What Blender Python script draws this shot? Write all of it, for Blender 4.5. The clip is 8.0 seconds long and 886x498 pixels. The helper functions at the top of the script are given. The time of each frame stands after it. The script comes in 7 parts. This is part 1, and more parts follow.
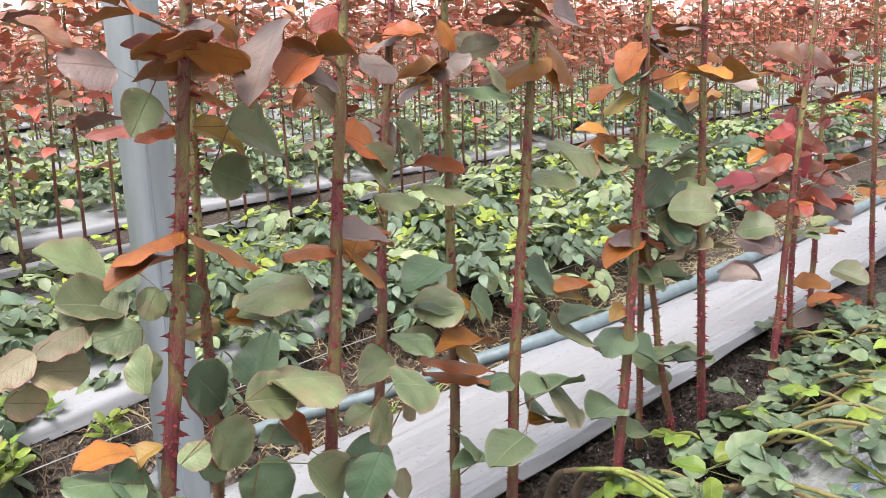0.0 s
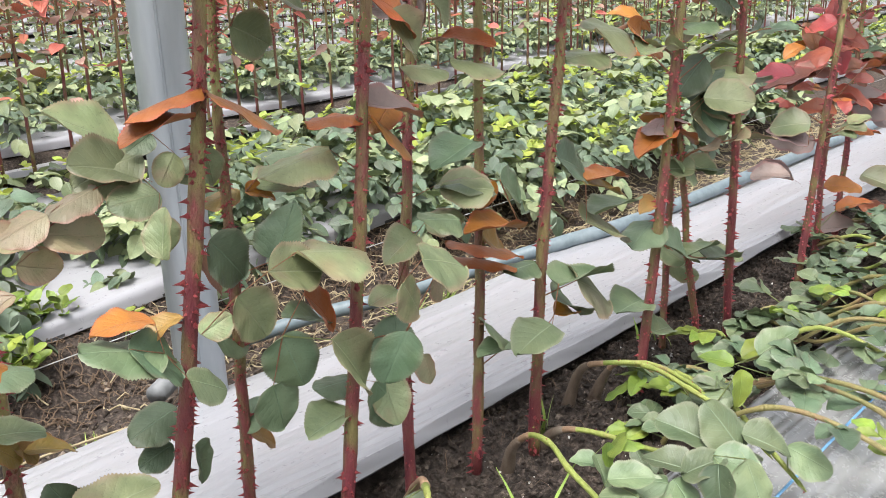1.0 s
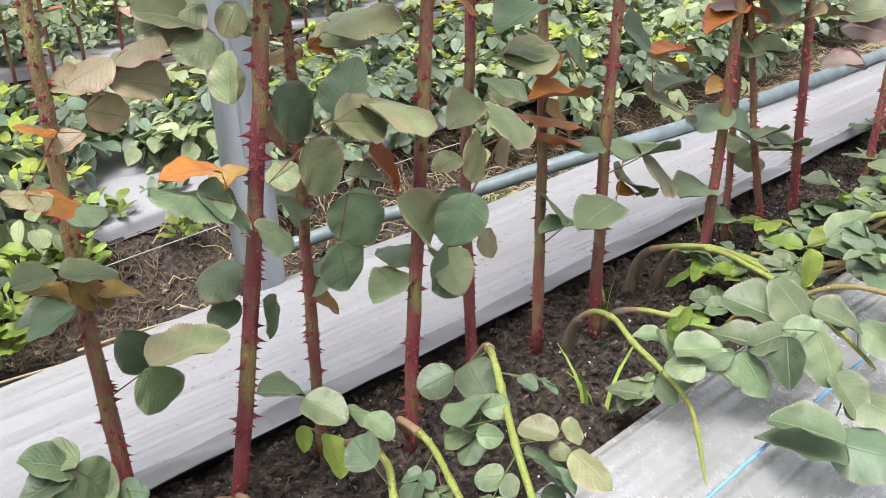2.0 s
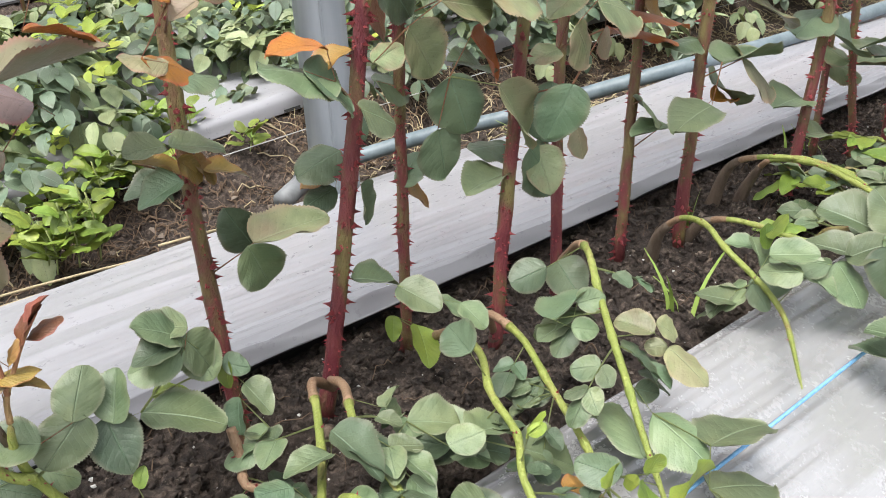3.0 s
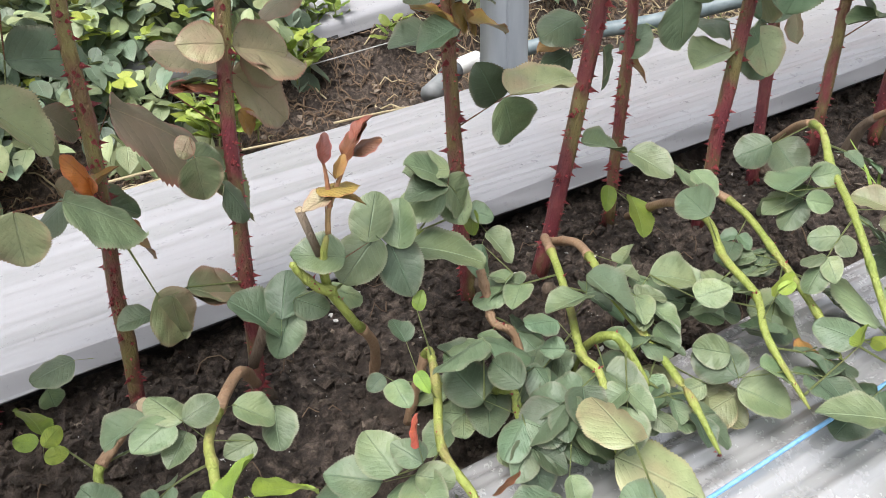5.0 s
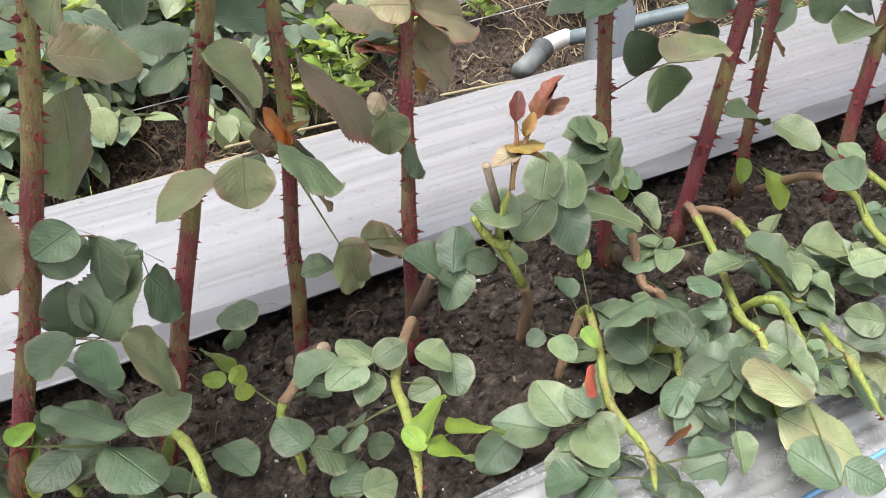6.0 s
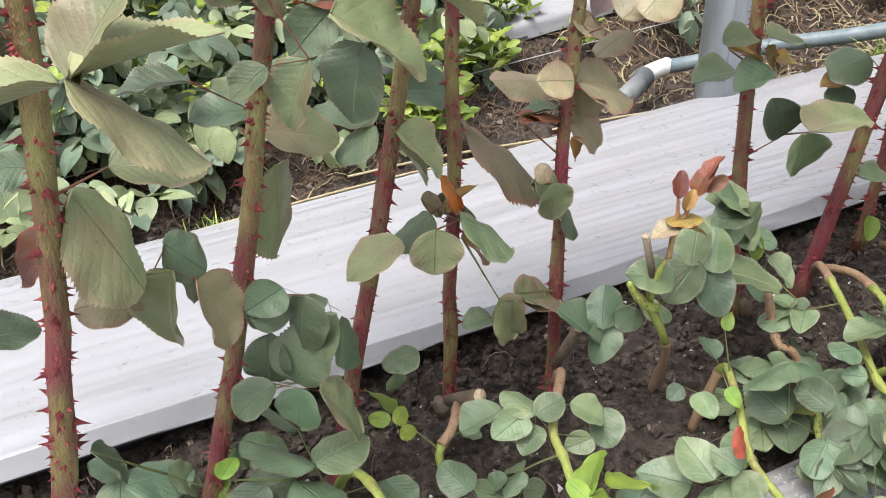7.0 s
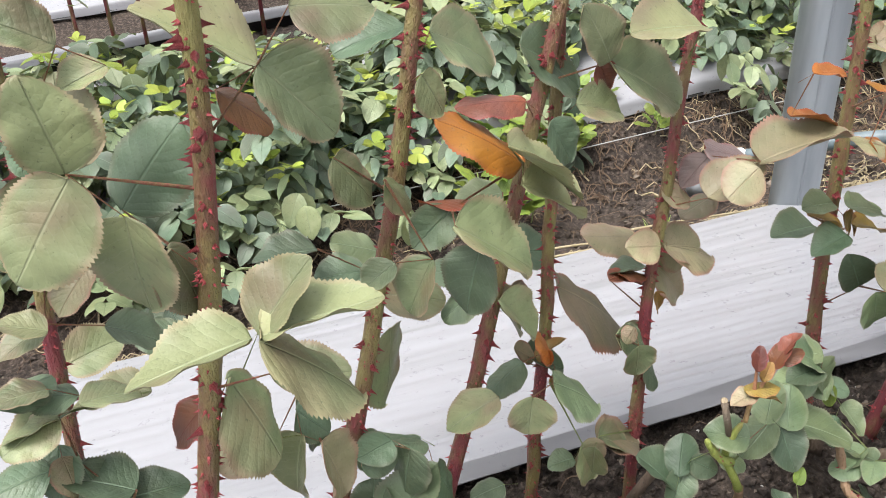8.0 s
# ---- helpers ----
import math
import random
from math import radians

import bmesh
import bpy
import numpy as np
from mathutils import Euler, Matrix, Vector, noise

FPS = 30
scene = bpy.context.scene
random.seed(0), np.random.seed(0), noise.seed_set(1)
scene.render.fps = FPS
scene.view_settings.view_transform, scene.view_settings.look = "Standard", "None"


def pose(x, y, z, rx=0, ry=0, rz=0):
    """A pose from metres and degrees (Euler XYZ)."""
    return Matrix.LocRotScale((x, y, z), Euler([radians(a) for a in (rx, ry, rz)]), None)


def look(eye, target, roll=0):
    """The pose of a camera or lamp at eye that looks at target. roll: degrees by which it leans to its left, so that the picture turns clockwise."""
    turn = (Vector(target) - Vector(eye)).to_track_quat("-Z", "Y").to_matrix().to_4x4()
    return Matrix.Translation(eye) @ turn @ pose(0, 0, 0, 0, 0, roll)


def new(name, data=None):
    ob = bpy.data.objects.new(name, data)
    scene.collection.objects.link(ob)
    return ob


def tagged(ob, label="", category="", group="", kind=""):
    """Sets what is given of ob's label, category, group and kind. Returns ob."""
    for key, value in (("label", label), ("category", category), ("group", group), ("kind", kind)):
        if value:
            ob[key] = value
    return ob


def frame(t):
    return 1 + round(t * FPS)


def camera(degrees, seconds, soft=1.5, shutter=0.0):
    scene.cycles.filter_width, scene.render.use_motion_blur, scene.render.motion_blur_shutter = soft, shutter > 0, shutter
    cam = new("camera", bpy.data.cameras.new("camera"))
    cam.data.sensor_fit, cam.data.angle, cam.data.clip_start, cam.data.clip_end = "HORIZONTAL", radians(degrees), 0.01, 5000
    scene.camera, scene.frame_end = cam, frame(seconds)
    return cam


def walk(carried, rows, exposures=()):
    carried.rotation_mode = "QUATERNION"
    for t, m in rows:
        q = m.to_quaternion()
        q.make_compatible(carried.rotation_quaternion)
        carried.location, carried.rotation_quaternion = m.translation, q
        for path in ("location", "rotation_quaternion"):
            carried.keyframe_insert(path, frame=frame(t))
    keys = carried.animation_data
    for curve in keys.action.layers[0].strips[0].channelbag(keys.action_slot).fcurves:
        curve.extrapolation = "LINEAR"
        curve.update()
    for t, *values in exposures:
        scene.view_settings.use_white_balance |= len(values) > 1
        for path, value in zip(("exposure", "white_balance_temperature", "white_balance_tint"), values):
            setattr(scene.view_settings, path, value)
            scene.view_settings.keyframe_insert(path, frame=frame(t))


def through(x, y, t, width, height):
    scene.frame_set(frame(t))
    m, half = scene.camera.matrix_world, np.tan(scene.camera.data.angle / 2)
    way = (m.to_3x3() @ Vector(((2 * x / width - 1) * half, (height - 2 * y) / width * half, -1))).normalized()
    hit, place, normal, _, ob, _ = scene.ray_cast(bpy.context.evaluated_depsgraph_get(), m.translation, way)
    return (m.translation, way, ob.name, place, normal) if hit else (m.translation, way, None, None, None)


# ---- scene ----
cam = camera(54.04, 8.0, soft=0.62)
PATH = [
    (0, (0.516, -0.596, 0.613), (1.936, 0.738, 0.163), -2.16),
    (0.5, (0.520, -0.576, 0.591), (1.922, 0.744, 0.052), -1.67),
    (1, (0.523, -0.563, 0.566), (1.887, 0.757, -0.064), -1.60),
    (1.5, (0.518, -0.556, 0.539), (1.828, 0.774, -0.178), -1.75),
    (2, (0.504, -0.555, 0.507), (1.751, 0.802, -0.270), -2.63),
    (3.5, (0.448, -0.520, 0.471), (1.499, 0.872, -0.507), -1.95),
    (4, (0.420, -0.514, 0.465), (1.415, 0.895, -0.547), -2.16),
    (5.5, (0.301, -0.484, 0.446), (1.164, 0.954, -0.643), -1.89),
    (6, (0.261, -0.475, 0.449), (1.065, 0.989, -0.651), -2.23),
    (6.5, (0.226, -0.466, 0.469), (0.965, 1.030, -0.634), -2.73),
    (7, (0.200, -0.462, 0.506), (0.870, 1.078, -0.580), -3.01),
    (7.5, (0.180, -0.464, 0.551), (0.797, 1.132, -0.486), -2.92),
    (8, (0.177, -0.460, 0.604), (0.742, 1.179, -0.395), -2.83),
]
walk(cam, [(t, look(eye, target, roll)) for t, eye, target, roll in PATH],
     [(0.0, 1.24), (0.5, 1.28), (1.0, 1.26), (2.0, 1.21), (3.5, 1.12), (5.5, 1.16), (6.5, 1.18), (7.0, 1.18), (8.0, 1.16)])

# ---- light ----
world = bpy.data.worlds.new("greenhouse_sky")
scene.world = world
world.use_nodes = True
wn = world.node_tree
sky = wn.nodes.new("ShaderNodeTexSky")
sky.sky_type = "NISHITA"
sky.sun_disc = False
sky.sun_elevation, sky.sun_rotation = radians(68), radians(-115)
sky.dust_density, sky.air_density = 4.0, 1.0
soften = wn.nodes.new("ShaderNodeHueSaturation")
soften.inputs["Saturation"].default_value = 0.22
wn.links.new(sky.outputs[0], soften.inputs["Color"])
wn.links.new(soften.outputs[0], wn.nodes["Background"].inputs[0])
wn.nodes["Background"].inputs[1].default_value = 0.135
sun_data = bpy.data.lights.new("sun", "SUN")
sun_data.energy, sun_data.angle, sun_data.color = 1.55, radians(28), (1.0, 0.965, 0.93)
sun = new("sun", sun_data)
sun.matrix_world = look((-2.6, -1.2, 7), (0, 0, 0))


# ---- materials ----
def material(name):
    m = bpy.data.materials.new(name)
    m.use_nodes = True
    t = m.node_tree
    return m, t, t.nodes["Principled BSDF"]


def node(t, kind, **inputs):
    n = t.nodes.new(kind)
    for k, v in inputs.items():
        n.inputs[k.replace("_", " ")].default_value = v
    return n


def noise_node(t, vec, scale, detail=3.0, rough=0.55):
    n = node(t, "ShaderNodeTexNoise", Scale=scale, Detail=detail, Roughness=rough)
    if vec is not None:
        t.links.new(vec, n.inputs["Vector"])
    return n.outputs["Fac"]


def ramp(t, fac, stops):
    n = t.nodes.new("ShaderNodeValToRGB")
    el = n.color_ramp.elements
    while len(el) < len(stops):
        el.new(0.5)
    for e, (p, c) in zip(el, stops):
        e.position, e.color = p, (*c, 1)
    t.links.new(fac, n.inputs[0])
    return n.outputs[0]


def mix(t, fac, a, b, blend="MIX"):
    n = t.nodes.new("ShaderNodeMix")
    n.data_type, n.blend_type = "RGBA", blend
    for key, v in ((0, fac), (6, a), (7, b)):
        if isinstance(v, (int, float)):
            n.inputs[key].default_value = v
        elif isinstance(v, tuple):
            n.inputs[key].default_value = (*v, 1)
        else:
            t.links.new(v, n.inputs[key])
    return n.outputs[2]


def maths(t, op, a, b=None, clamp=False):
    n = t.nodes.new("ShaderNodeMath")
    n.operation, n.use_clamp = op, clamp
    for i, v in enumerate((a, b)):
        if v is None:
            continue
        if isinstance(v, (int, float)):
            n.inputs[i].default_value = v
        else:
            t.links.new(v, n.inputs[i])
    return n.outputs[0]


def bump(t, b, height, strength, distance=0.002):
    n = node(t, "ShaderNodeBump", Strength=strength, Distance=distance)
    t.links.new(height, n.inputs["Height"])
    t.links.new(n.outputs[0], b.inputs["Normal"])


def leaf_material(name, base, second, rim, vein, rough=0.42, per_island=False, tinge=(0.26, 0.15, 0.10), tinge_much=0.5, through=0.12, hue_from=0.464):
    """A leaf blade: mottled colour, a tinted rim, a pale midrib and side veins (by the blade's UVs)."""
    base, second = [(c[0] * 1.13, c[1] * 0.98, c[2] * 1.02) for c in (base, second)]
    m, t, b = material(name)
    uv = t.nodes.new("ShaderNodeUVMap")
    sep = t.nodes.new("ShaderNodeSeparateXYZ")
    t.links.new(uv.outputs[0], sep.inputs[0])
    u, v = sep.outputs[0], sep.outputs[1]
    off = maths(t, "ABSOLUTE", maths(t, "SUBTRACT", v, 0.5))
    geo = t.nodes.new("ShaderNodeNewGeometry")
    info = t.nodes.new("ShaderNodeObjectInfo")
    rnd = geo.outputs["Random Per Island"] if per_island else info.outputs["Random"]
    shift = t.nodes.new("ShaderNodeVectorMath")
    shift.operation = "ADD"
    t.links.new(t.nodes.new("ShaderNodeTexCoord").outputs["Object"], shift.inputs[0])
    comb = t.nodes.new("ShaderNodeCombineXYZ")
    t.links.new(maths(t, "MULTIPLY", rnd, 57.0), comb.inputs[2])
    t.links.new(comb.outputs[0], shift.inputs[1])
    pos = shift.outputs[0]
    blot = noise_node(t, pos, 2.0 if not per_island else 30.0, 4)
    patch = noise_node(t, pos, 1.1 if not per_island else 14.0, 2)
    col = mix(t, maths(t, "SUBTRACT", maths(t, "MULTIPLY", blot, 2.8), 0.9, True), base, second)
    col = mix(t, maths(t, "MULTIPLY", maths(t, "MULTIPLY", maths(t, "SUBTRACT", patch, 0.48), 4.0, True), tinge_much, True), col, tinge)
    hue = node(t, "ShaderNodeHueSaturation")
    t.links.new(maths(t, "ADD", maths(t, "MULTIPLY", rnd, 0.040), hue_from), hue.inputs["Hue"])
    jump = maths(t, "FRACT", maths(t, "MULTIPLY", rnd, 17.3))
    t.links.new(maths(t, "ADD", maths(t, "MULTIPLY", jump, 0.72), 0.64), hue.inputs["Value"])
    t.links.new(col, hue.inputs["Color"])
    col = hue.outputs[0]
    edge = maths(t, "MULTIPLY", maths(t, "SUBTRACT", off, 0.40), 9.0, True)
    col = mix(t, maths(t, "MULTIPLY", edge, maths(t, "MULTIPLY", blot, 1.25, True), True), col, rim)
    rib = maths(t, "SUBTRACT", 1.0, maths(t, "MULTIPLY", off, 42.0), True)
    wander = maths(t, "MULTIPLY", noise_node(t, pos, 4.0 if not per_island else 60.0, 2), 0.12)
    run = maths(t, "FRACT", maths(t, "MULTIPLY", maths(t, "ADD", maths(t, "SUBTRACT", u, maths(t, "MULTIPLY", off, 0.62)), wander), 8.5))
    tri = maths(t, "MULTIPLY", maths(t, "ABSOLUTE", maths(t, "SUBTRACT", run, 0.5)), 2.0)
    side = maths(t, "MULTIPLY", maths(t, "SUBTRACT", tri, 0.86), 7.0, True)
    quilt = maths(t, "SUBTRACT", 1.0, maths(t, "POWER", tri, 2.5))
    col = mix(t, maths(t, "MAXIMUM", maths(t, "MULTIPLY", rib, 0.55), maths(t, "MULTIPLY", side, 0.15)), col, vein)
    dust = noise_node(t, pos, 16.0 if not per_island else 220.0, 7, 0.8)
    col = mix(t, maths(t, "MULTIPLY", maths(t, "SUBTRACT", dust, 0.57), 1.1, True), col, (0.38, 0.39, 0.34))
    dark = noise_node(t, pos, 23.0 if not per_island else 300.0, 3, 0.6)
    col = mix(t, maths(t, "MULTIPLY", maths(t, "SUBTRACT", dark, 0.62), 5.0, True), col, (0.06, 0.07, 0.035))
    t.links.new(col, b.inputs["Base Color"])
    t.links.new(maths(t, "ADD", maths(t, "MULTIPLY", dust, 0.45), rough - 0.14), b.inputs["Roughness"])
    b.inputs["Specular IOR Level"].default_value = 0.6
    b.inputs["Coat Weight"].default_value, b.inputs["Coat Roughness"].default_value = 0.10, 0.34
    net = node(t, "ShaderNodeTexVoronoi", Scale=22.0 if not per_island else 400.0)
    net.feature = "DISTANCE_TO_EDGE"
    t.links.new(pos, net.inputs["Vector"])
    h = maths(t, "ADD", maths(t, "MULTIPLY", noise_node(t, pos, 5.0 if not per_island else 150.0, 3), 0.8), maths(t, "MULTIPLY", quilt, 0.10))
    h = maths(t, "ADD", h, maths(t, "MULTIPLY", net.outputs["Distance"], 0.12))
    h = maths(t, "SUBTRACT", h, maths(t, "MULTIPLY", rib, 0.45))
    bump(t, b, h, 0.85, 0.0016)
    # light that passes through the blade
    tl = node(t, "ShaderNodeBsdfTranslucent")
    t.links.new(mix(t, 0.5, col, (0.45, 0.5, 0.12)), tl.inputs["Color"])
    ms = node(t, "ShaderNodeMixShader", Fac=through)
    t.links.new(b.outputs[0], ms.inputs[1])
    t.links.new(tl.outputs[0], ms.inputs[2])
    t.links.new(ms.outputs[0], t.nodes["Material Output"].inputs["Surface"])
    return m


GREEN = leaf_material("leaf_olive_green", (0.200, 0.275, 0.132), (0.118, 0.180, 0.080), (0.36, 0.22, 0.16), (0.33, 0.36, 0.22), tinge_much=0.6, hue_from=0.472)
SAGE = leaf_material("leaf_sage_green", (0.142, 0.230, 0.116), (0.078, 0.145, 0.068), (0.28, 0.28, 0.19), (0.30, 0.39, 0.25), tinge=(0.23, 0.27, 0.10), tinge_much=0.3)
DEEP = leaf_material("leaf_deep_green", (0.098, 0.176, 0.098), (0.055, 0.112, 0.058), (0.16, 0.15, 0.10), (0.18, 0.27, 0.17), tinge=(0.10, 0.12, 0.05), tinge_much=0.4)
BRONZE = leaf_material("leaf_bronze", (0.275, 0.255, 0.155), (0.185, 0.205, 0.105), (0.34, 0.11, 0.10), (0.36, 0.30, 0.19), tinge=(0.29, 0.16, 0.13), tinge_much=0.55, hue_from=0.486)
RED = leaf_material("leaf_red", (0.36, 0.118, 0.018), (0.23, 0.075, 0.018), (0.40, 0.07, 0.05), (0.26, 0.06, 0.03), tinge=(0.36, 0.16, 0.03), hue_from=0.486)
MAROON = leaf_material("leaf_maroon", (0.20, 0.066, 0.028), (0.13, 0.050, 0.026), (0.30, 0.05, 0.05), (0.2, 0.04, 0.04), tinge=(0.16, 0.07, 0.07), hue_from=0.486)
CRIMSON = leaf_material("leaf_crimson", (0.29, 0.040, 0.036), (0.19, 0.034, 0.034), (0.45, 0.06, 0.06), (0.3, 0.05, 0.04), tinge=(0.32, 0.08, 0.04), hue_from=0.487)
PURPLE = leaf_material("leaf_purple_grey", (0.245, 0.205, 0.18), (0.175, 0.155, 0.14), (0.32, 0.10, 0.10), (0.22, 0.12, 0.11), rough=0.36, tinge=(0.25, 0.15, 0.14), hue_from=0.486)
BRIGHT = leaf_material("leaf_bright_green", (0.21, 0.37, 0.05), (0.13, 0.26, 0.045), (0.28, 0.40, 0.06), (0.32, 0.46, 0.12), tinge=(0.30, 0.38, 0.06), through=0.28)
PALE = leaf_material("leaf_pale", (0.250, 0.325, 0.160), (0.18, 0.25, 0.115), (0.38, 0.30, 0.18), (0.36, 0.42, 0.24))
AMBER = leaf_material("leaf_amber", (0.30, 0.19, 0.04), (0.21, 0.16, 0.045), (0.34, 0.10, 0.05), (0.34, 0.20, 0.06), tinge=(0.30, 0.12, 0.05), hue_from=0.486)
FAR_GREEN = leaf_material("far_leaf_green", (0.26, 0.37, 0.195), (0.15, 0.245, 0.115), (0.2, 0.25, 0.14), (0.30, 0.38, 0.24), per_island=True, tinge=(0.19, 0.20, 0.08))
FAR_DARK = leaf_material("far_leaf_dark", (0.115, 0.20, 0.125), (0.065, 0.12, 0.075), (0.12, 0.16, 0.10), (0.20, 0.28, 0.18), per_island=True, tinge=(0.12, 0.11, 0.07))
FAR_BRIGHT = leaf_material("far_leaf_bright", (0.33, 0.49, 0.075), (0.22, 0.38, 0.06), (0.30, 0.42, 0.07), (0.34, 0.48, 0.12), per_island=True, tinge=(0.34, 0.40, 0.09), through=0.3)
# paler than the near reds and purples: the far haze is put into their colour
HAZED_RED = leaf_material("far_leaf_red_hazed", (0.64, 0.19, 0.13), (0.50, 0.17, 0.13), (0.45, 0.07, 0.07), (0.2, 0.05, 0.04), per_island=True, tinge=(0.30, 0.14, 0.10), hue_from=0.486)
HAZED_PURPLE = leaf_material("far_leaf_purple_hazed", (0.48, 0.31, 0.26), (0.36, 0.26, 0.20), (0.34, 0.10, 0.10), (0.2, 0.1, 0.1), per_island=True, hue_from=0.486)


def bark_material(name, stops, scale=26.0, rough=0.5, speck=(0.16, 0.05, 0.03), climb=0.0):
    """Bark whose colour runs through stops; climb moves it on along the stem's height."""
    m, t, b = material(name)
    pos = t.nodes.new("ShaderNodeTexCoord").outputs["Object"]
    stretch = node(t, "ShaderNodeMapping", Scale=(1, 1, 0.4))
    t.links.new(pos, stretch.inputs[0])
    info = t.nodes.new("ShaderNodeObjectInfo")
    shift = t.nodes.new("ShaderNodeVectorMath")
    shift.operation = "ADD"
    t.links.new(stretch.outputs[0], shift.inputs[0])
    comb = t.nodes.new("ShaderNodeCombineXYZ")
    t.links.new(maths(t, "MULTIPLY", info.outputs["Random"], 31.0), comb.inputs[2])
    t.links.new(comb.outputs[0], shift.inputs[1])
    n = noise_node(t, shift.outputs[0], scale, 4, 0.6)
    if climb:
        up = t.nodes.new("ShaderNodeSeparateXYZ")
        t.links.new(pos, up.inputs[0])
        n = maths(t, "ADD", maths(t, "ADD", n, maths(t, "MULTIPLY", up.outputs[2], climb)), maths(t, "MULTIPLY", info.outputs["Random"], 0.07))
        n = maths(t, "SUBTRACT", n, 0.085)
    col = ramp(t, n, stops)
    fine = noise_node(t, shift.outputs[0], scale * 16, 3, 0.6)
    col = mix(t, maths(t, "MULTIPLY", maths(t, "SUBTRACT", fine, 0.6), 4.0, True), col, speck)
    t.links.new(col, b.inputs["Base Color"])
    b.inputs["Roughness"].default_value = rough
    bump(t, b, fine, 1.0, 0.0024)
    return m


STEM = bark_material("stem_red", [(0.32, (0.15, 0.026, 0.036)), (0.43, (0.20, 0.050, 0.050)), (0.50, (0.17, 0.090, 0.050)), (0.58, (0.20, 0.155, 0.060)), (0.72, (0.27, 0.26, 0.095))], 38.0, 0.45, (0.15, 0.03, 0.03), climb=0.20)
THORN = bark_material("thorn_red", [(0.3, (0.33, 0.035, 0.05)), (0.7, (0.50, 0.11, 0.11))], 60.0, 0.4, (0.4, 0.12, 0.1))
CANE = bark_material("cane_green", [(0.3, (0.21, 0.27, 0.055)), (0.55, (0.29, 0.33, 0.08)), (0.66, (0.28, 0.25, 0.085)), (0.8, (0.24, 0.14, 0.07))], 26.0, 0.45, (0.15, 0.10, 0.045))
OLIVE = bark_material("cane_olive", [(0.3, (0.17, 0.17, 0.06)), (0.5, (0.23, 0.20, 0.075)), (0.7, (0.25, 0.15, 0.085))], 22.0, 0.55, (0.15, 0.10, 0.045))
TAN = bark_material("cane_tan", [(0.3, (0.20, 0.125, 0.075)), (0.7, (0.35, 0.225, 0.135))], 22.0, 0.6)
WOOD = bark_material("old_wood", [(0.3, (0.085, 0.058, 0.042)), (0.55, (0.165, 0.12, 0.085)), (0.8, (0.27, 0.23, 0.18))], 40.0, 0.8, (0.05, 0.04, 0.03))
CUT = bark_material("cut_wood", [(0.3, (0.50, 0.38, 0.24)), (0.7, (0.62, 0.50, 0.34))], 60.0, 0.8)
STALK = bark_material("leaf_stalk", [(0.3, (0.36, 0.09, 0.075)), (0.65, (0.34, 0.23, 0.10))], 30.0, 0.5, (0.36, 0.14, 0.09))
STALK_GREEN = bark_material("leaf_stalk_green", [(0.3, (0.24, 0.30, 0.10)), (0.7, (0.32, 0.36, 0.14))], 30.0, 0.5, (0.26, 0.28, 0.10))
STRAW = bark_material("dry_straw", [(0.3, (0.36, 0.29, 0.17)), (0.7, (0.52, 0.44, 0.28))], 30.0, 0.7, (0.25, 0.18, 0.1))
ROOT = bark_material("dry_root", [(0.3, (0.10, 0.065, 0.042)), (0.7, (0.24, 0.165, 0.105))], 30.0, 0.8)
GRASS = bark_material("grass_blade", [(0.3, (0.20, 0.32, 0.05)), (0.7, (0.32, 0.42, 0.10))], 12.0, 0.5, (0.3, 0.36, 0.1))


def soil_material():
    m, t, b = material("soil")
    pos = t.nodes.new("ShaderNodeTexCoord").outputs["Object"]
    big = noise_node(t, pos, 5.0, 4)
    fine = noise_node(t, pos, 90.0, 6, 0.7)
    grit = noise_node(t, pos, 320.0, 4, 0.7)
    col = ramp(t, fine, [(0.3, (0.016, 0.011, 0.009)), (0.5, (0.062, 0.046, 0.037)), (0.70, (0.21, 0.162, 0.128))])
    col = mix(t, maths(t, "MULTIPLY", maths(t, "SUBTRACT", big, 0.5), 3.0, True), col, (0.105, 0.078, 0.058), "MIX")
    col = mix(t, maths(t, "MULTIPLY", maths(t, "SUBTRACT", grit, 0.68), 7.0, True), col, (0.34, 0.29, 0.23))
    t.links.new(col, b.inputs["Base Color"])
    b.inputs["Roughness"].default_value = 0.92
    bump(t, b, maths(t, "ADD", fine, maths(t, "MULTIPLY", grit, 0.5)), 1.0, 0.010)
    return m


SOIL = soil_material()


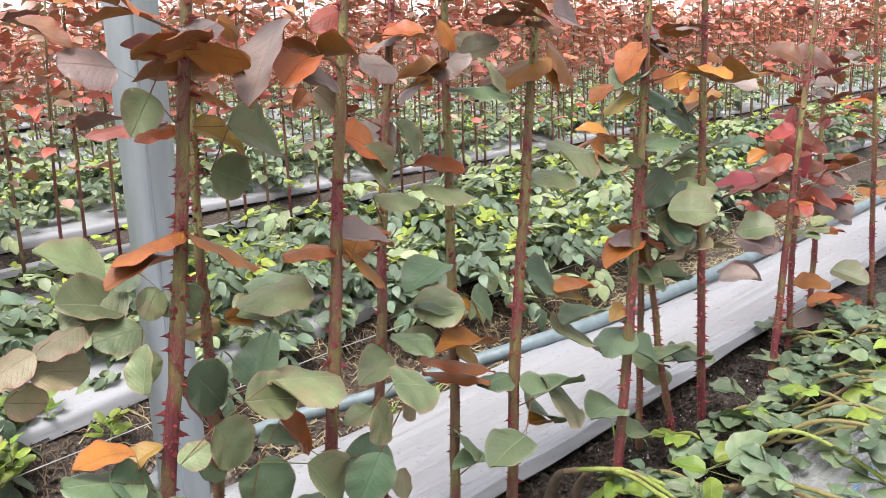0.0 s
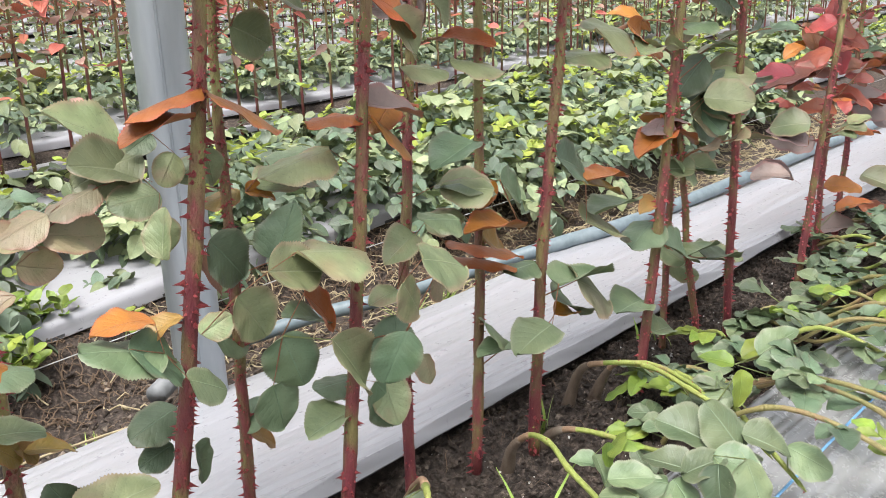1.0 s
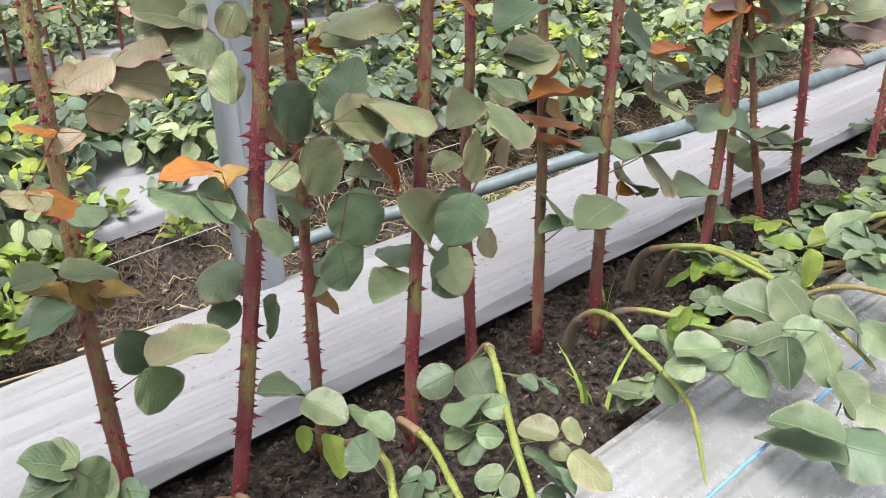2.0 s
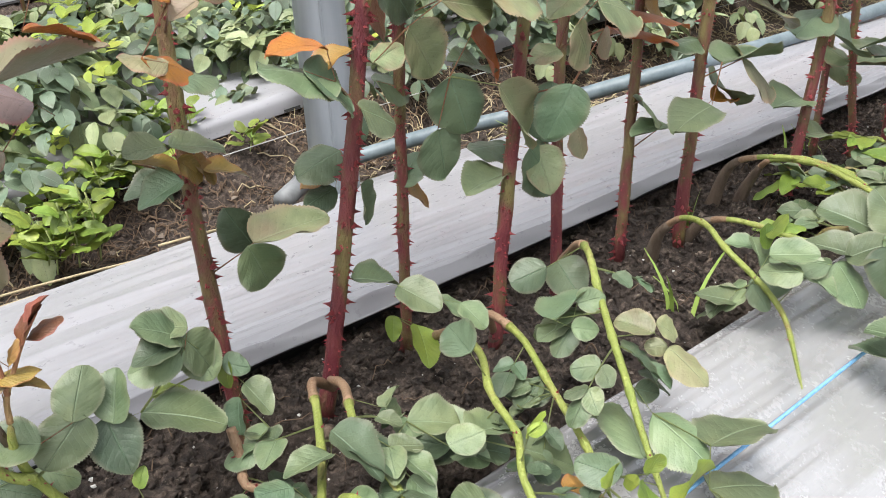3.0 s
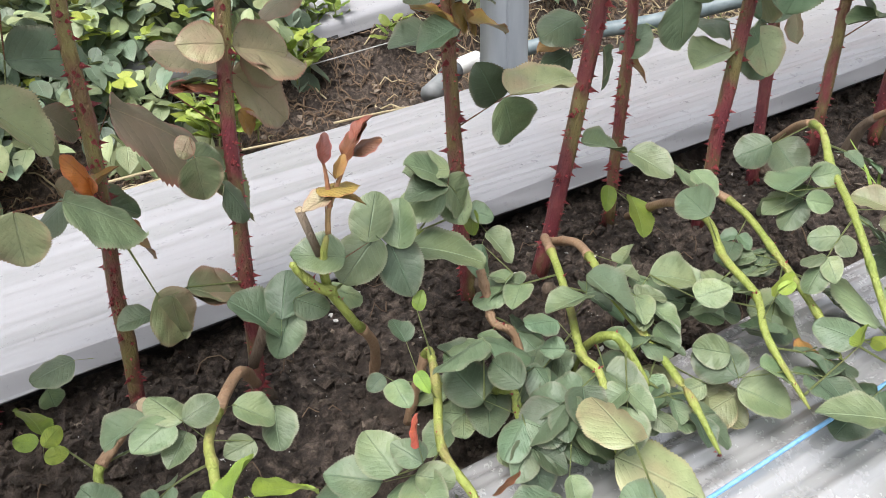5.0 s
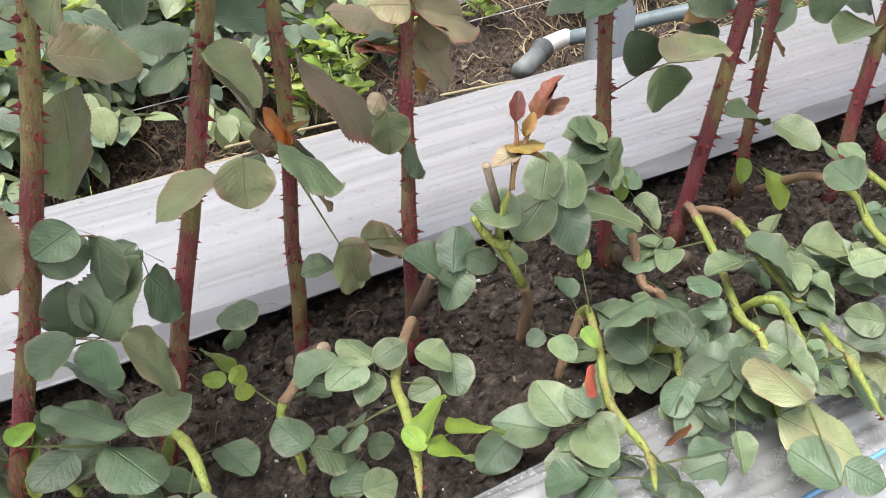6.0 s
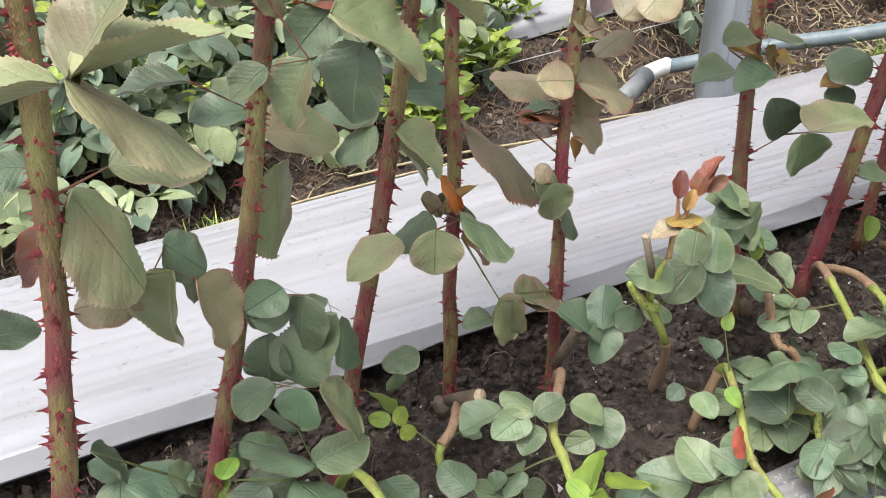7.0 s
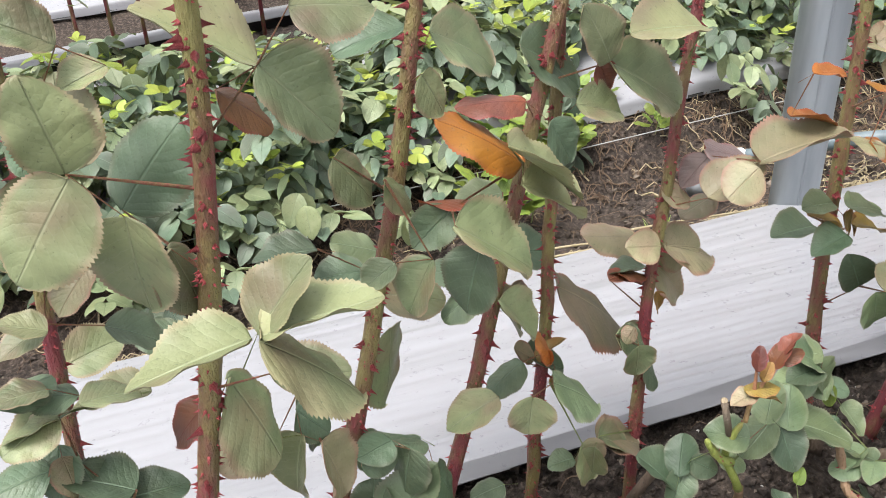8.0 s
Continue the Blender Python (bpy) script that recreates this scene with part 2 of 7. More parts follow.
def film_material(name, tone, rough, shine=0.0, crease_much=0.1):
    m, t, b = material(name)
    pos = t.nodes.new("ShaderNodeTexCoord").outputs["Object"]
    st = node(t, "ShaderNodeMapping", Scale=(0.10, 1, 1))
    t.links.new(pos, st.inputs[0])
    streak = noise_node(t, st.outputs[0], 46.0, 5, 0.6)
    broad = noise_node(t, pos, 5.0, 4)
    dirt = noise_node(t, pos, 60.0, 6, 0.75)
    col = ramp(t, streak, [(0.3, tuple(c * 0.93 for c in tone)), (0.6, tone)])
    col = mix(t, maths(t, "MULTIPLY", maths(t, "SUBTRACT", broad, 0.52), 1.6, True), col, tuple(c * 0.82 for c in tone))
    col = mix(t, maths(t, "MULTIPLY", maths(t, "SUBTRACT", dirt, 0.66), 3.5, True), col, (0.30, 0.26, 0.21))
    t.links.new(col, b.inputs["Base Color"])
    t.links.new(maths(t, "ADD", maths(t, "MULTIPLY", dirt, 0.35), rough - 0.12), b.inputs["Roughness"])
    b.inputs["Specular IOR Level"].default_value = 0.55
    b.inputs["Metallic"].default_value = shine
    crease = node(t, "ShaderNodeMapping", Scale=(0.035, 1, 1))
    t.links.new(pos, crease.inputs[0])
    ridge = maths(t, "SUBTRACT", 1.0, maths(t, "MULTIPLY", maths(t, "ABSOLUTE", maths(t, "SUBTRACT", noise_node(t, crease.outputs[0], 34.0, 2), 0.5)), 9.0), True)
    where = maths(t, "MULTIPLY", maths(t, "SUBTRACT", noise_node(t, st.outputs[0], 5.0, 2), 0.52 - crease_much * 0.14), 6.0, True)
    bump(t, b, maths(t, "ADD", streak, maths(t, "MULTIPLY", maths(t, "MULTIPLY", ridge, where), 0.4 + crease_much)), 0.12 + 0.55 * crease_much, 0.003 + 0.005 * crease_much)
    return m


FILM = film_material("mulch_film_white", (0.335, 0.337, 0.360), 0.26, 0.0, 0.1)
SILVER = film_material("mulch_film_silver", (0.50, 0.50, 0.51), 0.20, 0.45, 0.25)
BLACK, bt, bb = material("mulch_film_black")
bb.inputs["Roughness"].default_value = 0.4
bump(bt, bb, noise_node(bt, bt.nodes.new("ShaderNodeTexCoord").outputs["Object"], 40.0, 4), 0.4, 0.004)
bt.links.new(ramp(bt, noise_node(bt, None, 30.0), [(0.3, (0.012, 0.012, 0.014)), (0.8, (0.04, 0.038, 0.036))]), bb.inputs["Base Color"])


def zinc_material():
    m, t, b = material("galvanised_steel")
    pos = t.nodes.new("ShaderNodeTexCoord").outputs["Object"]
    st = node(t, "ShaderNodeMapping", Scale=(1, 1, 0.15))
    t.links.new(pos, st.inputs[0])
    n = noise_node(t, st.outputs[0], 30.0, 5)
    t.links.new(ramp(t, n, [(0.3, (0.36, 0.40, 0.43)), (0.7, (0.52, 0.56, 0.58))]), b.inputs["Base Color"])
    b.inputs["Metallic"].default_value, b.inputs["Roughness"].default_value = 0.55, 0.5
    bump(t, b, n, 0.15, 0.002)
    return m


ZINC = zinc_material()


def plain(name, stops, rough, scale=25.0):
    m, t, b = material(name)
    pos = t.nodes.new("ShaderNodeTexCoord").outputs["Object"]
    n = noise_node(t, pos, scale, 5, 0.65)
    t.links.new(ramp(t, n, stops), b.inputs["Base Color"])
    b.inputs["Roughness"].default_value = rough
    bump(t, b, n, 0.2, 0.002)
    return m


PIPE = plain("pipe_grey", [(0.3, (0.10, 0.14, 0.16)), (0.7, (0.20, 0.245, 0.265))], 0.45)
PIPE_END = plain("pipe_fitting_grey", [(0.3, (0.15, 0.16, 0.165)), (0.7, (0.24, 0.25, 0.26))], 0.5)
PIPE_DARK = plain("coupling_grey", [(0.3, (0.06, 0.065, 0.07)), (0.7, (0.13, 0.14, 0.145))], 0.4)
PVC = plain("pvc_white", [(0.3, (0.62, 0.62, 0.60)), (0.7, (0.8, 0.8, 0.79))], 0.4)
TWINE = plain("twine_blue", [(0.3, (0.10, 0.32, 0.62)), (0.7, (0.28, 0.52, 0.80))], 0.6, 300.0)
WIRE = plain("wire_grey", [(0.3, (0.30, 0.30, 0.29)), (0.7, (0.48, 0.48, 0.47))], 0.5)
# lighter soil tone for crumbs whose highlights are put into their colour
LIT_SOIL = plain("lit_soil", [(0.3, (0.10, 0.078, 0.06)), (0.7, (0.24, 0.195, 0.155))], 0.95, 60.0)
PERLITE = plain("perlite", [(0.3, (0.5, 0.49, 0.46)), (0.7, (0.75, 0.74, 0.71))], 0.9)

# ---- mesh helpers ----
PITCH, DROP = 2.1, -0.06


def mesh_of(name, verts, faces, mats, uvs=None, index=None, smooth=True):
    me = bpy.data.meshes.new(name)
    me.from_pydata([tuple(v) for v in verts], [], [tuple(f) for f in faces])
    for m in mats:
        me.materials.append(m)
    if uvs is not None:
        layer = me.uv_layers.new(name="blade")
        loops = np.empty(len(me.loops), dtype=np.int32)
        me.loops.foreach_get("vertex_index", loops)
        layer.data.foreach_set("uv", np.asarray(uvs, dtype=np.float32)[loops].ravel())
    if index is not None:
        me.polygons.foreach_set("material_index", np.asarray(index, dtype=np.int32))
    if smooth:
        me.polygons.foreach_set("use_smooth", np.ones(len(me.polygons), dtype=bool))
    me.update()
    return me


def child(name, me, parent, m=None, label="", kind=""):
    ob = new(name, me)
    ob.parent = parent
    if m is not None:
        ob.matrix_basis = m
    return tagged(ob, label, kind=kind)


def thing(name, x, y, z, label, category, group="", kind=""):
    ob = new(name)
    ob.location = (x, y, z)
    ob.empty_display_size = 0.02
    return tagged(ob, label, category, group, kind)


def tube(points, radii, sides=8, cap=True):
    """Vertices and faces of a tube along points."""
    pts = np.asarray(points, float)
    n = len(pts)
    radii = np.broadcast_to(np.asarray(radii, float), (n,))
    d = np.gradient(pts, axis=0)
    d /= np.linalg.norm(d, axis=1)[:, None] + 1e-12
    ref = np.array([0.31, 0.9, 0.12]) if abs(d[0] @ np.array([0.31, 0.9, 0.12])) < 0.9 else np.array([1.0, 0, 0])
    a = np.cross(d, ref)
    a /= np.linalg.norm(a, axis=1)[:, None]
    b = np.cross(d, a)
    ang = np.linspace(0, 2 * np.pi, sides, endpoint=False)
    v = (pts[:, None] + radii[:, None, None] * (np.cos(ang)[None, :, None] * a[:, None] + np.sin(ang)[None, :, None] * b[:, None])).reshape(-1, 3)
    f = [(i * sides + j, i * sides + (j + 1) % sides, (i + 1) * sides + (j + 1) % sides, (i + 1) * sides + j) for i in range(n - 1) for j in range(sides)]
    if cap:
        f += [tuple(range(sides))[::-1], tuple((n - 1) * sides + j for j in range(sides))]
    return v, f


def smooth_line(points, steps=6):
    """A Catmull-Rom line through points."""
    p = np.asarray(points, float)
    p = np.vstack([2 * p[0] - p[1], p, 2 * p[-1] - p[-2]])
    out = []
    for i in range(1, len(p) - 2):
        for s in np.linspace(0, 1, steps, endpoint=False):
            a, b, c, d = p[i - 1:i + 3]
            out.append(0.5 * (2 * b + (c - a) * s + (2 * a - 5 * b + 4 * c - d) * s * s + (3 * b - a - 3 * c + d) * s ** 3))
    out.append(p[-2])
    return np.array(out)


class Pile:
    """Gathers many small pieces into one mesh."""

    def __init__(self):
        self.v, self.f, self.uv, self.n = [], [], [], 0

    def add(self, v, f, uv=None):
        self.v.append(np.asarray(v, float))
        self.f += [tuple(i + self.n for i in q) for q in f]
        self.uv.append(np.asarray(uv, float) if uv is not None else np.zeros((len(v), 2)))
        self.n += len(v)

    def mesh(self, name, mats):
        return mesh_of(name, np.vstack(self.v), self.f, mats, np.vstack(self.uv))


def blade(width, cup, droop, seed, rows=50, teeth=0.07, twist=0.0, wavy=0.028):
    """A rose leaflet one unit long along x, its upper face to +z, with a saw-toothed rim: vertices, faces, UVs, slots."""
    r = np.random.default_rng(seed)
    us = np.linspace(0, 1, rows + 1)
    cols = np.array([-1, -0.86, -0.58, -0.28, 0, 0.28, 0.58, 0.86, 1.0])
    ph = r.uniform(0, 6, 4)
    rise, fall = r.uniform(0.44, 0.54), r.uniform(0.56, 0.74)
    peak = rise / (rise + fall)
    top = peak ** rise * (1 - peak) ** fall
    v, uv = [], []
    for i, u in enumerate(us):
        w = width * 0.5 * u ** rise * (1 - u) ** fall / top
        for c in cols:
            edge = abs(c) == 1
            y = c * w * (1 + (teeth * ((i % 2) - 0.5) if edge and 0 < i < rows else 0)) + 1e-4 * c
            x = u + (0.009 if edge and i % 2 else 0)
            z = cup * (0.72 * abs(y) + 0.8 * y * y) - droop * (u - 0.15) ** 2 * (1 if u > 0.15 else 0)
            z += wavy * np.sin(7 * u + ph[0] + c) * abs(c) ** 1.5 + wavy * 0.7 * np.sin(17 * u + ph[1] + 1.5 * c) * abs(c) ** 2 + twist * y * (u - 0.3)
            v.append((x, y, z))
            uv.append((u, 0.5 + 0.5 * c))
    v = np.array(v)
    n, k = len(v), len(cols)
    f = []
    for i in range(rows):
        for j in range(k - 1):
            f.append((i * k + j, (i + 1) * k + j, (i + 1) * k + j + 1, i * k + j + 1))
    slots = [0] * len(f) + [1] * len(f)
    rim = np.abs(np.tile(cols, rows + 1)) < 1
    v = np.vstack([v, v - np.outer(rim, (0, 0, 0.010))])
    f = f + [tuple(q + n for q in reversed(p)) for p in f]
    return v, f, np.array(uv + uv), slots


SHAPES = [(0.86, 0.30, 0.08, 0.15), (0.90, -0.20, 0.14, -0.2), (0.84, 0.42, 0.04, 0.2), (0.90, 0.18, 0.16, 0.15), (0.82, 0.45, 0.12, -0.25), (0.88, -0.28, 0.10, 0.25)]
BLADES = {}
# upper face, under face: the young leaves are purple-grey above and orange-red below
for m, under in ((GREEN, PALE), (SAGE, SAGE), (DEEP, SAGE), (BRONZE, BRONZE), (RED, RED), (MAROON, MAROON), (CRIMSON, CRIMSON), (PURPLE, RED), (BRIGHT, BRIGHT), (PALE, PALE), (AMBER, AMBER)):
    BLADES[m.name] = []
    for i, (w, cup, droop, tw) in enumerate(SHAPES):
        if m in (RED, BRIGHT, AMBER, MAROON, CRIMSON):
            w, droop = w * 0.78, droop + 0.12
        v, f, uv, slots = blade(w, cup, droop, i + 11, twist=tw)
        BLADES[m.name].append(mesh_of("leaflet", v, f, [m, under], uv, slots))


def stalk_mesh(length, sag, m, radius=0.0013):
    s = np.linspace(0, 1, 7)
    p = np.stack([s * length, 0 * s, -sag * length * s ** 2], 1)
    v, f = tube(p, np.linspace(radius * 1.6, radius * 0.7, 7), 5)
    return mesh_of("leaf_stalk", v, f, [m])


STALKS = {(m.name, i): stalk_mesh(1.0, (0.0, 0.18, 0.35)[i], m, 0.015) for m in (STALK, STALK_GREEN) for i in range(3)}


def turn_to(direction, normal):
    """A rotation that lays x along direction and turns z as near to normal as it can."""
    x = Vector(direction).normalized()
    y = Vector(normal).cross(x)
    if y.length < 1e-4:
        y = Vector((0, 1, 0)).cross(x)
    y.normalize()
    z = x.cross(y)
    return Matrix((x, y, z)).transposed().to_4x4()


def compound_leaf(plant, at, direction, up, stalk, size, count, m, seed, green_stalk=False):
    """A rose leaf: a stalk that carries an end leaflet and pairs of side leaflets, sagging outwards."""
    r = random.Random(seed)
    d = Vector(direction).normalized()
    sag = r.randrange(3)
    me = STALKS[((STALK_GREEN if green_stalk else STALK).name, sag)]
    mt = Matrix.Translation(at) @ turn_to(d, up) @ Matrix.Diagonal((stalk, stalk * 0.75, stalk, 1))
    stem = child("leaf_stalk", me, plant, mt)
    inv = mt.inverted()
    k = (0.0, 0.18, 0.35)[sag]
    side = Vector(up).cross(d).normalized()
    n0 = d.cross(side).normalized()

    def put(s, way, size2):
        p = mt @ Vector((s, 0, -k * s * s))
        nrm = (n0 + Vector((r.uniform(-0.35, 0.35), r.uniform(-0.35, 0.35), r.uniform(-0.1, 0.3)))).normalized()
        w = (way + Vector((0, 0, -r.uniform(0.0, 0.35)))).normalized()
        g = Matrix.Translation(p) @ turn_to(w, nrm) @ Matrix.Diagonal((size2, size2, size2, 1))
        child("leaflet", BLADES[m.name][r.randrange(6)], stem, inv @ g)

    put(1.0, d + Vector((0, 0, -k)), size * r.uniform(0.95, 1.15))
    spots = (0.72,) if count == 3 else (0.86, 0.45)
    for s in spots[:max(1, count // 2)]:
        for sgn in (-1, 1):
            a = r.uniform(0.8, 1.2)
            put(s, d * 0.62 * a + side * sgn + Vector((0, 0, r.uniform(-0.1, 0.1))), size * r.uniform(0.75, 1.0))
    return stem


def thorn_shape(hook, wide):
    """One thorn, a unit high along x from a long foot on the stem's z axis."""
    ring = [(0, 1.0), (wide, 0.25), (wide, -0.35), (0, -0.75), (-wide, -0.35), (-wide, 0.25)]
    v = [(0.0, y, z) for y, z in ring] + [(0.40, y * 0.45, z * 0.42 - 0.12 * hook) for y, z in ring] + [(1.0, 0, -0.42 * hook)]
    f = [(i, (i + 1) % 6, 6 + (i + 1) % 6, 6 + i) for i in range(6)] + [(6 + i, 6 + (i + 1) % 6, 12) for i in range(6)]
    return np.array(v) * (1, 1, 0.40), f


THORN_SHAPES = [thorn_shape(h, w) for h, w in ((0.5, 0.26), (0.9, 0.22), (0.2, 0.30), (1.2, 0.25))]
THORNS = [mesh_of("thorn", v, f, [THORN]) for v, f in THORN_SHAPES]


def thorn_places(line, radii, count, seed):
    """Spots on a stem: foot, outward way, the stem's way and a chance number, in loose clusters."""
    r = np.random.default_rng(seed)
    d = np.gradient(line, axis=0)
    d /= np.linalg.norm(d, axis=1)[:, None]
    hubs = r.uniform(0, len(line) - 1.001, max(2, count // 5))
    for _ in range(count):
        at = float(np.clip(r.choice(hubs) + r.normal(0, 0.5), 0, len(line) - 1.001)) if r.uniform() < 0.6 else r.uniform(0, len(line) - 1.001)
        i, q = int(at), at - int(at)
        ax = d[i]
        e1 = np.cross(ax, (0.3, 0.8, 0.1))
        e1 /= np.linalg.norm(e1)
        a = r.uniform(0, 2 * np.pi)
        out = np.cos(a) * e1 + np.sin(a) * np.cross(ax, e1)
        yield line[i] * (1 - q) + line[i + 1] * q + out * radii[i] * 0.9, out, ax, r.uniform(), int(r.integers(4))


def grow_thorns(stem, line, radii, count, seed, small, large):
    """Single hooked thorns on a stem."""
    for foot, out, ax, chance, kind in thorn_places(line, radii, count, seed):
        h = small + (large - small) * chance ** 1.7
        m = Matrix((out, np.cross(ax, out), ax)).transposed().to_4x4()
        child("thorn", THORNS[kind], stem, Matrix.Translation(foot) @ m @ Matrix.Diagonal((h, h, h, 1)))


def bristle(stem, line, radii, count, seed, small, large):
    """The many prickles too small to pick apart."""
    pile = Pile()
    for foot, out, ax, chance, kind in thorn_places(line, radii, count, seed):
        h = small + (large - small) * chance ** 1.7
        v, f = THORN_SHAPES[kind]
        pile.add(foot + (v * h) @ np.array((out, np.cross(ax, out), ax)), f)
    child("bristle", pile.mesh("bristle", [THORN]), stem, None, "fine crimson prickles", "stuff")


# ---- ground ----
def bed_lay(x):
    """How far the beds beyond the path swing aside and sink along x."""
    return 0.045 * (min(max(x, -1.5), 4.5) - 1.5), 0.045 * (min(max(x, -1.5), 1.5) - 1.5)


def bed_height(y, x=1.5):
    """The height of the ground across the beds: soil strip, shoulders under the film, and paths between."""
    swing, sink = bed_lay(x)
    beyond = np.clip((y - 0.75) / 0.3, 0, 1)
    y = y - swing * beyond
    k = np.floor((y + 1.05 + 0.1) / PITCH)
    loc = y - k * PITCH
    z = np.interp(loc, [-1.15, -0.93, -0.80, -0.74, -0.22, -0.1, 0.1, 0.52, 0.62, 0.80, 0.95], [-0.26, -0.25, -0.17, -0.15, -0.03, 0.0, 0.0, -0.085, -0.14, -0.24, -0.26])
    return z + DROP * np.clip((y - 0.75) / 0.3, 0, 1) + sink * beyond


def clods(x, y):
    v = Vector((x, y, 0))
    a = noise.fractal(v * 9.0, 0.9, 2.1, 5) * 0.013
    b = (0.35 - abs(noise.noise(v * 33.0))) * 0.015 + (0.3 - abs(noise.noise(v * 78.0))) * 0.009
    return a + b


def build_ground():
    xs = np.concatenate([np.linspace(-40, -1, 14), np.arange(-0.8, 0.0, 0.016), np.arange(0.0, 2.2, 0.0085), np.arange(2.2, 3.0, 0.016), 3.0 * 1.035 ** np.arange(1, 90)])
    ys = np.concatenate([np.linspace(-30, -1.3, 20), np.arange(-1.2, -0.19, 0.03), np.arange(-0.19, 0.12, 0.0085), np.arange(0.13, 0.55, 0.03), np.arange(0.56, 1.6, 0.016), np.arange(1.65, 24, 0.15), np.linspace(25, 90, 8)])
    verts = []
    zb = np.array([bed_height(ys, x) for x in xs])
    for j, y in enumerate(ys):
        for i, x in enumerate(xs):
            h = clods(x, y) if -0.8 < x < 5 and -1.2 < y < 5 else 0.0
            verts.append((x, y, zb[i, j] + h))
    n = len(xs)
    faces = [(j * n + i, j * n + i + 1, (j + 1) * n + i + 1, (j + 1) * n + i) for j in range(len(ys) - 1) for i in range(n - 1)]
    return tagged(new("ground", mesh_of("ground", verts, faces, [SOIL])), "dark crumbly brown garden soil in raised beds", "soil", kind="structure")


build_ground()


def film(name, x0, x1, dx, profile, mat, label, wrinkle=0.006, seed=0, cols=44, ragged=0.006, folds=False, pleats=0.0, lay=None):
    """A mulch film laid along x over a cross profile of (y, z), white above and black below."""
    prof = np.array(profile)
    s = np.linspace(0, 1, len(prof))
    q = np.linspace(0, 1, cols)
    py, pz = np.interp(q, s, prof[:, 0]), np.interp(q, s, prof[:, 1])
    xs = np.arange(x0, x1, dx)
    top = []
    for x in xs:
        for j in range(cols):
            v = Vector((x * 1.1 + 17 * seed, py[j] * 16, seed))
            w = noise.fractal(v, 1.0, 2.0, 3) * wrinkle
            v3 = Vector((x * 0.8 + 5 * seed, py[j] * 42 + 0.6 * math.sin(x * 2.1), seed + 9))
            w += (0.5 - abs(noise.noise(v3))) * wrinkle * 1.1 * max(0.0, noise.noise(Vector((x * 1.7, py[j] * 4, seed + 2))) + 0.35)
            if folds:
                spot = max(0.0, noise.noise(Vector((x * 1.6 + 3, 0.5, seed))) + 0.42) * min(1.0, max(0.12, (x - 0.5) * 4))
                near = spot * min(1.0, q[j] / 0.12) * max(0.0, 1.0 - q[j] / 0.62) * 1.6
                way = py[j] + 0.09 * x + 0.006 * noise.noise(Vector((x * 1.2, py[j] * 5, seed + 31)))
                w += 0.0030 * near * (math.sin(way / 0.0165 * 6.283) + 0.5 * math.sin(way / 0.0074 * 6.283 + 3 * x))
            if pleats:
                much = pleats * (0.30 + max(0.0, 0.5 + noise.noise(Vector((x * 1.4, py[j] * 6, seed + 71)))))
                way = py[j] + 0.035 * x + 0.020 * noise.noise(Vector((x * 0.9, py[j] * 4, seed + 51)))
                w += much * (math.sin(way / 0.034 * 6.283) + 0.7 * math.sin(way / 0.0125 * 6.283 + 2.2 * x))
            v2 = Vector((x * 2.2, py[j] * 3.0, seed + 4.2))
            w += noise.noise(v2) * wrinkle * 1.3
            e = noise.noise(Vector((x * 5, seed, j > cols / 2))) * ragged * (1 if j in (0, cols - 1) else 0)
            sy, sz = lay(x) if lay else (0.0, 0.0)
            top.append((x, py[j] + e + sy, pz[j] + w + sz))
    top = np.array(top)
    n = len(top)
    low = top - (0, 0, 0.0015)
    m = len(xs)
    f, idx = [], []
    for i in range(m - 1):
        for j in range(cols - 1):
            a, b, c, d = i * cols + j, (i + 1) * cols + j, (i + 1) * cols + j + 1, i * cols + j + 1
            f += [(a, b, c, d), (d + n, c + n, b + n, a + n)]
            idx += [0, 1]
        for j, flip in ((0, 1), (cols - 1, 0)):
            a, b = i * cols + j, (i + 1) * cols + j
            f.append((a, a + n, b + n, b) if flip else (b, b + n, a + n, a))
            idx.append(0)
    me = mesh_of(name, np.vstack([top, low]), f, [mat, BLACK], None, idx)
    return tagged(new(name, me), label, "mulch film", kind="")


# one black sheet for both the film's hanging underside and the shadow under it
def skirt(x0, x1, y, z_top, z_low, seed, parent, lay=None):
    xs = np.arange(x0, x1, 0.03)
    v = []
    for x in xs:
        for j in range(6):
            u = j / 5
            wob = noise.noise(Vector((x * 9, u * 2, seed))) * 0.008
            sy, sz = lay(x) if lay else (0.0, 0.0)
            v.append((x, y + 0.035 * u + wob + sy, z_top + (z_low - z_top) * u - 0.004 + sz))
    n = 6
    f = [(i * n + j, (i + 1) * n + j, (i + 1) * n + j + 1, i * n + j + 1) for i in range(len(xs) - 1) for j in range(n - 1)]
    child("fold_and_shade", mesh_of("fold_and_shade", v, f, [BLACK]), parent, None, "black underside of the film together with the shadow below its edge")


back_film = film("mulch_film", -1.4, 9.0, 0.02, [(0.080, 0.030), (0.088, 0.046), (0.13, 0.040), (0.30, 0.000), (0.45, -0.035), (0.53, -0.056), (0.545, -0.075)], FILM,
                 "white plastic mulch film, slightly wrinkled, over the bed's shoulder", 0.004, 1, 190, folds=True)
skirt(-1.4, 9.0, 0.092, 0.030, -0.012, 3, back_film)
front_film = film("mulch_film", -1.4, 9.0, 0.022, [(-0.150, 0.012), (-0.17, 0.016), (-0.30, -0.012), (-0.60, -0.085), (-0.74, -0.125), (-0.80, -0.17)], SILVER,
                  "shiny silver plastic mulch film with long creases", 0.004, 2, 190, pleats=0.0021)

# ---- the near row ----
ROW = "rose plants of the near row"


ROSES, LINES = [], {}


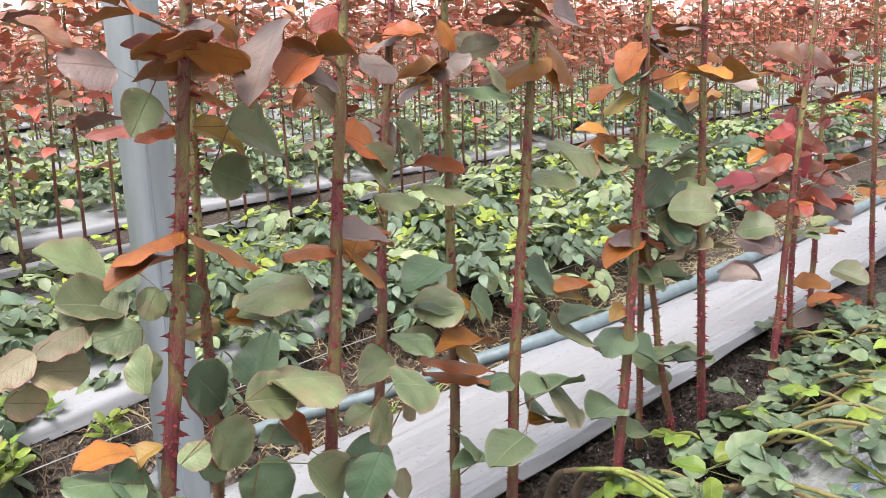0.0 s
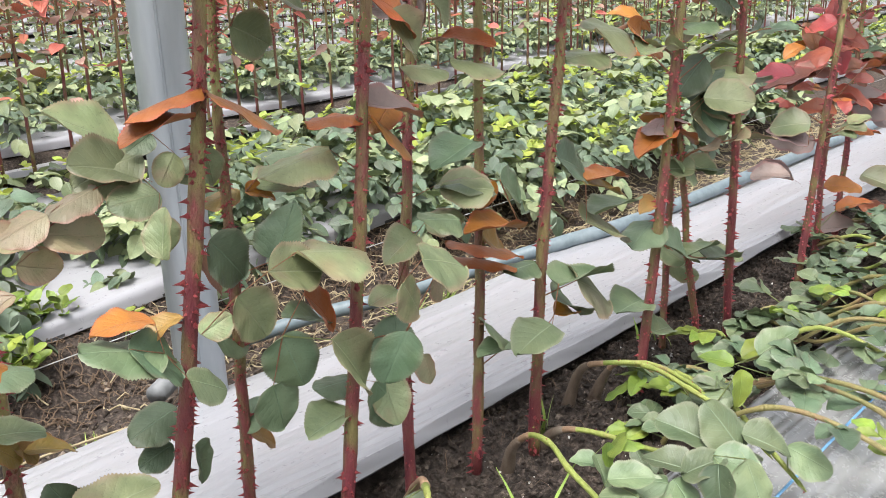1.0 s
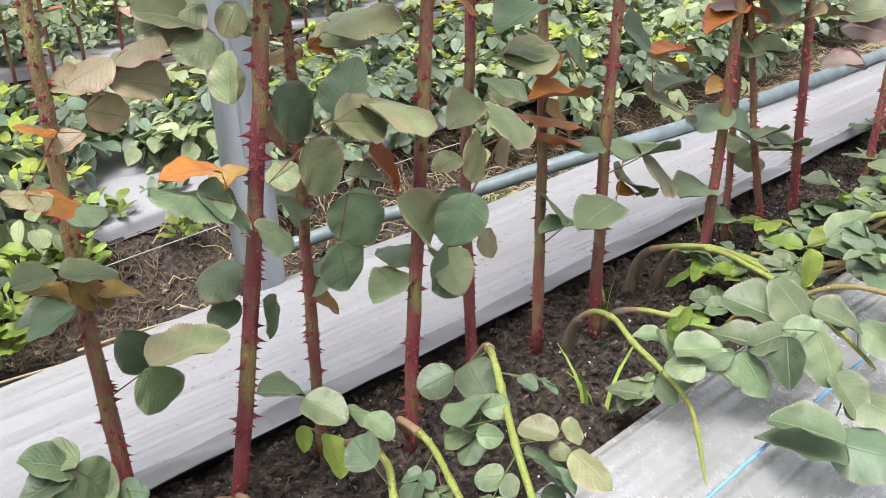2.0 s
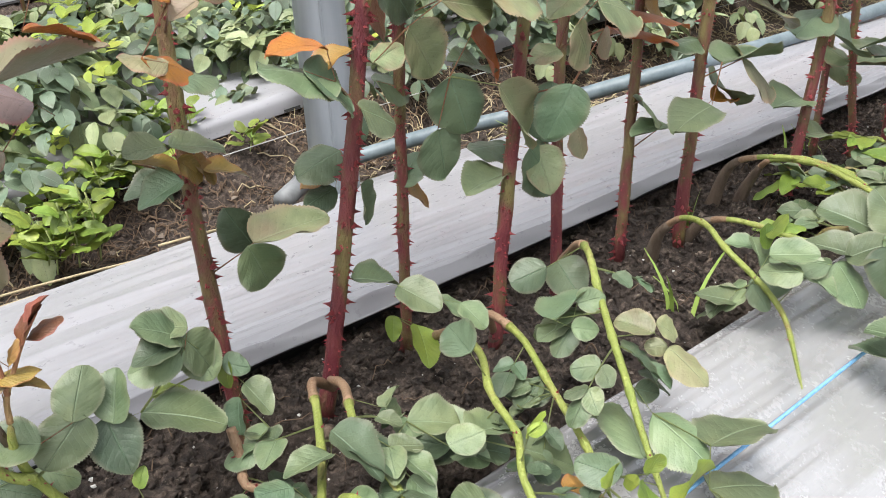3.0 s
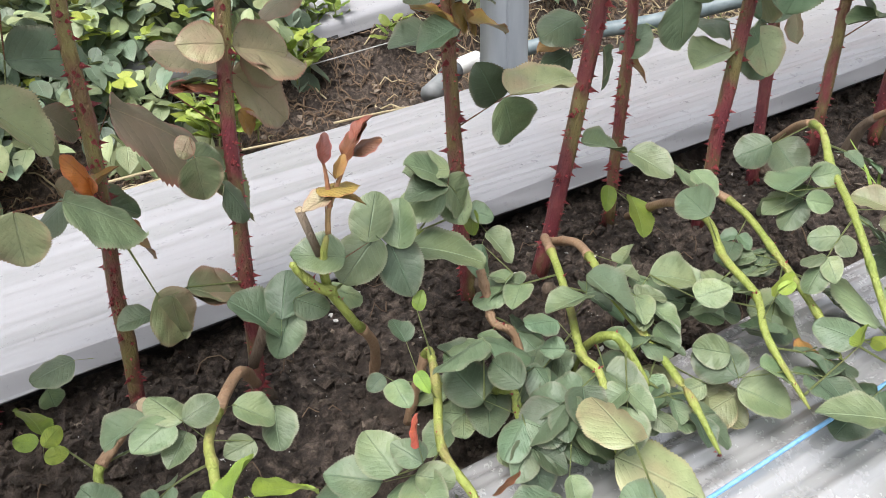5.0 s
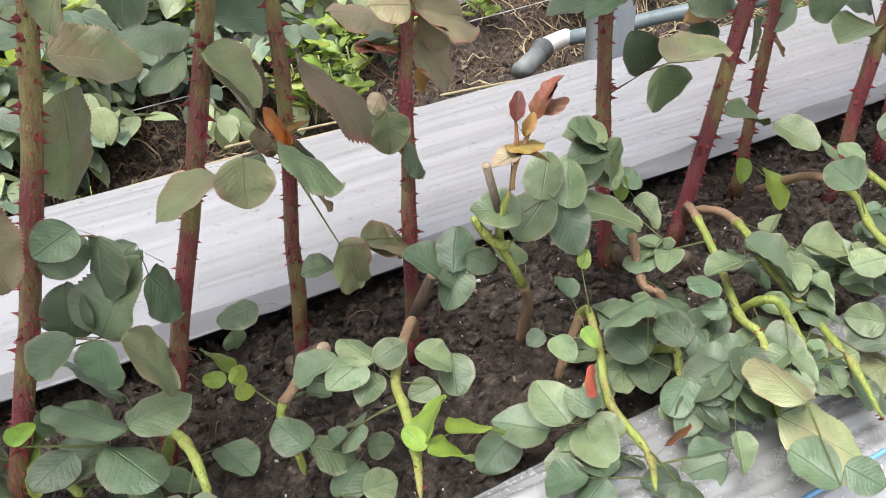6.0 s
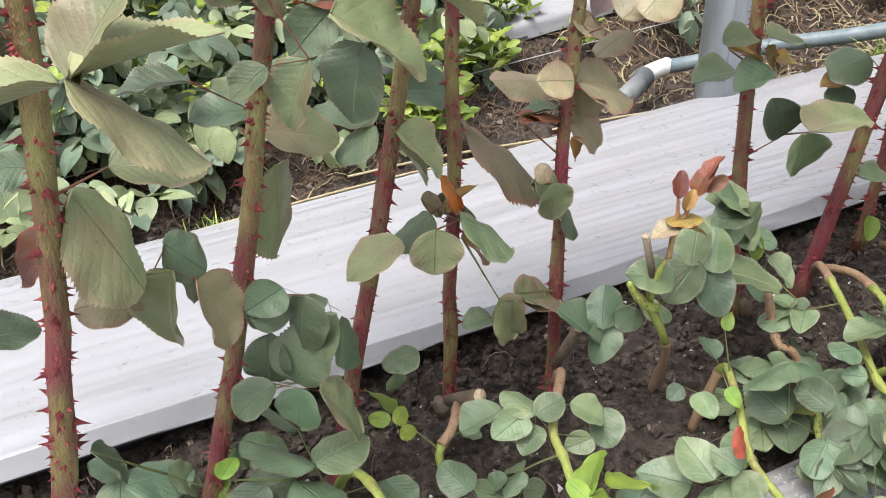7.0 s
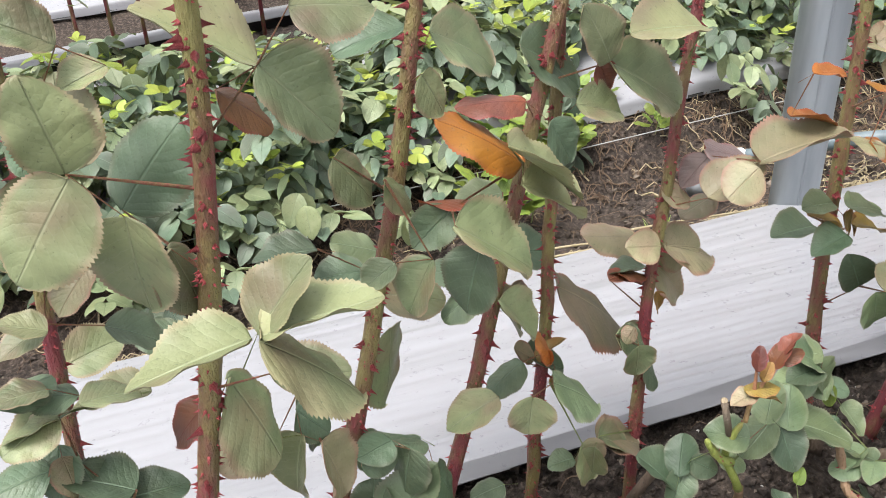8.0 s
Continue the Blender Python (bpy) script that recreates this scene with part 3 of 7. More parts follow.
def rose(x, a, b, y, ay, height, radius, label, top_red=0.45, leaves=9, seed=0, thorns=330, base_z=0.0, low=0.10, young=False):
    """An upright rose shoot: x = x + a z + b z^2 and y = y + ay z at height z."""
    r = random.Random(seed)
    plant = thing("rose_plant", x + a * base_z, y, base_z, label, "rose", ROW)
    zs = np.linspace(base_z, height, 34)
    wob = np.random.default_rng(seed).normal(0, 0.0016, (34, 2)).cumsum(0) * 0.35
    world_line = np.stack([x + a * zs + b * zs ** 2 + wob[:, 0], y + ay * zs + wob[:, 1], zs], 1)
    line = world_line - np.array([x + a * base_z, y, base_z])
    taper = np.interp(np.linspace(0, 1, 34), [0, 0.05, 0.5, 0.9, 1], [1.12, 1.0, 0.86, 0.6, 0.4])
    nodes = 1 + 0.10 * (np.sin(np.linspace(0, 26, 34) + seed) > 0.86)
    rad = radius * 0.87 * taper * nodes
    v, f = tube(line, rad, 10)
    stem = child("stem", mesh_of("stem", v, f, [STEM]), plant)
    if x < 1.4:
        grow_thorns(stem, line, rad, 175, seed, radius * 0.55, radius * 1.25)
        bristle(stem, line, rad, 330, seed + 500, radius * 0.3, radius * 0.6)
    else:
        bristle(stem, line, rad, thorns, seed, radius * 0.45, radius * 1.2)
    ROSES.append(plant)
    LINES[plant.name] = world_line
    az = r.uniform(0, 6.28)
    for i in range(leaves):
        h = low + (height - low) * (i + 0.5 + r.uniform(-0.3, 0.3)) / leaves
        az += 2.4 + r.uniform(-0.4, 0.4)
        k = int((h - base_z) / (height - base_z) * 33)
        at = Vector(line[min(k, 33)])
        d = Vector((math.cos(az), math.sin(az) * 0.8, r.uniform(0.15, 0.8)))
        red = h > top_red + r.uniform(-0.12, 0.12)
        m = r.choice((CRIMSON, CRIMSON, RED, PURPLE) if young else (RED, PURPLE, RED, RED, BRONZE, MAROON, PURPLE)) if red else r.choice((GREEN, GREEN, DEEP, BRONZE))
        big = 0.037 if young else 0.048
        compound_leaf(plant, at, d, (0, 0, 1), r.uniform(0.05, 0.085), big * r.uniform(0.8, 1.2), r.choice((3, 3, 5)), m, seed * 100 + i)
    return plant


GL = "tall upright rose shoot, crimson thorny stem, grey-green leaves"
rose(0.764, 0.255, -0.111, 0.007, 0.00, 0.80, 0.0080, GL, seed=1, leaves=4, low=0.60)
rose(0.885, 0.006, 0.030, 0.046, -0.01, 0.62, 0.0065, GL, seed=2, leaves=2, low=0.5)
rose(0.938, 0.140, -0.009, -0.019, 0.01, 0.82, 0.0075, GL, seed=3, leaves=4, low=0.58)
rose(1.060, 0.096, 0.115, 0.013, 0.10, 0.80, 0.0070, GL, seed=4, leaves=9, low=0.44)
rose(1.175, 0.120, -0.047, 0.024, 0.06, 0.84, 0.0070, GL, seed=5, leaves=5, low=0.56)
rose(1.247, 0.046, 0.089, -0.005, 0.00, 0.82, 0.0078, GL, seed=6, leaves=5, low=0.56)
rose(1.461, 0.164, -0.083, -0.014, 0.00, 0.84, 0.0080, GL, seed=7, leaves=5, low=0.56)
rose(1.598, 0.050, 0.000, 0.028, 0.01, 0.60, 0.0060, GL, seed=8, leaves=4, low=0.3)
rose(1.641, -0.214, 0.021, -0.008, 0.02, 0.50, 0.0060, GL, seed=9, leaves=3, low=0.28)
rose(1.690, -0.111, 0.080, -0.030, 0.0, 0.84, 0.0072, GL, seed=10, leaves=9, low=0.44)
rose(1.972, 0.102, 0.089, -0.020, 0.0, 0.86, 0.0075, GL, seed=11, top_red=0.35, leaves=14, low=0.24, young=True)
rose(2.150, 0.001, 0.0, 0.020, 0.0, 0.56, 0.0070, GL, seed=12, top_red=0.3, leaves=14, low=0.24, young=True)
rose(2.300, 0.038, 0.0, 0.040, 0.0, 0.60, 0.0070, GL, seed=13, top_red=0.3, leaves=14, low=0.24, young=True)
rose(2.576, -0.150, 0.0, 0.000, 0.0, 0.78, 0.0070, GL, seed=14, top_red=0.35, leaves=14, low=0.24, young=True)
rose(0.694, -0.014, 0.096, 0.014, 0.10, 0.66, 0.0075, GL, seed=15, leaves=2, low=0.60)
rose(0.489, 0.071, 0.151, -0.005, 0.13, 0.70, 0.0062, GL, seed=16, leaves=2, low=0.60)
rose(0.407, 0.117, -0.099, 0.023, 0.03, 0.66, 0.0062, GL, seed=17, leaves=2, low=0.60)
rose(0.288, 0.309, -0.009, -0.025, 0.11, 0.72, 0.0070, GL, seed=18, leaves=2, low=0.60)
rose(0.188, 0.378, -0.165, -0.034, 0.09, 0.72, 0.0072, GL, seed=19, leaves=2, low=0.60)
rose(0.089, 0.364, -0.280, -0.094, 0.02, 0.72, 0.0075, GL, seed=20, leaves=2, low=0.60)
rose(0.070, 0.084, 0.003, -0.013, 0.05, 0.66, 0.0062, GL, seed=21, leaves=2, low=0.60)
for i in range(4):
    rose(2.75 + 0.13 * i + random.uniform(-0.03, 0.03), random.uniform(-0.1, 0.1), 0.0, random.uniform(-0.03, 0.03), 0.0, random.uniform(0.7, 0.9), 0.007, GL, seed=40 + i, top_red=0.35, thorns=30)

# ---- post and pipe ----
post = thing("post", 1.121, 0.531, -0.30, "round galvanised steel greenhouse post standing behind the bed", "post")
pv, pf = tube([(0, 0, 0), (0, 0, 1.2), (0, 0, 3.0)], 0.0365, 32)
child("tube", mesh_of("tube", pv, pf, [ZINC]), post)
sv, sf = tube([(-0.0175, -0.0315, 0), (-0.0175, -0.0315, 3.0)], 0.0022, 8)
child("weld_seam", mesh_of("weld_seam", sv, sf, [ZINC]), post)

pipe = thing("water_pipe", 1.45, 1.03, -0.235, "grey irrigation pipe lying along the film's rear edge", "pipe")
off = np.array([1.45, 1.03, -0.235])
pl = smooth_line([(1.40, 1.030, -0.236), (1.49, 1.00, -0.226), (1.62, 0.90, -0.182), (1.74, 0.80, -0.152), (1.88, 0.66, -0.092), (2.03, 0.53, -0.040), (2.3, 0.455, -0.018), (3.2, 0.42, -0.005), (6.5, 0.40, 0.0), (9, 0.40, 0.0)], 10) - off
v, f = tube(pl, 0.0165, 16)
child("tube", mesh_of("tube", v, f, [PIPE]), pipe)
v, f = tube(smooth_line([(1.425, 1.030, -0.234), (1.39, 1.022, -0.234), (1.345, 1.005, -0.232)], 5) - off, 0.0195, 16)
child("white_sleeve", mesh_of("white_sleeve", v, f, [PVC]), pipe, None, "white plastic sleeve")
v, f = tube(smooth_line([(1.352, 1.008, -0.232), (1.335, 0.998, -0.233), (1.318, 0.986, -0.235), (1.302, 0.976, -0.237)], 3) - off, np.array([0.015, 0.020, 0.024, 0.025, 0.024, 0.022, 0.024, 0.022, 0.017, 0.015]), 16)
child("coupling", mesh_of("coupling", v, f, [PIPE_DARK]), pipe, None, "dark grey ribbed coupling")
mouth = np.array([(1.310, 0.980, -0.236), (1.240, 0.940, -0.243), (1.240, 0.940, -0.243), (1.243, 0.942, -0.243), (1.262, 0.953, -0.241)]) - off
v, f = tube(mouth, np.array([0.0205, 0.0215, 0.0215, 0.0175, 0.0165]), 18)
child("open_end", mesh_of("open_end", v, f, [PIPE_END]), pipe, None, "grey open pipe end")
# a black plug just inside the mouth imitates the shade of the hollow pipe
v, f = tube(mouth[3:] + 0.3 * (mouth[4] - mouth[3]), np.array([0.0176, 0.0166]), 18)
child("shade_plug", mesh_of("shade_plug", v, f, [BLACK]), pipe, None, "black plug standing in for the shade inside the pipe")

wire = thing("trellis_wire", 0, 1.20, -0.27, "thin grey wire stretched along the next bed", "wire")
v, f = tube([(-1.5 + 0.5 * i, 0.0, 0.012 + 0.034 * min(-1.5 + 0.5 * i, 2.0) - 0.002 * (i % 2)) for i in range(20)], 0.0015, 6)
child("strand", mesh_of("strand", v, f, [WIRE]), wire)
twine = thing("twine", 0.8, -0.262, 0.012, "blue plastic twine along the silver film", "twine")
v, f = tube([(-2 + 0.4 * i, 0, 0.003 * math.sin(i * 1.3)) for i in range(16)], 0.0017, 6)
child("strand", mesh_of("strand", v, f, [TWINE]), twine)

# ---- leaves ----
def nearest(p, q, drop):
    line = LINES[p.name]
    w = line - np.array(q) + np.array((0, 0, drop))
    return line[int(np.argmin((w * w).sum(1)))]


NODES = {}


def leaf(p, x, y, z, heading, rise, roll, size, m, narrow=1.0):
    """One leaflet of the plant p, its stalk branching from the stem or from a neighbour's stalk."""
    h, e = radians(heading), radians(rise)
    d = Vector((math.cos(e) * math.cos(h), math.cos(e) * math.sin(h), math.sin(e)))
    turn = turn_to(d, (0, 0, 1)) @ Matrix.Rotation(radians(roll), 4, "X")
    base = Vector((x, y, z))
    loc = Vector(p.location)
    feet = NODES.setdefault(p.name, [])
    foot = Vector(nearest(p, base, 0.02))
    if feet:
        best = min(feet, key=lambda q: (q - base).length)
        if (best - base).length < (foot - base).length:
            foot = best
    if (base - foot).length > 0.06:
        foot = base - d * 0.012 - Vector((0, 0, 0.006))
    feet.append(base)
    way = base - foot
    holder, inv = p, Matrix.Translation(-loc)
    if way.length > 0.006:
        s = way.length
        thick = min(s, 0.06)
        mt = Matrix.Translation(foot - loc) @ turn_to(way, (0, 0, 1)) @ Matrix.Diagonal((s, thick * 0.8, thick * 0.8, 1))
        green = m in (BRIGHT, PALE) or z < 0.16
        holder = child("leaf_stalk", STALKS[((STALK_GREEN if green else STALK).name, 0)], p, mt)
        inv = (Matrix.Translation(loc) @ mt).inverted()
    if m is GREEN and p.name.startswith("bent"):
        m = SAGE
    if m is SAGE and int(abs(x * 5003 + y * 3001)) % 3 == 0:
        m = DEEP
    kind = int(abs(x * 7919 + z * 6101)) % 6
    size *= 1.06
    child("leaflet", BLADES[m.name][kind], holder, inv @ Matrix.Translation(base) @ turn @ Matrix.Diagonal((size, size * narrow, size, 1)))


def cane(m, stump, *points):
    """A bent-down rose cane through points; stump 1: it springs from an old woody foot, 0: from the soil, 2: as it stands."""
    if stump == 0:
        x, y, z = points[0]
        feet = [LINES[q.name][1] for q in ROSES]
        foot = min(feet, key=lambda q: (q[0] - x) ** 2 + (q[1] - y) ** 2)
        gap = math.hypot(foot[0] - x, foot[1] - y)
        if 0.03 < gap < 0.15:
            points = ((foot[0], foot[1] - 0.004, 0.030), ((foot[0] + x) / 2, (foot[1] + y) / 2, max(z, 0.05) + 0.004)) + points
        elif gap >= 0.15:
            points = ((x + 0.004, y + 0.05, -0.012), (x + 0.003, y + 0.03, z * 0.6)) + points
    line = smooth_line(points, 6)
    p = thing("bent_rose_cane", *points[0], "yellow-green rose cane bent down over the silver film" if m is CANE else "brownish olive rose cane bent down over the silver film" if m is OLIVE else "tan twig of a rose bent towards the soil", "rose cane", "bent rose canes")
    LINES[p.name] = line
    loc = line - np.array(points[0])
    n = len(loc)
    rad = np.interp(np.linspace(0, 1, n), [0, 0.8, 0.97, 1], [0.0034, 0.0029, 0.0018, 0.0007]) * (1 + 0.25 * (np.arange(n) % 7 == 3))
    if m is TAN:
        rad *= 1.05
    k = 0
    if stump == 1:
        k = 9
        woody = loc[:k + 1].copy()
        v, f = tube(np.vstack([woody[0] + (0.004, 0.012, -0.035), woody]), np.interp(np.arange(k + 2), [0, 4, k + 1], [0.0100, 0.0075, 0.0042]), 9)
        child("woody_foot", mesh_of("woody_foot", v, f, [WOOD]), p, None, "grey woody foot of the cane")
        v, f = tube(loc[k - 1:k + 4], np.linspace(0.0041, 0.0034, 5), 8)
        child("brown_bend", mesh_of("brown_bend", v, f, [TAN]), p)
        k += 2
    if stump == 2 and m is CANE and n > 20:
        k = 10
        v, f = tube(loc[:k + 1], rad[:k + 1] * 1.15, 8)
        child("brown_bend", mesh_of("brown_bend", v, f, [TAN]), p)
    v, f = tube(loc[k:], rad[k:], 8)
    stem = child("stem", mesh_of("stem", v, f, [m]), p)
    grow_thorns(stem, loc[k:], rad[k:], 7, int(abs(points[0][0]) * 1000), 0.0016, 0.0040)
    return p


# leaves of the near row: base, heading, rise and roll in degrees, length
p = ROSES[0]
leaf(p, 0.850, 0.120, 0.428, 180, 30, -36, 0.064, GREEN, 0.95)
leaf(p, 0.831, 0.060, 0.417, 180, 16, -40, 0.050, GREEN, 1.03)
leaf(p, 0.833, 0.033, 0.405, 180, 0, -44, 0.037, GREEN, 1.00)
leaf(p, 0.838, 0.064, 0.431, 180, -3, -28, 0.054, GREEN, 0.98)
leaf(p, 0.794, 0.050, 0.415, 180, -17, -12, 0.042, BRONZE, 1.05)
leaf(p, 0.747, 0.047, 0.391, 0, -24, 48, 0.046, BRONZE, 1.03)
leaf(p, 0.745, 0.050, 0.381, 180, 17, -28, 0.036, BRONZE, 1.01)
leaf(p, 0.755, 0.050, 0.403, 180, -6, -20, 0.035, BRONZE, 1.02)
leaf(p, 0.728, 0.050, 0.372, 0, -28, 68, 0.032, BRONZE, 1.00)
leaf(p, 0.823, 0.020, 0.391, 0, -70, 96, 0.027, GREEN, 1.01)
leaf(p, 0.858, 0.012, 0.365, 0, -48, 80, 0.049, DEEP, 0.99)
leaf(p, 0.798, -0.010, 0.298, 180, 20, -12, 0.062, SAGE, 0.97)
leaf(p, 0.770, -0.015, 0.313, 0, -41, 28, 0.054, SAGE, 1.05)
leaf(p, 0.804, -0.030, 0.281, 0, -28, 48, 0.032, SAGE, 1.01)
leaf(p, 0.798, 0.000, 0.322, 180, 6, -4, 0.044, RED, 1.08)
leaf(p, 0.827, 0.010, 0.313, 180, -13, -4, 0.037, AMBER, 0.97)
leaf(p, 0.827, 0.040, 0.224, 180, -9, -24, 0.043, DEEP, 1.00)
leaf(p, 0.829, 0.050, 0.202, 180, 0, -16, 0.034, AMBER, 0.99)
leaf(p, 0.819, 0.040, 0.193, 180, -2, -24, 0.030, DEEP, 0.98)
leaf(p, 0.818, 0.000, 0.209, 0, -73, 52, 0.035, DEEP, 0.95)
leaf(p, 0.906, 0.027, 0.523, 0, -25, 80, 0.045, GREEN, 0.99)
leaf(p, 0.908, 0.000, 0.559, 0, -22, 48, 0.062, GREEN, 1.03)
leaf(p, 0.859, 0.000, 0.483, 180, -2, -4, 0.057, RED, 0.91)
leaf(p, 0.857, -0.010, 0.480, 0, -22, 16, 0.067, RED, 1.07)
leaf(p, 0.850, 0.000, 0.464, 180, 3, -4, 0.052, RED, 1.03)
leaf(p, 0.810, -0.020, 0.608, 180, 6, -52, 0.037, PURPLE, 0.98)
leaf(p, 0.855, 0.020, 0.588, 180, -52, -60, 0.034, GREEN, 1.09)
leaf(p, 0.931, -0.050, 0.640, 180, -58, 8, 0.071, PURPLE, 1.06)
leaf(p, 0.930, -0.050, 0.603, 0, -8, 32, 0.050, PURPLE, 0.94)
leaf(p, 0.860, 0.000, 0.615, 180, 15, -48, 0.033, CRIMSON, 0.98)
leaf(p, 0.900, -0.010, 0.638, 180, -23, -28, 0.034, PURPLE, 1.01)
leaf(p, 0.907, 0.000, 0.641, 0, -27, 72, 0.027, RED, 1.01)
leaf(p, 0.876, 0.000, 0.584, 0, -10, 24, 0.033, RED, 0.98)
leaf(p, 0.888, 0.020, 0.560, 0, -29, 44, 0.049, AMBER, 0.96)
leaf(p, 0.861, 0.000, 0.563, 180, 2, -16, 0.030, RED, 1.07)
leaf(p, 0.847, 0.060, 0.445, 180, -17, -60, 0.023, DEEP, 1.12)
leaf(p, 0.874, 0.030, 0.432, 0, -73, 84, 0.027, GREEN, 1.00)
leaf(p, 0.801, -0.020, 0.372, 0, 77, 16, 0.034, GREEN, 0.99)
leaf(p, 0.859, 0.050, 0.429, 180, -52, -56, 0.026, GREEN, 1.07)
p = ROSES[1]
leaf(p, 0.909, 0.002, 0.338, 0, 63, 24, 0.046, DEEP, 1.00)
leaf(p, 0.900, -0.041, 0.356, 0, -6, 16, 0.078, GREEN, 0.96)
leaf(p, 0.873, -0.041, 0.348, 0, -21, 44, 0.052, GREEN, 0.97)
leaf(p, 0.852, -0.028, 0.331, 0, -51, 84, 0.048, GREEN, 0.99)
leaf(p, 0.818, -0.030, 0.312, 0, 16, 28, 0.027, GREEN, 1.00)
leaf(p, 0.867, 0.040, 0.274, 0, -23, 32, 0.037, DEEP, 1.04)
leaf(p, 0.914, 0.050, 0.387, 180, 5, -20, 0.033, AMBER, 1.04)
leaf(p, 0.919, 0.050, 0.386, 0, -17, 32, 0.032, RED, 1.01)
leaf(p, 0.886, 0.060, 0.339, 180, -87, 0, 0.036, MAROON, 1.05)
leaf(p, 0.895, 0.050, 0.167, 0, -40, 28, 0.039, AMBER, 1.03)
leaf(p, 0.886, 0.040, 0.174, 0, 53, 16, 0.033, DEEP, 1.01)
leaf(p, 0.858, 0.050, 0.406, 0, 49, 44, 0.026, GREEN, 1.01)
leaf(p, 0.952, 0.060, 0.401, 0, 6, 12, 0.056, SAGE, 1.04)
leaf(p, 0.932, 0.050, 0.386, 0, 1, 12, 0.059, GREEN, 1.01)
p = ROSES[2]
leaf(p, 0.888, -0.030, 0.287, 0, -74, 104, 0.051, DEEP, 1.00)
leaf(p, 0.882, -0.020, 0.243, 0, -74, 104, 0.044, DEEP, 0.99)
leaf(p, 0.929, -0.042, 0.273, 0, -64, 52, 0.065, PALE, 1.02)
leaf(p, 0.995, -0.060, 0.264, 180, -59, -40, 0.047, DEEP, 1.03)
leaf(p, 0.919, -0.020, 0.311, 0, -54, 40, 0.053, RED, 1.07)
leaf(p, 0.947, -0.010, 0.274, 180, 20, -12, 0.043, SAGE, 0.98)
leaf(p, 0.978, 0.000, 0.173, 180, 9, 4, 0.051, SAGE, 1.07)
leaf(p, 1.006, 0.030, 0.184, 180, 18, -16, 0.046, DEEP, 0.94)
leaf(p, 1.020, 0.014, 0.181, 0, -60, 72, 0.061, DEEP, 1.02)
leaf(p, 0.993, -0.084, 0.335, 0, -23, 36, 0.058, GREEN, 0.99)
leaf(p, 0.972, -0.082, 0.320, 0, -50, 72, 0.041, GREEN, 1.02)
leaf(p, 1.042, -0.050, 0.299, 0, -62, 80, 0.028, BRONZE, 1.01)
leaf(p, 1.041, 0.000, 0.274, 180, -6, -28, 0.029, GREEN, 0.98)
leaf(p, 1.066, 0.000, 0.323, 180, -18, -32, 0.041, GREEN, 1.01)
leaf(p, 0.988, 0.020, 0.414, 180, -10, -8, 0.066, GREEN, 1.02)
leaf(p, 0.996, 0.000, 0.582, 0, -45, 84, 0.031, BRONZE, 0.98)
leaf(p, 1.024, 0.000, 0.541, 0, -27, 40, 0.069, RED, 1.02)
leaf(p, 1.047, 0.000, 0.526, 0, -51, 68, 0.054, GREEN, 1.01)
leaf(p, 1.000, -0.020, 0.455, 0, -16, 24, 0.056, PURPLE, 1.04)
leaf(p, 1.002, -0.020, 0.444, 0, -27, 24, 0.057, RED, 1.01)
leaf(p, 1.006, 0.000, 0.443, 180, 8, -4, 0.053, RED, 1.09)
leaf(p, 1.036, 0.000, 0.648, 180, -5, -40, 0.036, CRIMSON, 0.98)
leaf(p, 1.114, 0.020, 0.596, 180, 7, -44, 0.041, PURPLE, 0.97)
leaf(p, 1.178, 0.050, 0.629, 180, -4, -20, 0.045, RED, 0.99)
leaf(p, 0.990, 0.000, 0.582, 180, -41, -56, 0.021, RED, 1.06)
p = ROSES[3]
leaf(p, 1.098, 0.026, 0.178, -102, -67, -13, 0.030, BRONZE)
leaf(p, 1.144, 0.054, 0.509, 129, 25, -28, 0.062, PURPLE)
leaf(p, 1.113, 0.033, 0.316, -39, 1, 31, 0.039, GREEN)
leaf(p, 1.143, 0.043, 0.348, -61, -5, 10, 0.053, GREEN)
leaf(p, 1.158, 0.035, 0.472, -34, -13, 15, 0.055, GREEN)
leaf(p, 1.136, 0.027, 0.290, -49, 4, -2, 0.073, RED)
leaf(p, 1.043, 0.017, 0.180, 14, 66, 29, 0.054, DEEP)
leaf(p, 1.155, 0.043, 0.266, -38, 2, -6, 0.073, RED)
leaf(p, 1.121, 0.028, 0.545, -65, -63, 15, 0.039, GREEN)
leaf(p, 1.182, 0.026, 0.642, -42, -59, 41, 0.035, RED)
leaf(p, 1.035, 0.021, 0.177, -97, -60, 14, 0.046, GREEN)
leaf(p, 1.088, 0.034, 0.474, -40, -1, 19, 0.045, GREEN)
leaf(p, 1.157, 0.001, 0.594, 122, -10, -29, 0.046, RED)
leaf(p, 1.146, 0.009, 0.629, 148, -3, -21, 0.042, RED)
leaf(p, 1.161, -0.019, 0.349, 131, 1, -22, 0.051, GREEN)
p = ROSES[4]
leaf(p, 1.153, 0.000, 0.397, 180, -21, -12, 0.057, DEEP, 0.98)
leaf(p, 1.198, 0.020, 0.344, 180, 6, -8, 0.073, SAGE, 0.93)
leaf(p, 1.192, 0.000, 0.350, 0, -30, 56, 0.055, DEEP, 0.96)
leaf(p, 1.204, 0.020, 0.345, 180, -53, -40, 0.033, RED, 1.03)
leaf(p, 1.108, -0.020, 0.330, 180, 12, -24, 0.046, SAGE, 1.03)
leaf(p, 1.192, -0.027, 0.304, 180, 7, 0, 0.076, RED, 0.86)
leaf(p, 1.187, 0.020, 0.285, 0, -27, 40, 0.053, AMBER, 1.03)
leaf(p, 1.253, 0.000, 0.243, 180, 0, -12, 0.045, SAGE, 1.02)
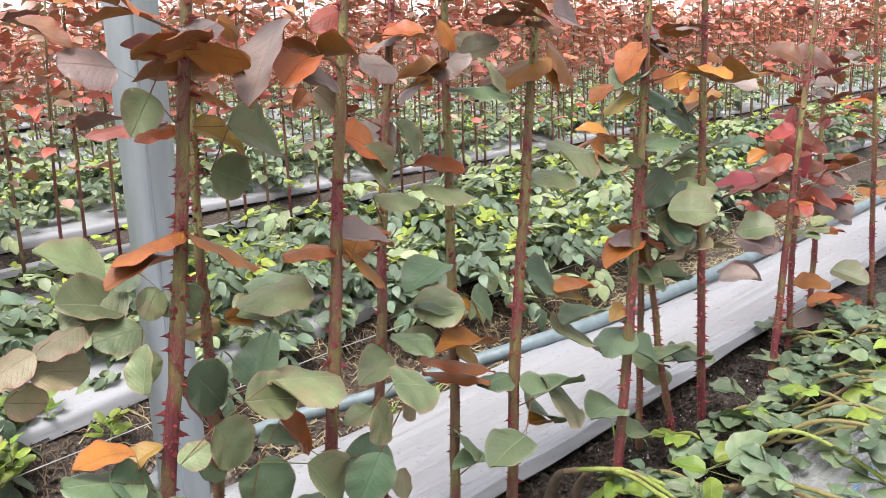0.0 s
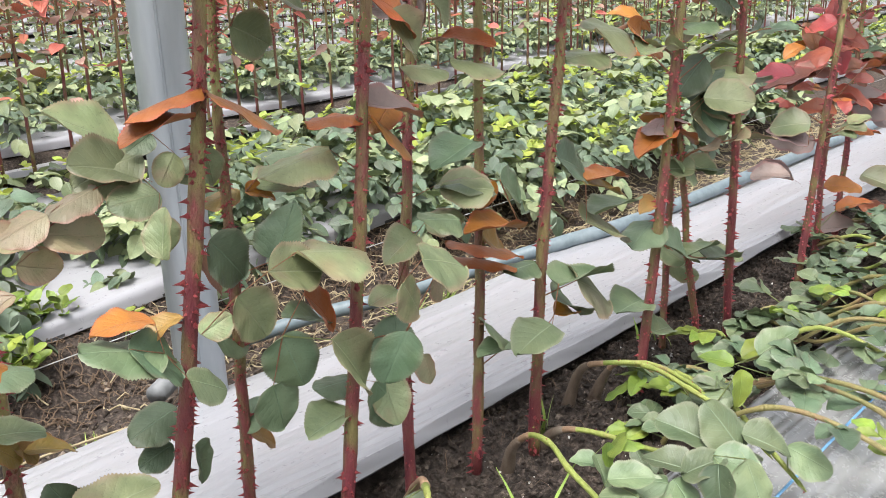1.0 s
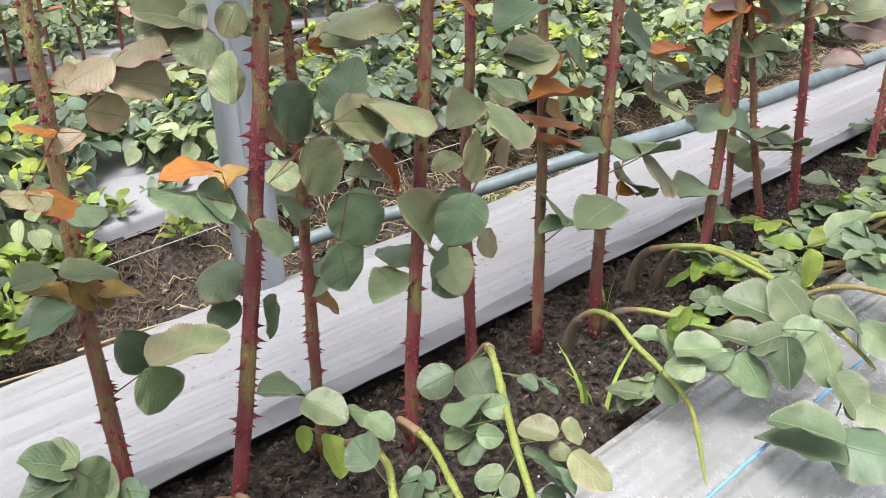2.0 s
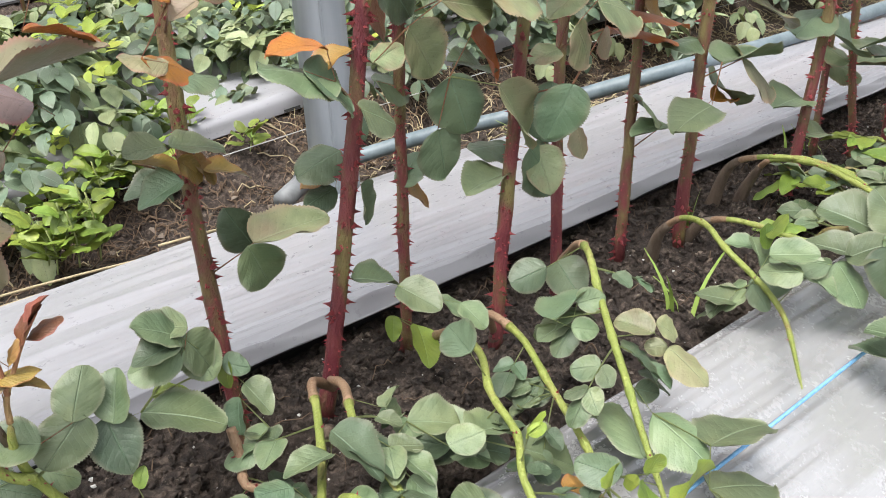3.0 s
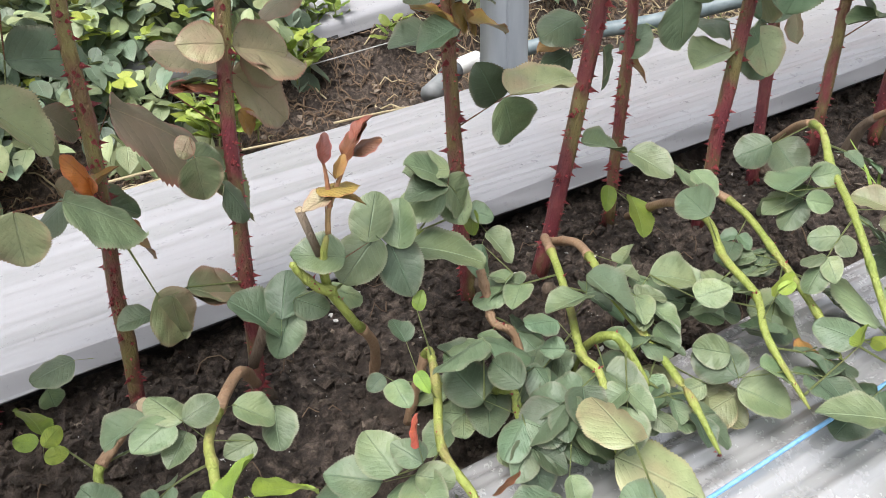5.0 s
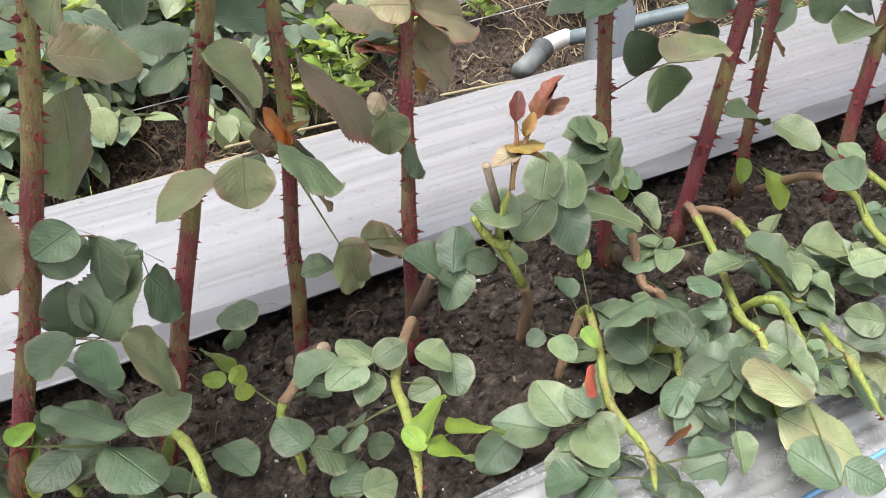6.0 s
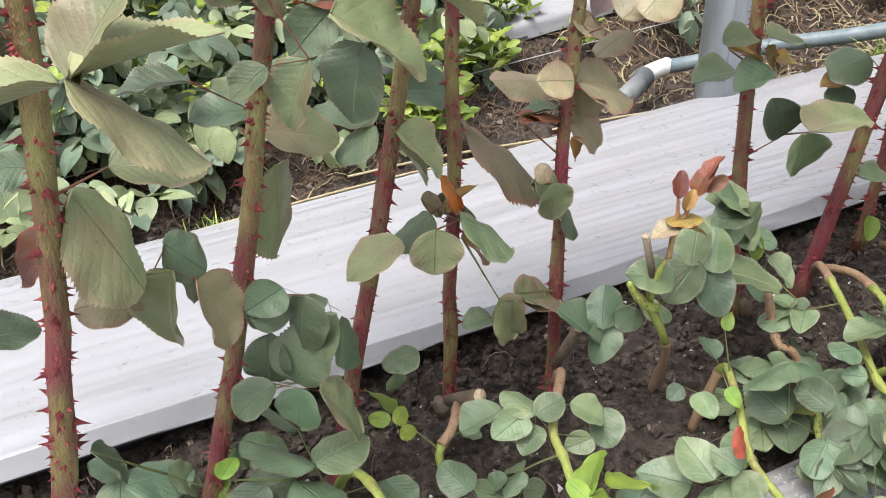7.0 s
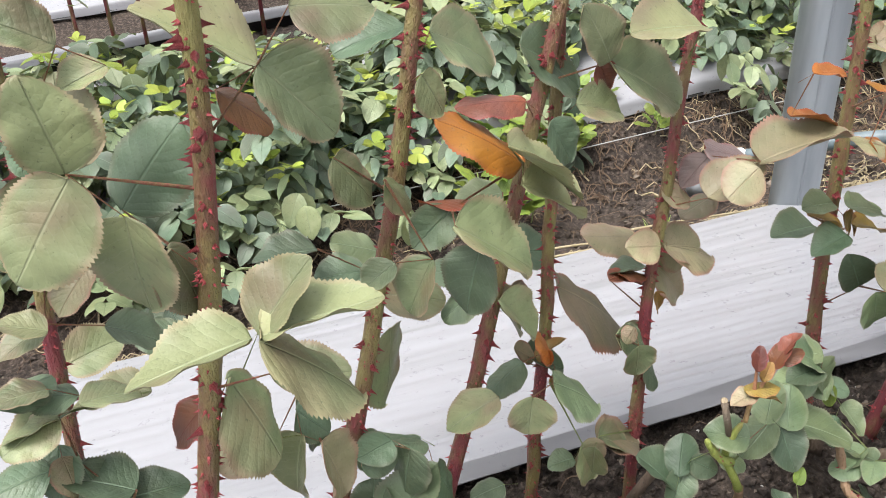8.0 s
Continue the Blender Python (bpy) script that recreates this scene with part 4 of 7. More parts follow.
leaf(p, 1.166, 0.000, 0.197, 0, -31, 32, 0.053, SAGE, 0.94)
leaf(p, 1.208, 0.000, 0.161, 180, 6, -4, 0.044, SAGE, 0.96)
p = ROSES[5]
leaf(p, 1.350, 0.000, 0.318, 0, -4, 4, 0.077, RED, 0.93)
leaf(p, 1.347, 0.000, 0.314, -0, -12, 16, 0.069, AMBER, 1.09)
leaf(p, 1.443, 0.000, 0.274, 180, -2, 8, 0.072, SAGE, 1.08)
leaf(p, 1.351, 0.000, 0.268, 0, -14, 20, 0.076, GREEN, 1.02)
leaf(p, 1.274, -0.042, 0.226, 0, -30, 44, 0.076, GREEN, 1.03)
leaf(p, 1.256, -0.030, 0.224, 0, -4, -8, 0.079, SAGE, 0.92)
leaf(p, 1.240, -0.034, 0.182, 180, 0, -8, 0.059, SAGE, 1.04)
leaf(p, 1.291, 0.000, 0.169, -0, -15, 16, 0.045, RED, 1.01)
leaf(p, 1.290, 0.000, 0.188, 0, -23, 16, 0.060, SAGE, 1.11)
leaf(p, 1.293, 0.000, 0.355, 0, -29, 44, 0.065, SAGE, 1.01)
leaf(p, 1.332, 0.000, 0.608, 0, -27, 56, 0.075, RED, 1.05)
leaf(p, 1.326, 0.000, 0.599, 180, -5, -4, 0.072, RED, 1.05)
leaf(p, 1.347, 0.000, 0.647, 0, -20, 48, 0.062, PURPLE, 0.96)
leaf(p, 1.356, 0.000, 0.489, 0, -9, 28, 0.076, GREEN, 1.06)
leaf(p, 1.371, 0.000, 0.462, 180, -2, -12, 0.060, GREEN, 1.02)
leaf(p, 1.331, 0.000, 0.580, 0, -35, 68, 0.035, RED, 0.98)
leaf(p, 1.424, 0.000, 0.491, 0, -31, 60, 0.053, RED, 0.95)
leaf(p, 1.255, 0.000, 0.570, 180, 0, -16, 0.069, SAGE, 0.93)
leaf(p, 1.222, 0.000, 0.599, 0, -25, 44, 0.049, PALE, 0.98)
p = ROSES[6]
leaf(p, 1.511, 0.000, 0.233, 180, -5, 0, 0.063, DEEP, 1.04)
leaf(p, 1.533, 0.000, 0.348, 180, -2, 4, 0.076, RED, 1.04)
leaf(p, 1.523, 0.000, 0.356, 0, -12, 24, 0.082, RED, 0.92)
leaf(p, 1.550, 0.000, 0.309, 0, -15, 32, 0.059, SAGE, 0.99)
leaf(p, 1.603, 0.000, 0.286, 0, -6, 8, 0.067, SAGE, 0.95)
leaf(p, 1.506, 0.000, 0.263, 180, -7, -20, 0.038, AMBER, 0.98)
leaf(p, 1.549, -0.030, 0.177, 180, 27, -40, 0.073, SAGE, 0.91)
leaf(p, 1.548, -0.030, 0.179, 0, 2, -16, 0.068, SAGE, 1.01)
leaf(p, 1.603, -0.030, 0.162, 0, -11, 4, 0.079, SAGE, 0.92)
leaf(p, 1.485, 0.000, 0.127, 180, 13, -8, 0.064, SAGE, 1.07)
leaf(p, 1.517, 0.000, 0.069, 0, -16, 16, 0.055, SAGE, 0.94)
leaf(p, 1.539, 0.000, 0.612, 180, -28, 4, 0.063, RED, 1.01)
leaf(p, 1.558, 0.000, 0.612, 0, -17, 48, 0.072, PURPLE, 0.94)
leaf(p, 1.776, 0.000, 0.384, 180, 9, -16, 0.079, GREEN, 1.04)
leaf(p, 1.635, 0.000, 0.382, 0, -25, 44, 0.079, GREEN, 1.08)
leaf(p, 1.620, 0.000, 0.481, 180, -7, -4, 0.064, SAGE, 0.95)
leaf(p, 1.645, 0.000, 0.414, 180, -22, 4, 0.060, DEEP, 1.00)
leaf(p, 1.593, 0.000, 0.361, 0, -25, 48, 0.077, GREEN, 1.02)
leaf(p, 1.467, 0.000, 0.562, 180, -24, 0, 0.042, RED, 1.00)
leaf(p, 1.512, 0.000, 0.550, 180, -25, 8, 0.051, AMBER, 0.95)
leaf(p, 1.662, 0.000, 0.507, 0, 15, -16, 0.077, RED, 1.10)
leaf(p, 1.550, 0.000, 0.570, 180, -7, 0, 0.075, SAGE, 0.98)
p = ROSES[7]
leaf(p, 1.615, 0.020, 0.289, -77, -21, 19, 0.044, GREEN)
leaf(p, 1.637, 0.040, 0.563, -50, -24, 31, 0.058, RED)
leaf(p, 1.615, 0.013, 0.487, 130, -60, -43, 0.036, GREEN)
leaf(p, 1.633, 0.020, 0.367, -85, -43, 23, 0.056, DEEP)
leaf(p, 1.618, 0.042, 0.140, -63, -15, 16, 0.051, GREEN)
leaf(p, 1.624, 0.000, 0.405, -60, 2, 36, 0.062, GREEN)
leaf(p, 1.650, 0.028, 0.427, -71, -72, 33, 0.054, DEEP)
leaf(p, 1.658, 0.030, 0.382, -64, -23, 55, 0.072, GREEN)
leaf(p, 1.671, 0.039, 0.343, -61, -34, 27, 0.051, DEEP)
leaf(p, 1.678, 0.027, 0.399, -68, 11, 39, 0.060, GREEN)
p = ROSES[8]
leaf(p, 1.599, -0.000, 0.149, 101, 21, -20, 0.044, GREEN)
leaf(p, 1.568, 0.023, 0.353, -102, -81, -6, 0.048, RED)
leaf(p, 1.568, -0.027, 0.389, -58, -12, 41, 0.061, GREEN)
leaf(p, 1.573, -0.020, 0.292, 116, 7, -32, 0.046, GREEN)
leaf(p, 1.594, -0.013, 0.438, 120, -56, -50, 0.056, DEEP)
p = ROSES[9]
leaf(p, 1.715, 0.056, 0.111, -69, 2, 4, 0.077, GREEN)
leaf(p, 1.742, 0.046, 0.509, -71, 23, 36, 0.059, RED)
leaf(p, 1.837, -0.035, 0.392, 109, -15, -18, 0.078, CRIMSON)
leaf(p, 1.839, 0.056, 0.552, -80, -17, 21, 0.076, PURPLE)
p = ROSES[10]
leaf(p, 2.009, -0.011, 0.259, 118, -3, -15, 0.070, PURPLE)
leaf(p, 2.070, -0.010, 0.566, 102, 27, -31, 0.070, MAROON)
leaf(p, 2.021, -0.021, 0.456, 108, -18, -42, 0.047, CRIMSON)
leaf(p, 2.043, -0.005, 0.447, 152, -69, -4, 0.058, CRIMSON)
leaf(p, 1.996, -0.002, 0.290, 109, 18, -25, 0.050, GREEN)
leaf(p, 2.053, -0.003, 0.447, 40, 78, -64, 0.043, CRIMSON)
leaf(p, 2.002, -0.025, 0.411, 111, -21, -39, 0.058, CRIMSON)
leaf(p, 2.050, -0.011, 0.370, 109, 19, -28, 0.070, MAROON)
leaf(p, 1.992, -0.024, 0.391, 127, -16, -17, 0.063, CRIMSON)
leaf(p, 2.043, 0.012, 0.402, 73, 70, -7, 0.051, MAROON)
leaf(p, 2.053, -0.026, 0.301, 114, 14, -28, 0.059, CRIMSON)
leaf(p, 1.963, -0.019, 0.374, 114, -6, -8, 0.087, MAROON)
leaf(p, 1.932, -0.011, 0.207, 117, 6, -14, 0.070, PURPLE)
leaf(p, 1.935, -0.028, 0.267, 115, 14, -27, 0.065, PURPLE)
leaf(p, 1.940, -0.027, 0.301, 116, 3, -36, 0.060, GREEN)
leaf(p, 1.882, -0.025, 0.225, 117, -5, -22, 0.057, PURPLE)
p = ROSES[11]
leaf(p, 2.132, 0.030, 0.424, -82, -6, 30, 0.061, CRIMSON)
leaf(p, 2.129, 0.018, 0.428, 45, 83, 28, 0.062, MAROON)
leaf(p, 2.180, 0.028, 0.139, -58, 0, 23, 0.067, RED)
leaf(p, 2.180, 0.032, 0.318, -59, -12, 23, 0.075, CRIMSON)
leaf(p, 2.112, 0.011, 0.421, -62, -65, 51, 0.061, CRIMSON)
leaf(p, 2.099, 0.022, 0.455, -71, -19, 41, 0.048, CRIMSON)
leaf(p, 2.186, 0.052, 0.587, -71, -22, 34, 0.073, MAROON)
leaf(p, 2.227, 0.045, 0.368, -78, -40, 33, 0.066, MAROON)
p = ROSES[12]
leaf(p, 2.336, 0.050, 0.350, -59, 5, 20, 0.071, MAROON)
leaf(p, 2.331, 0.058, 0.291, -80, -30, 23, 0.091, PURPLE)
leaf(p, 2.281, 0.037, 0.318, -74, -26, 37, 0.087, PURPLE)
leaf(p, 2.259, 0.027, 0.074, -62, 26, 19, 0.067, RED)
leaf(p, 2.236, 0.051, 0.033, -65, 6, 18, 0.069, PURPLE)
p = ROSES[13]
leaf(p, 2.469, 0.055, 0.102, -84, -20, 28, 0.076, GREEN)
leaf(p, 2.449, 0.048, 0.039, -59, 0, 21, 0.065, RED)
leaf(p, 2.684, -0.022, 0.268, 113, -5, -27, 0.093, RED)
p = ROSES[14]
leaf(p, 0.603, 0.030, 0.319, 180, 24, -16, 0.049, PURPLE, 1.05)
leaf(p, 0.568, -0.013, 0.345, 0, 5, -8, 0.070, BRONZE, 1.00)
leaf(p, 0.563, -0.019, 0.344, 180, -36, -44, 0.029, BRONZE, 1.22)
leaf(p, 0.558, 0.030, 0.334, 180, -44, -16, 0.029, PURPLE, 1.02)
leaf(p, 0.583, 0.050, 0.287, 180, -15, -8, 0.029, BRONZE, 1.01)
leaf(p, 0.699, 0.058, 0.229, 180, 6, -8, 0.044, DEEP, 0.98)
leaf(p, 0.652, 0.020, 0.268, 0, -18, 8, 0.045, AMBER, 0.98)
leaf(p, 0.699, 0.020, 0.250, 0, -16, 16, 0.037, AMBER, 1.00)
leaf(p, 0.614, 0.000, 0.397, 0, -8, 12, 0.029, RED, 0.96)
leaf(p, 0.600, 0.000, 0.368, -0, -14, -4, 0.042, RED, 0.94)
leaf(p, 0.731, 0.025, 0.177, 180, 64, -104, 0.037, SAGE, 1.09)
leaf(p, 0.712, -0.017, 0.201, 0, 6, 4, 0.063, GREEN, 0.99)
leaf(p, 0.711, -0.010, 0.196, 0, -64, 100, 0.041, SAGE, 1.07)
leaf(p, 0.679, 0.010, 0.266, 0, -46, 52, 0.027, AMBER, 1.02)
leaf(p, 0.644, -0.030, 0.157, 180, 37, -24, 0.036, SAGE, 0.98)
leaf(p, 0.640, -0.035, 0.159, 180, -7, -16, 0.033, SAGE, 1.02)
leaf(p, 0.644, -0.030, 0.157, 0, -60, 60, 0.036, SAGE, 0.99)
leaf(p, 0.690, 0.000, 0.373, 180, 20, -20, 0.025, RED, 0.98)
leaf(p, 0.707, 0.000, 0.369, 180, -32, -20, 0.021, BRONZE, 1.03)
leaf(p, 0.657, -0.020, 0.345, 0, -28, 16, 0.038, RED, 0.99)
leaf(p, 0.673, -0.020, 0.339, 180, 21, -20, 0.029, BRONZE, 1.02)
leaf(p, 0.670, -0.020, 0.331, 0, -12, 8, 0.033, SAGE, 1.06)
leaf(p, 0.676, 0.020, 0.274, 180, 0, -28, 0.027, SAGE, 1.00)
leaf(p, 0.672, 0.000, 0.280, 0, -6, 12, 0.038, SAGE, 0.98)
leaf(p, 0.693, 0.020, 0.260, 0, -51, 44, 0.027, AMBER, 0.99)
leaf(p, 0.676, 0.000, 0.255, 180, -8, -12, 0.033, DEEP, 1.00)
p = ROSES[15]
leaf(p, 0.533, 0.020, 0.437, 180, 2, -20, 0.053, PALE, 1.03)
leaf(p, 0.469, 0.029, 0.419, 0, -37, 36, 0.069, GREEN, 1.03)
leaf(p, 0.527, 0.049, 0.242, 0, -49, 48, 0.054, BRONZE, 0.97)
leaf(p, 0.539, 0.050, 0.267, 0, -47, 44, 0.040, BRONZE, 0.98)
leaf(p, 0.534, 0.080, 0.245, 180, 17, -20, 0.050, BRONZE, 0.99)
leaf(p, 0.524, 0.030, 0.266, 0, -25, 36, 0.038, BRONZE, 1.04)
leaf(p, 0.483, 0.020, 0.199, 0, -55, 32, 0.058, GREEN, 0.98)
leaf(p, 0.479, 0.030, 0.246, 0, -7, 0, 0.029, MAROON, 1.04)
leaf(p, 0.522, 0.030, 0.223, 0, -65, 68, 0.022, AMBER, 0.98)
leaf(p, 0.516, 0.020, 0.272, 180, 8, -52, 0.029, BRONZE, 1.01)
leaf(p, 0.528, 0.030, 0.265, 0, -21, 20, 0.047, BRONZE, 1.05)
leaf(p, 0.487, 0.030, 0.249, 0, -14, -4, 0.027, MAROON, 0.90)
leaf(p, 0.538, 0.000, 0.317, 0, 26, 16, 0.043, BRONZE, 1.01)
leaf(p, 0.520, 0.030, 0.309, 0, -9, 32, 0.025, BRONZE, 0.99)
leaf(p, 0.470, -0.030, 0.227, 0, -88, 92, 0.029, GREEN, 1.06)
leaf(p, 0.490, -0.010, 0.194, 0, -62, 40, 0.028, SAGE, 1.03)
leaf(p, 0.474, 0.000, 0.216, 0, -27, 52, 0.027, SAGE, 1.00)
leaf(p, 0.472, -0.020, 0.236, 180, -51, -68, 0.013, BRONZE, 1.05)
leaf(p, 0.454, -0.010, 0.130, 0, -40, 12, 0.037, GREEN, 1.04)
leaf(p, 0.439, -0.030, 0.141, 180, -88, -44, 0.030, GREEN, 1.01)
leaf(p, 0.516, 0.040, 0.244, 180, 7, 12, 0.032, DEEP, 1.06)
p = ROSES[16]
leaf(p, 0.441, 0.022, 0.397, 0, -19, 40, 0.037, GREEN, 1.00)
leaf(p, 0.445, 0.050, 0.238, 0, -45, 12, 0.090, BRONZE, 0.95)
leaf(p, 0.371, -0.010, 0.281, 0, -57, 28, 0.045, PALE, 0.98)
leaf(p, 0.425, 0.020, 0.171, 0, -48, 20, 0.037, AMBER, 1.00)
leaf(p, 0.432, -0.023, 0.141, 0, -71, 68, 0.038, GREEN, 1.00)
leaf(p, 0.455, -0.006, 0.125, 0, -22, 8, 0.047, BRONZE, 1.01)
leaf(p, 0.427, -0.020, 0.126, 180, 5, -16, 0.021, SAGE, 1.01)
leaf(p, 0.402, 0.020, 0.198, 180, -33, -8, 0.035, DEEP, 0.97)
leaf(p, 0.409, 0.030, 0.195, 0, -35, 8, 0.043, DEEP, 0.97)
leaf(p, 0.399, 0.030, 0.205, 0, -37, 44, 0.020, BRONZE, 1.00)
leaf(p, 0.415, 0.000, 0.219, 180, -77, -28, 0.016, RED, 1.01)
leaf(p, 0.414, 0.020, 0.195, 0, 54, -12, 0.026, AMBER, 0.96)
p = ROSES[17]
leaf(p, 0.383, -0.020, 0.383, 180, 34, -28, 0.063, RED, 0.96)
leaf(p, 0.394, 0.000, 0.414, 180, 7, -16, 0.044, MAROON, 0.97)
leaf(p, 0.332, -0.030, 0.368, 180, -46, -52, 0.031, DEEP, 1.01)
leaf(p, 0.319, -0.070, 0.379, 0, -35, 24, 0.064, GREEN, 0.96)
leaf(p, 0.333, -0.071, 0.362, 180, -63, -36, 0.038, DEEP, 1.00)
leaf(p, 0.360, -0.050, 0.410, 0, -35, 4, 0.063, PALE, 1.08)
leaf(p, 0.373, -0.040, 0.380, 0, -37, 12, 0.051, PALE, 0.98)
leaf(p, 0.406, -0.010, 0.402, 0, -64, 60, 0.032, DEEP, 1.03)
leaf(p, 0.315, -0.020, 0.371, 0, 1, -20, 0.044, RED, 1.03)
leaf(p, 0.404, 0.060, 0.323, 180, 3, -16, 0.037, SAGE, 0.97)
leaf(p, 0.404, 0.030, 0.440, 0, -29, 40, 0.051, DEEP, 0.97)
leaf(p, 0.464, 0.020, 0.423, 180, 75, -60, 0.040, GREEN, 1.04)
leaf(p, 0.461, 0.030, 0.420, 0, -58, 80, 0.025, MAROON, 1.00)
leaf(p, 0.395, 0.050, 0.280, 0, -18, 28, 0.044, DEEP, 0.99)
leaf(p, 0.385, 0.030, 0.254, 0, -51, 24, 0.040, PALE, 0.97)
leaf(p, 0.405, 0.050, 0.245, 0, -48, 32, 0.029, BRONZE, 1.03)
leaf(p, 0.367, -0.070, 0.244, 180, -86, -72, 0.030, GREEN, 1.19)
leaf(p, 0.359, -0.033, 0.219, 180, -17, -8, 0.039, GREEN, 0.97)
leaf(p, 0.392, -0.050, 0.233, 0, -39, 12, 0.050, SAGE, 1.01)
leaf(p, 0.417, 0.000, 0.208, 180, 69, -36, 0.028, RED, 1.03)
leaf(p, 0.377, -0.000, 0.099, 180, -10, -8, 0.027, SAGE, 1.00)
leaf(p, 0.357, 0.000, 0.085, 0, -81, 92, 0.017, SAGE, 1.05)
p = ROSES[18]
leaf(p, 0.338, 0.060, 0.454, 180, -15, -20, 0.046, DEEP, 0.98)
leaf(p, 0.340, 0.017, 0.461, 0, -36, 28, 0.049, GREEN, 1.06)
leaf(p, 0.321, -0.020, 0.449, 0, -61, 60, 0.029, GREEN, 1.01)
leaf(p, 0.267, -0.019, 0.409, 0, -53, 40, 0.038, GREEN, 1.03)
leaf(p, 0.295, -0.020, 0.390, 0, -46, 32, 0.027, GREEN, 0.96)
leaf(p, 0.309, -0.058, 0.354, 180, -54, -28, 0.034, GREEN, 1.00)
leaf(p, 0.289, -0.050, 0.352, 180, -40, -28, 0.023, SAGE, 0.99)
leaf(p, 0.263, 0.050, 0.315, 180, -3, 0, 0.041, DEEP, 1.04)
leaf(p, 0.318, 0.100, 0.273, 180, 24, -28, 0.037, SAGE, 0.97)
leaf(p, 0.296, 0.050, 0.289, 180, 2, -16, 0.036, DEEP, 1.01)
leaf(p, 0.296, 0.000, 0.273, -0, -89, 44, 0.055, GREEN, 1.02)
leaf(p, 0.264, -0.020, 0.205, 0, -54, 48, 0.029, DEEP, 1.01)
leaf(p, 0.289, -0.050, 0.211, 180, -83, -24, 0.039, DEEP, 0.98)
leaf(p, 0.317, 0.020, 0.152, 180, 28, 16, 0.036, DEEP, 1.05)
leaf(p, 0.295, 0.024, 0.286, 0, -20, 32, 0.048, GREEN, 1.00)
leaf(p, 0.377, 0.040, 0.279, 180, 3, -8, 0.040, DEEP, 1.00)
leaf(p, 0.368, 0.020, 0.272, 180, -21, -12, 0.031, SAGE, 0.97)
leaf(p, 0.258, -0.040, 0.198, 0, 4, 48, 0.026, DEEP, 1.01)
leaf(p, 0.276, -0.046, 0.146, 0, 65, 32, 0.050, DEEP, 0.97)
leaf(p, 0.263, -0.033, 0.143, 0, 85, 52, 0.034, DEEP, 1.01)
leaf(p, 0.263, -0.050, 0.154, 180, -33, -24, 0.029, SAGE, 1.01)
leaf(p, 0.275, -0.070, 0.161, 180, -85, -44, 0.034, DEEP, 1.00)
leaf(p, 0.284, -0.078, 0.162, 0, -61, 20, 0.044, GREEN, 1.00)
leaf(p, 0.311, -0.030, 0.167, 0, -70, 36, 0.036, DEEP, 0.98)
leaf(p, 0.310, -0.020, 0.183, 180, 15, 12, 0.022, DEEP, 1.09)
leaf(p, 0.280, -0.040, 0.214, 180, -27, -48, 0.025, DEEP, 1.11)
leaf(p, 0.188, -0.020, 0.084, 0, -46, 16, 0.027, SAGE, 1.02)
leaf(p, 0.150, -0.020, 0.123, 0, -67, -4, 0.034, SAGE, 0.99)
p = ROSES[19]
leaf(p, 0.138, -0.090, 0.455, 0, 90, -160, 0.041, GREEN, 0.99)
leaf(p, 0.141, -0.112, 0.462, 180, -49, -60, 0.050, GREEN, 1.00)
leaf(p, 0.154, -0.046, 0.414, 0, 52, 48, 0.050, DEEP, 0.99)
leaf(p, 0.157, -0.095, 0.433, 180, -82, -60, 0.045, GREEN, 0.99)
leaf(p, 0.172, -0.090, 0.411, 0, -78, 32, 0.036, GREEN, 1.04)
leaf(p, 0.233, -0.030, 0.471, 180, 30, -20, 0.062, PALE, 0.96)
leaf(p, 0.226, -0.078, 0.486, 0, -55, 52, 0.048, GREEN, 1.02)
leaf(p, 0.246, -0.060, 0.505, 0, -11, 28, 0.040, GREEN, 1.01)
leaf(p, 0.199, -0.160, 0.401, 0, 48, 20, 0.037, PALE, 0.97)
leaf(p, 0.199, -0.170, 0.406, 0, 4, -8, 0.049, PALE, 1.02)
leaf(p, 0.198, -0.174, 0.407, 0, -40, 4, 0.052, PALE, 1.06)
leaf(p, 0.196, -0.165, 0.403, 180, -11, 4, 0.048, PALE, 1.06)
leaf(p, 0.186, -0.080, 0.324, 0, -61, 20, 0.055, GREEN, 1.04)
leaf(p, 0.179, -0.070, 0.291, 0, -66, 8, 0.033, DEEP, 1.03)
leaf(p, 0.174, -0.060, 0.297, 180, -43, -24, 0.033, MAROON, 1.02)
leaf(p, 0.175, -0.060, 0.264, 0, -37, 4, 0.034, BRONZE, 0.98)
leaf(p, 0.220, -0.067, 0.262, 180, -82, -20, 0.046, PALE, 1.02)
leaf(p, 0.231, -0.065, 0.251, 0, -80, 28, 0.048, BRONZE, 1.04)
leaf(p, 0.226, -0.020, 0.254, 0, -74, 32, 0.041, DEEP, 1.01)
leaf(p, 0.169, 0.000, 0.305, -180, 9, -24, 0.029, DEEP, 1.02)
leaf(p, 0.210, -0.020, 0.458, 0, -41, 24, 0.036, MAROON, 1.02)
leaf(p, 0.204, -0.120, 0.350, 0, -16, 24, 0.037, GREEN, 0.97)
leaf(p, 0.220, -0.060, 0.275, 0, -45, 60, 0.027, DEEP, 1.00)
leaf(p, 0.206, -0.040, 0.239, 180, 8, -28, 0.034, BRONZE, 0.99)
p = ROSES[20]
leaf(p, 0.102, -0.060, 0.278, -59, -48, -2, 0.034, DEEP)
leaf(p, 0.113, -0.061, 0.393, 171, 34, -4, 0.024, GREEN)
leaf(p, 0.106, -0.055, 0.365, -156, -12, -13, 0.025, GREEN)
leaf(p, 0.100, -0.064, 0.315, -157, -8, -8, 0.030, GREEN)
leaf(p, 0.112, -0.062, 0.323, 171, 25, 2, 0.026, DEEP)
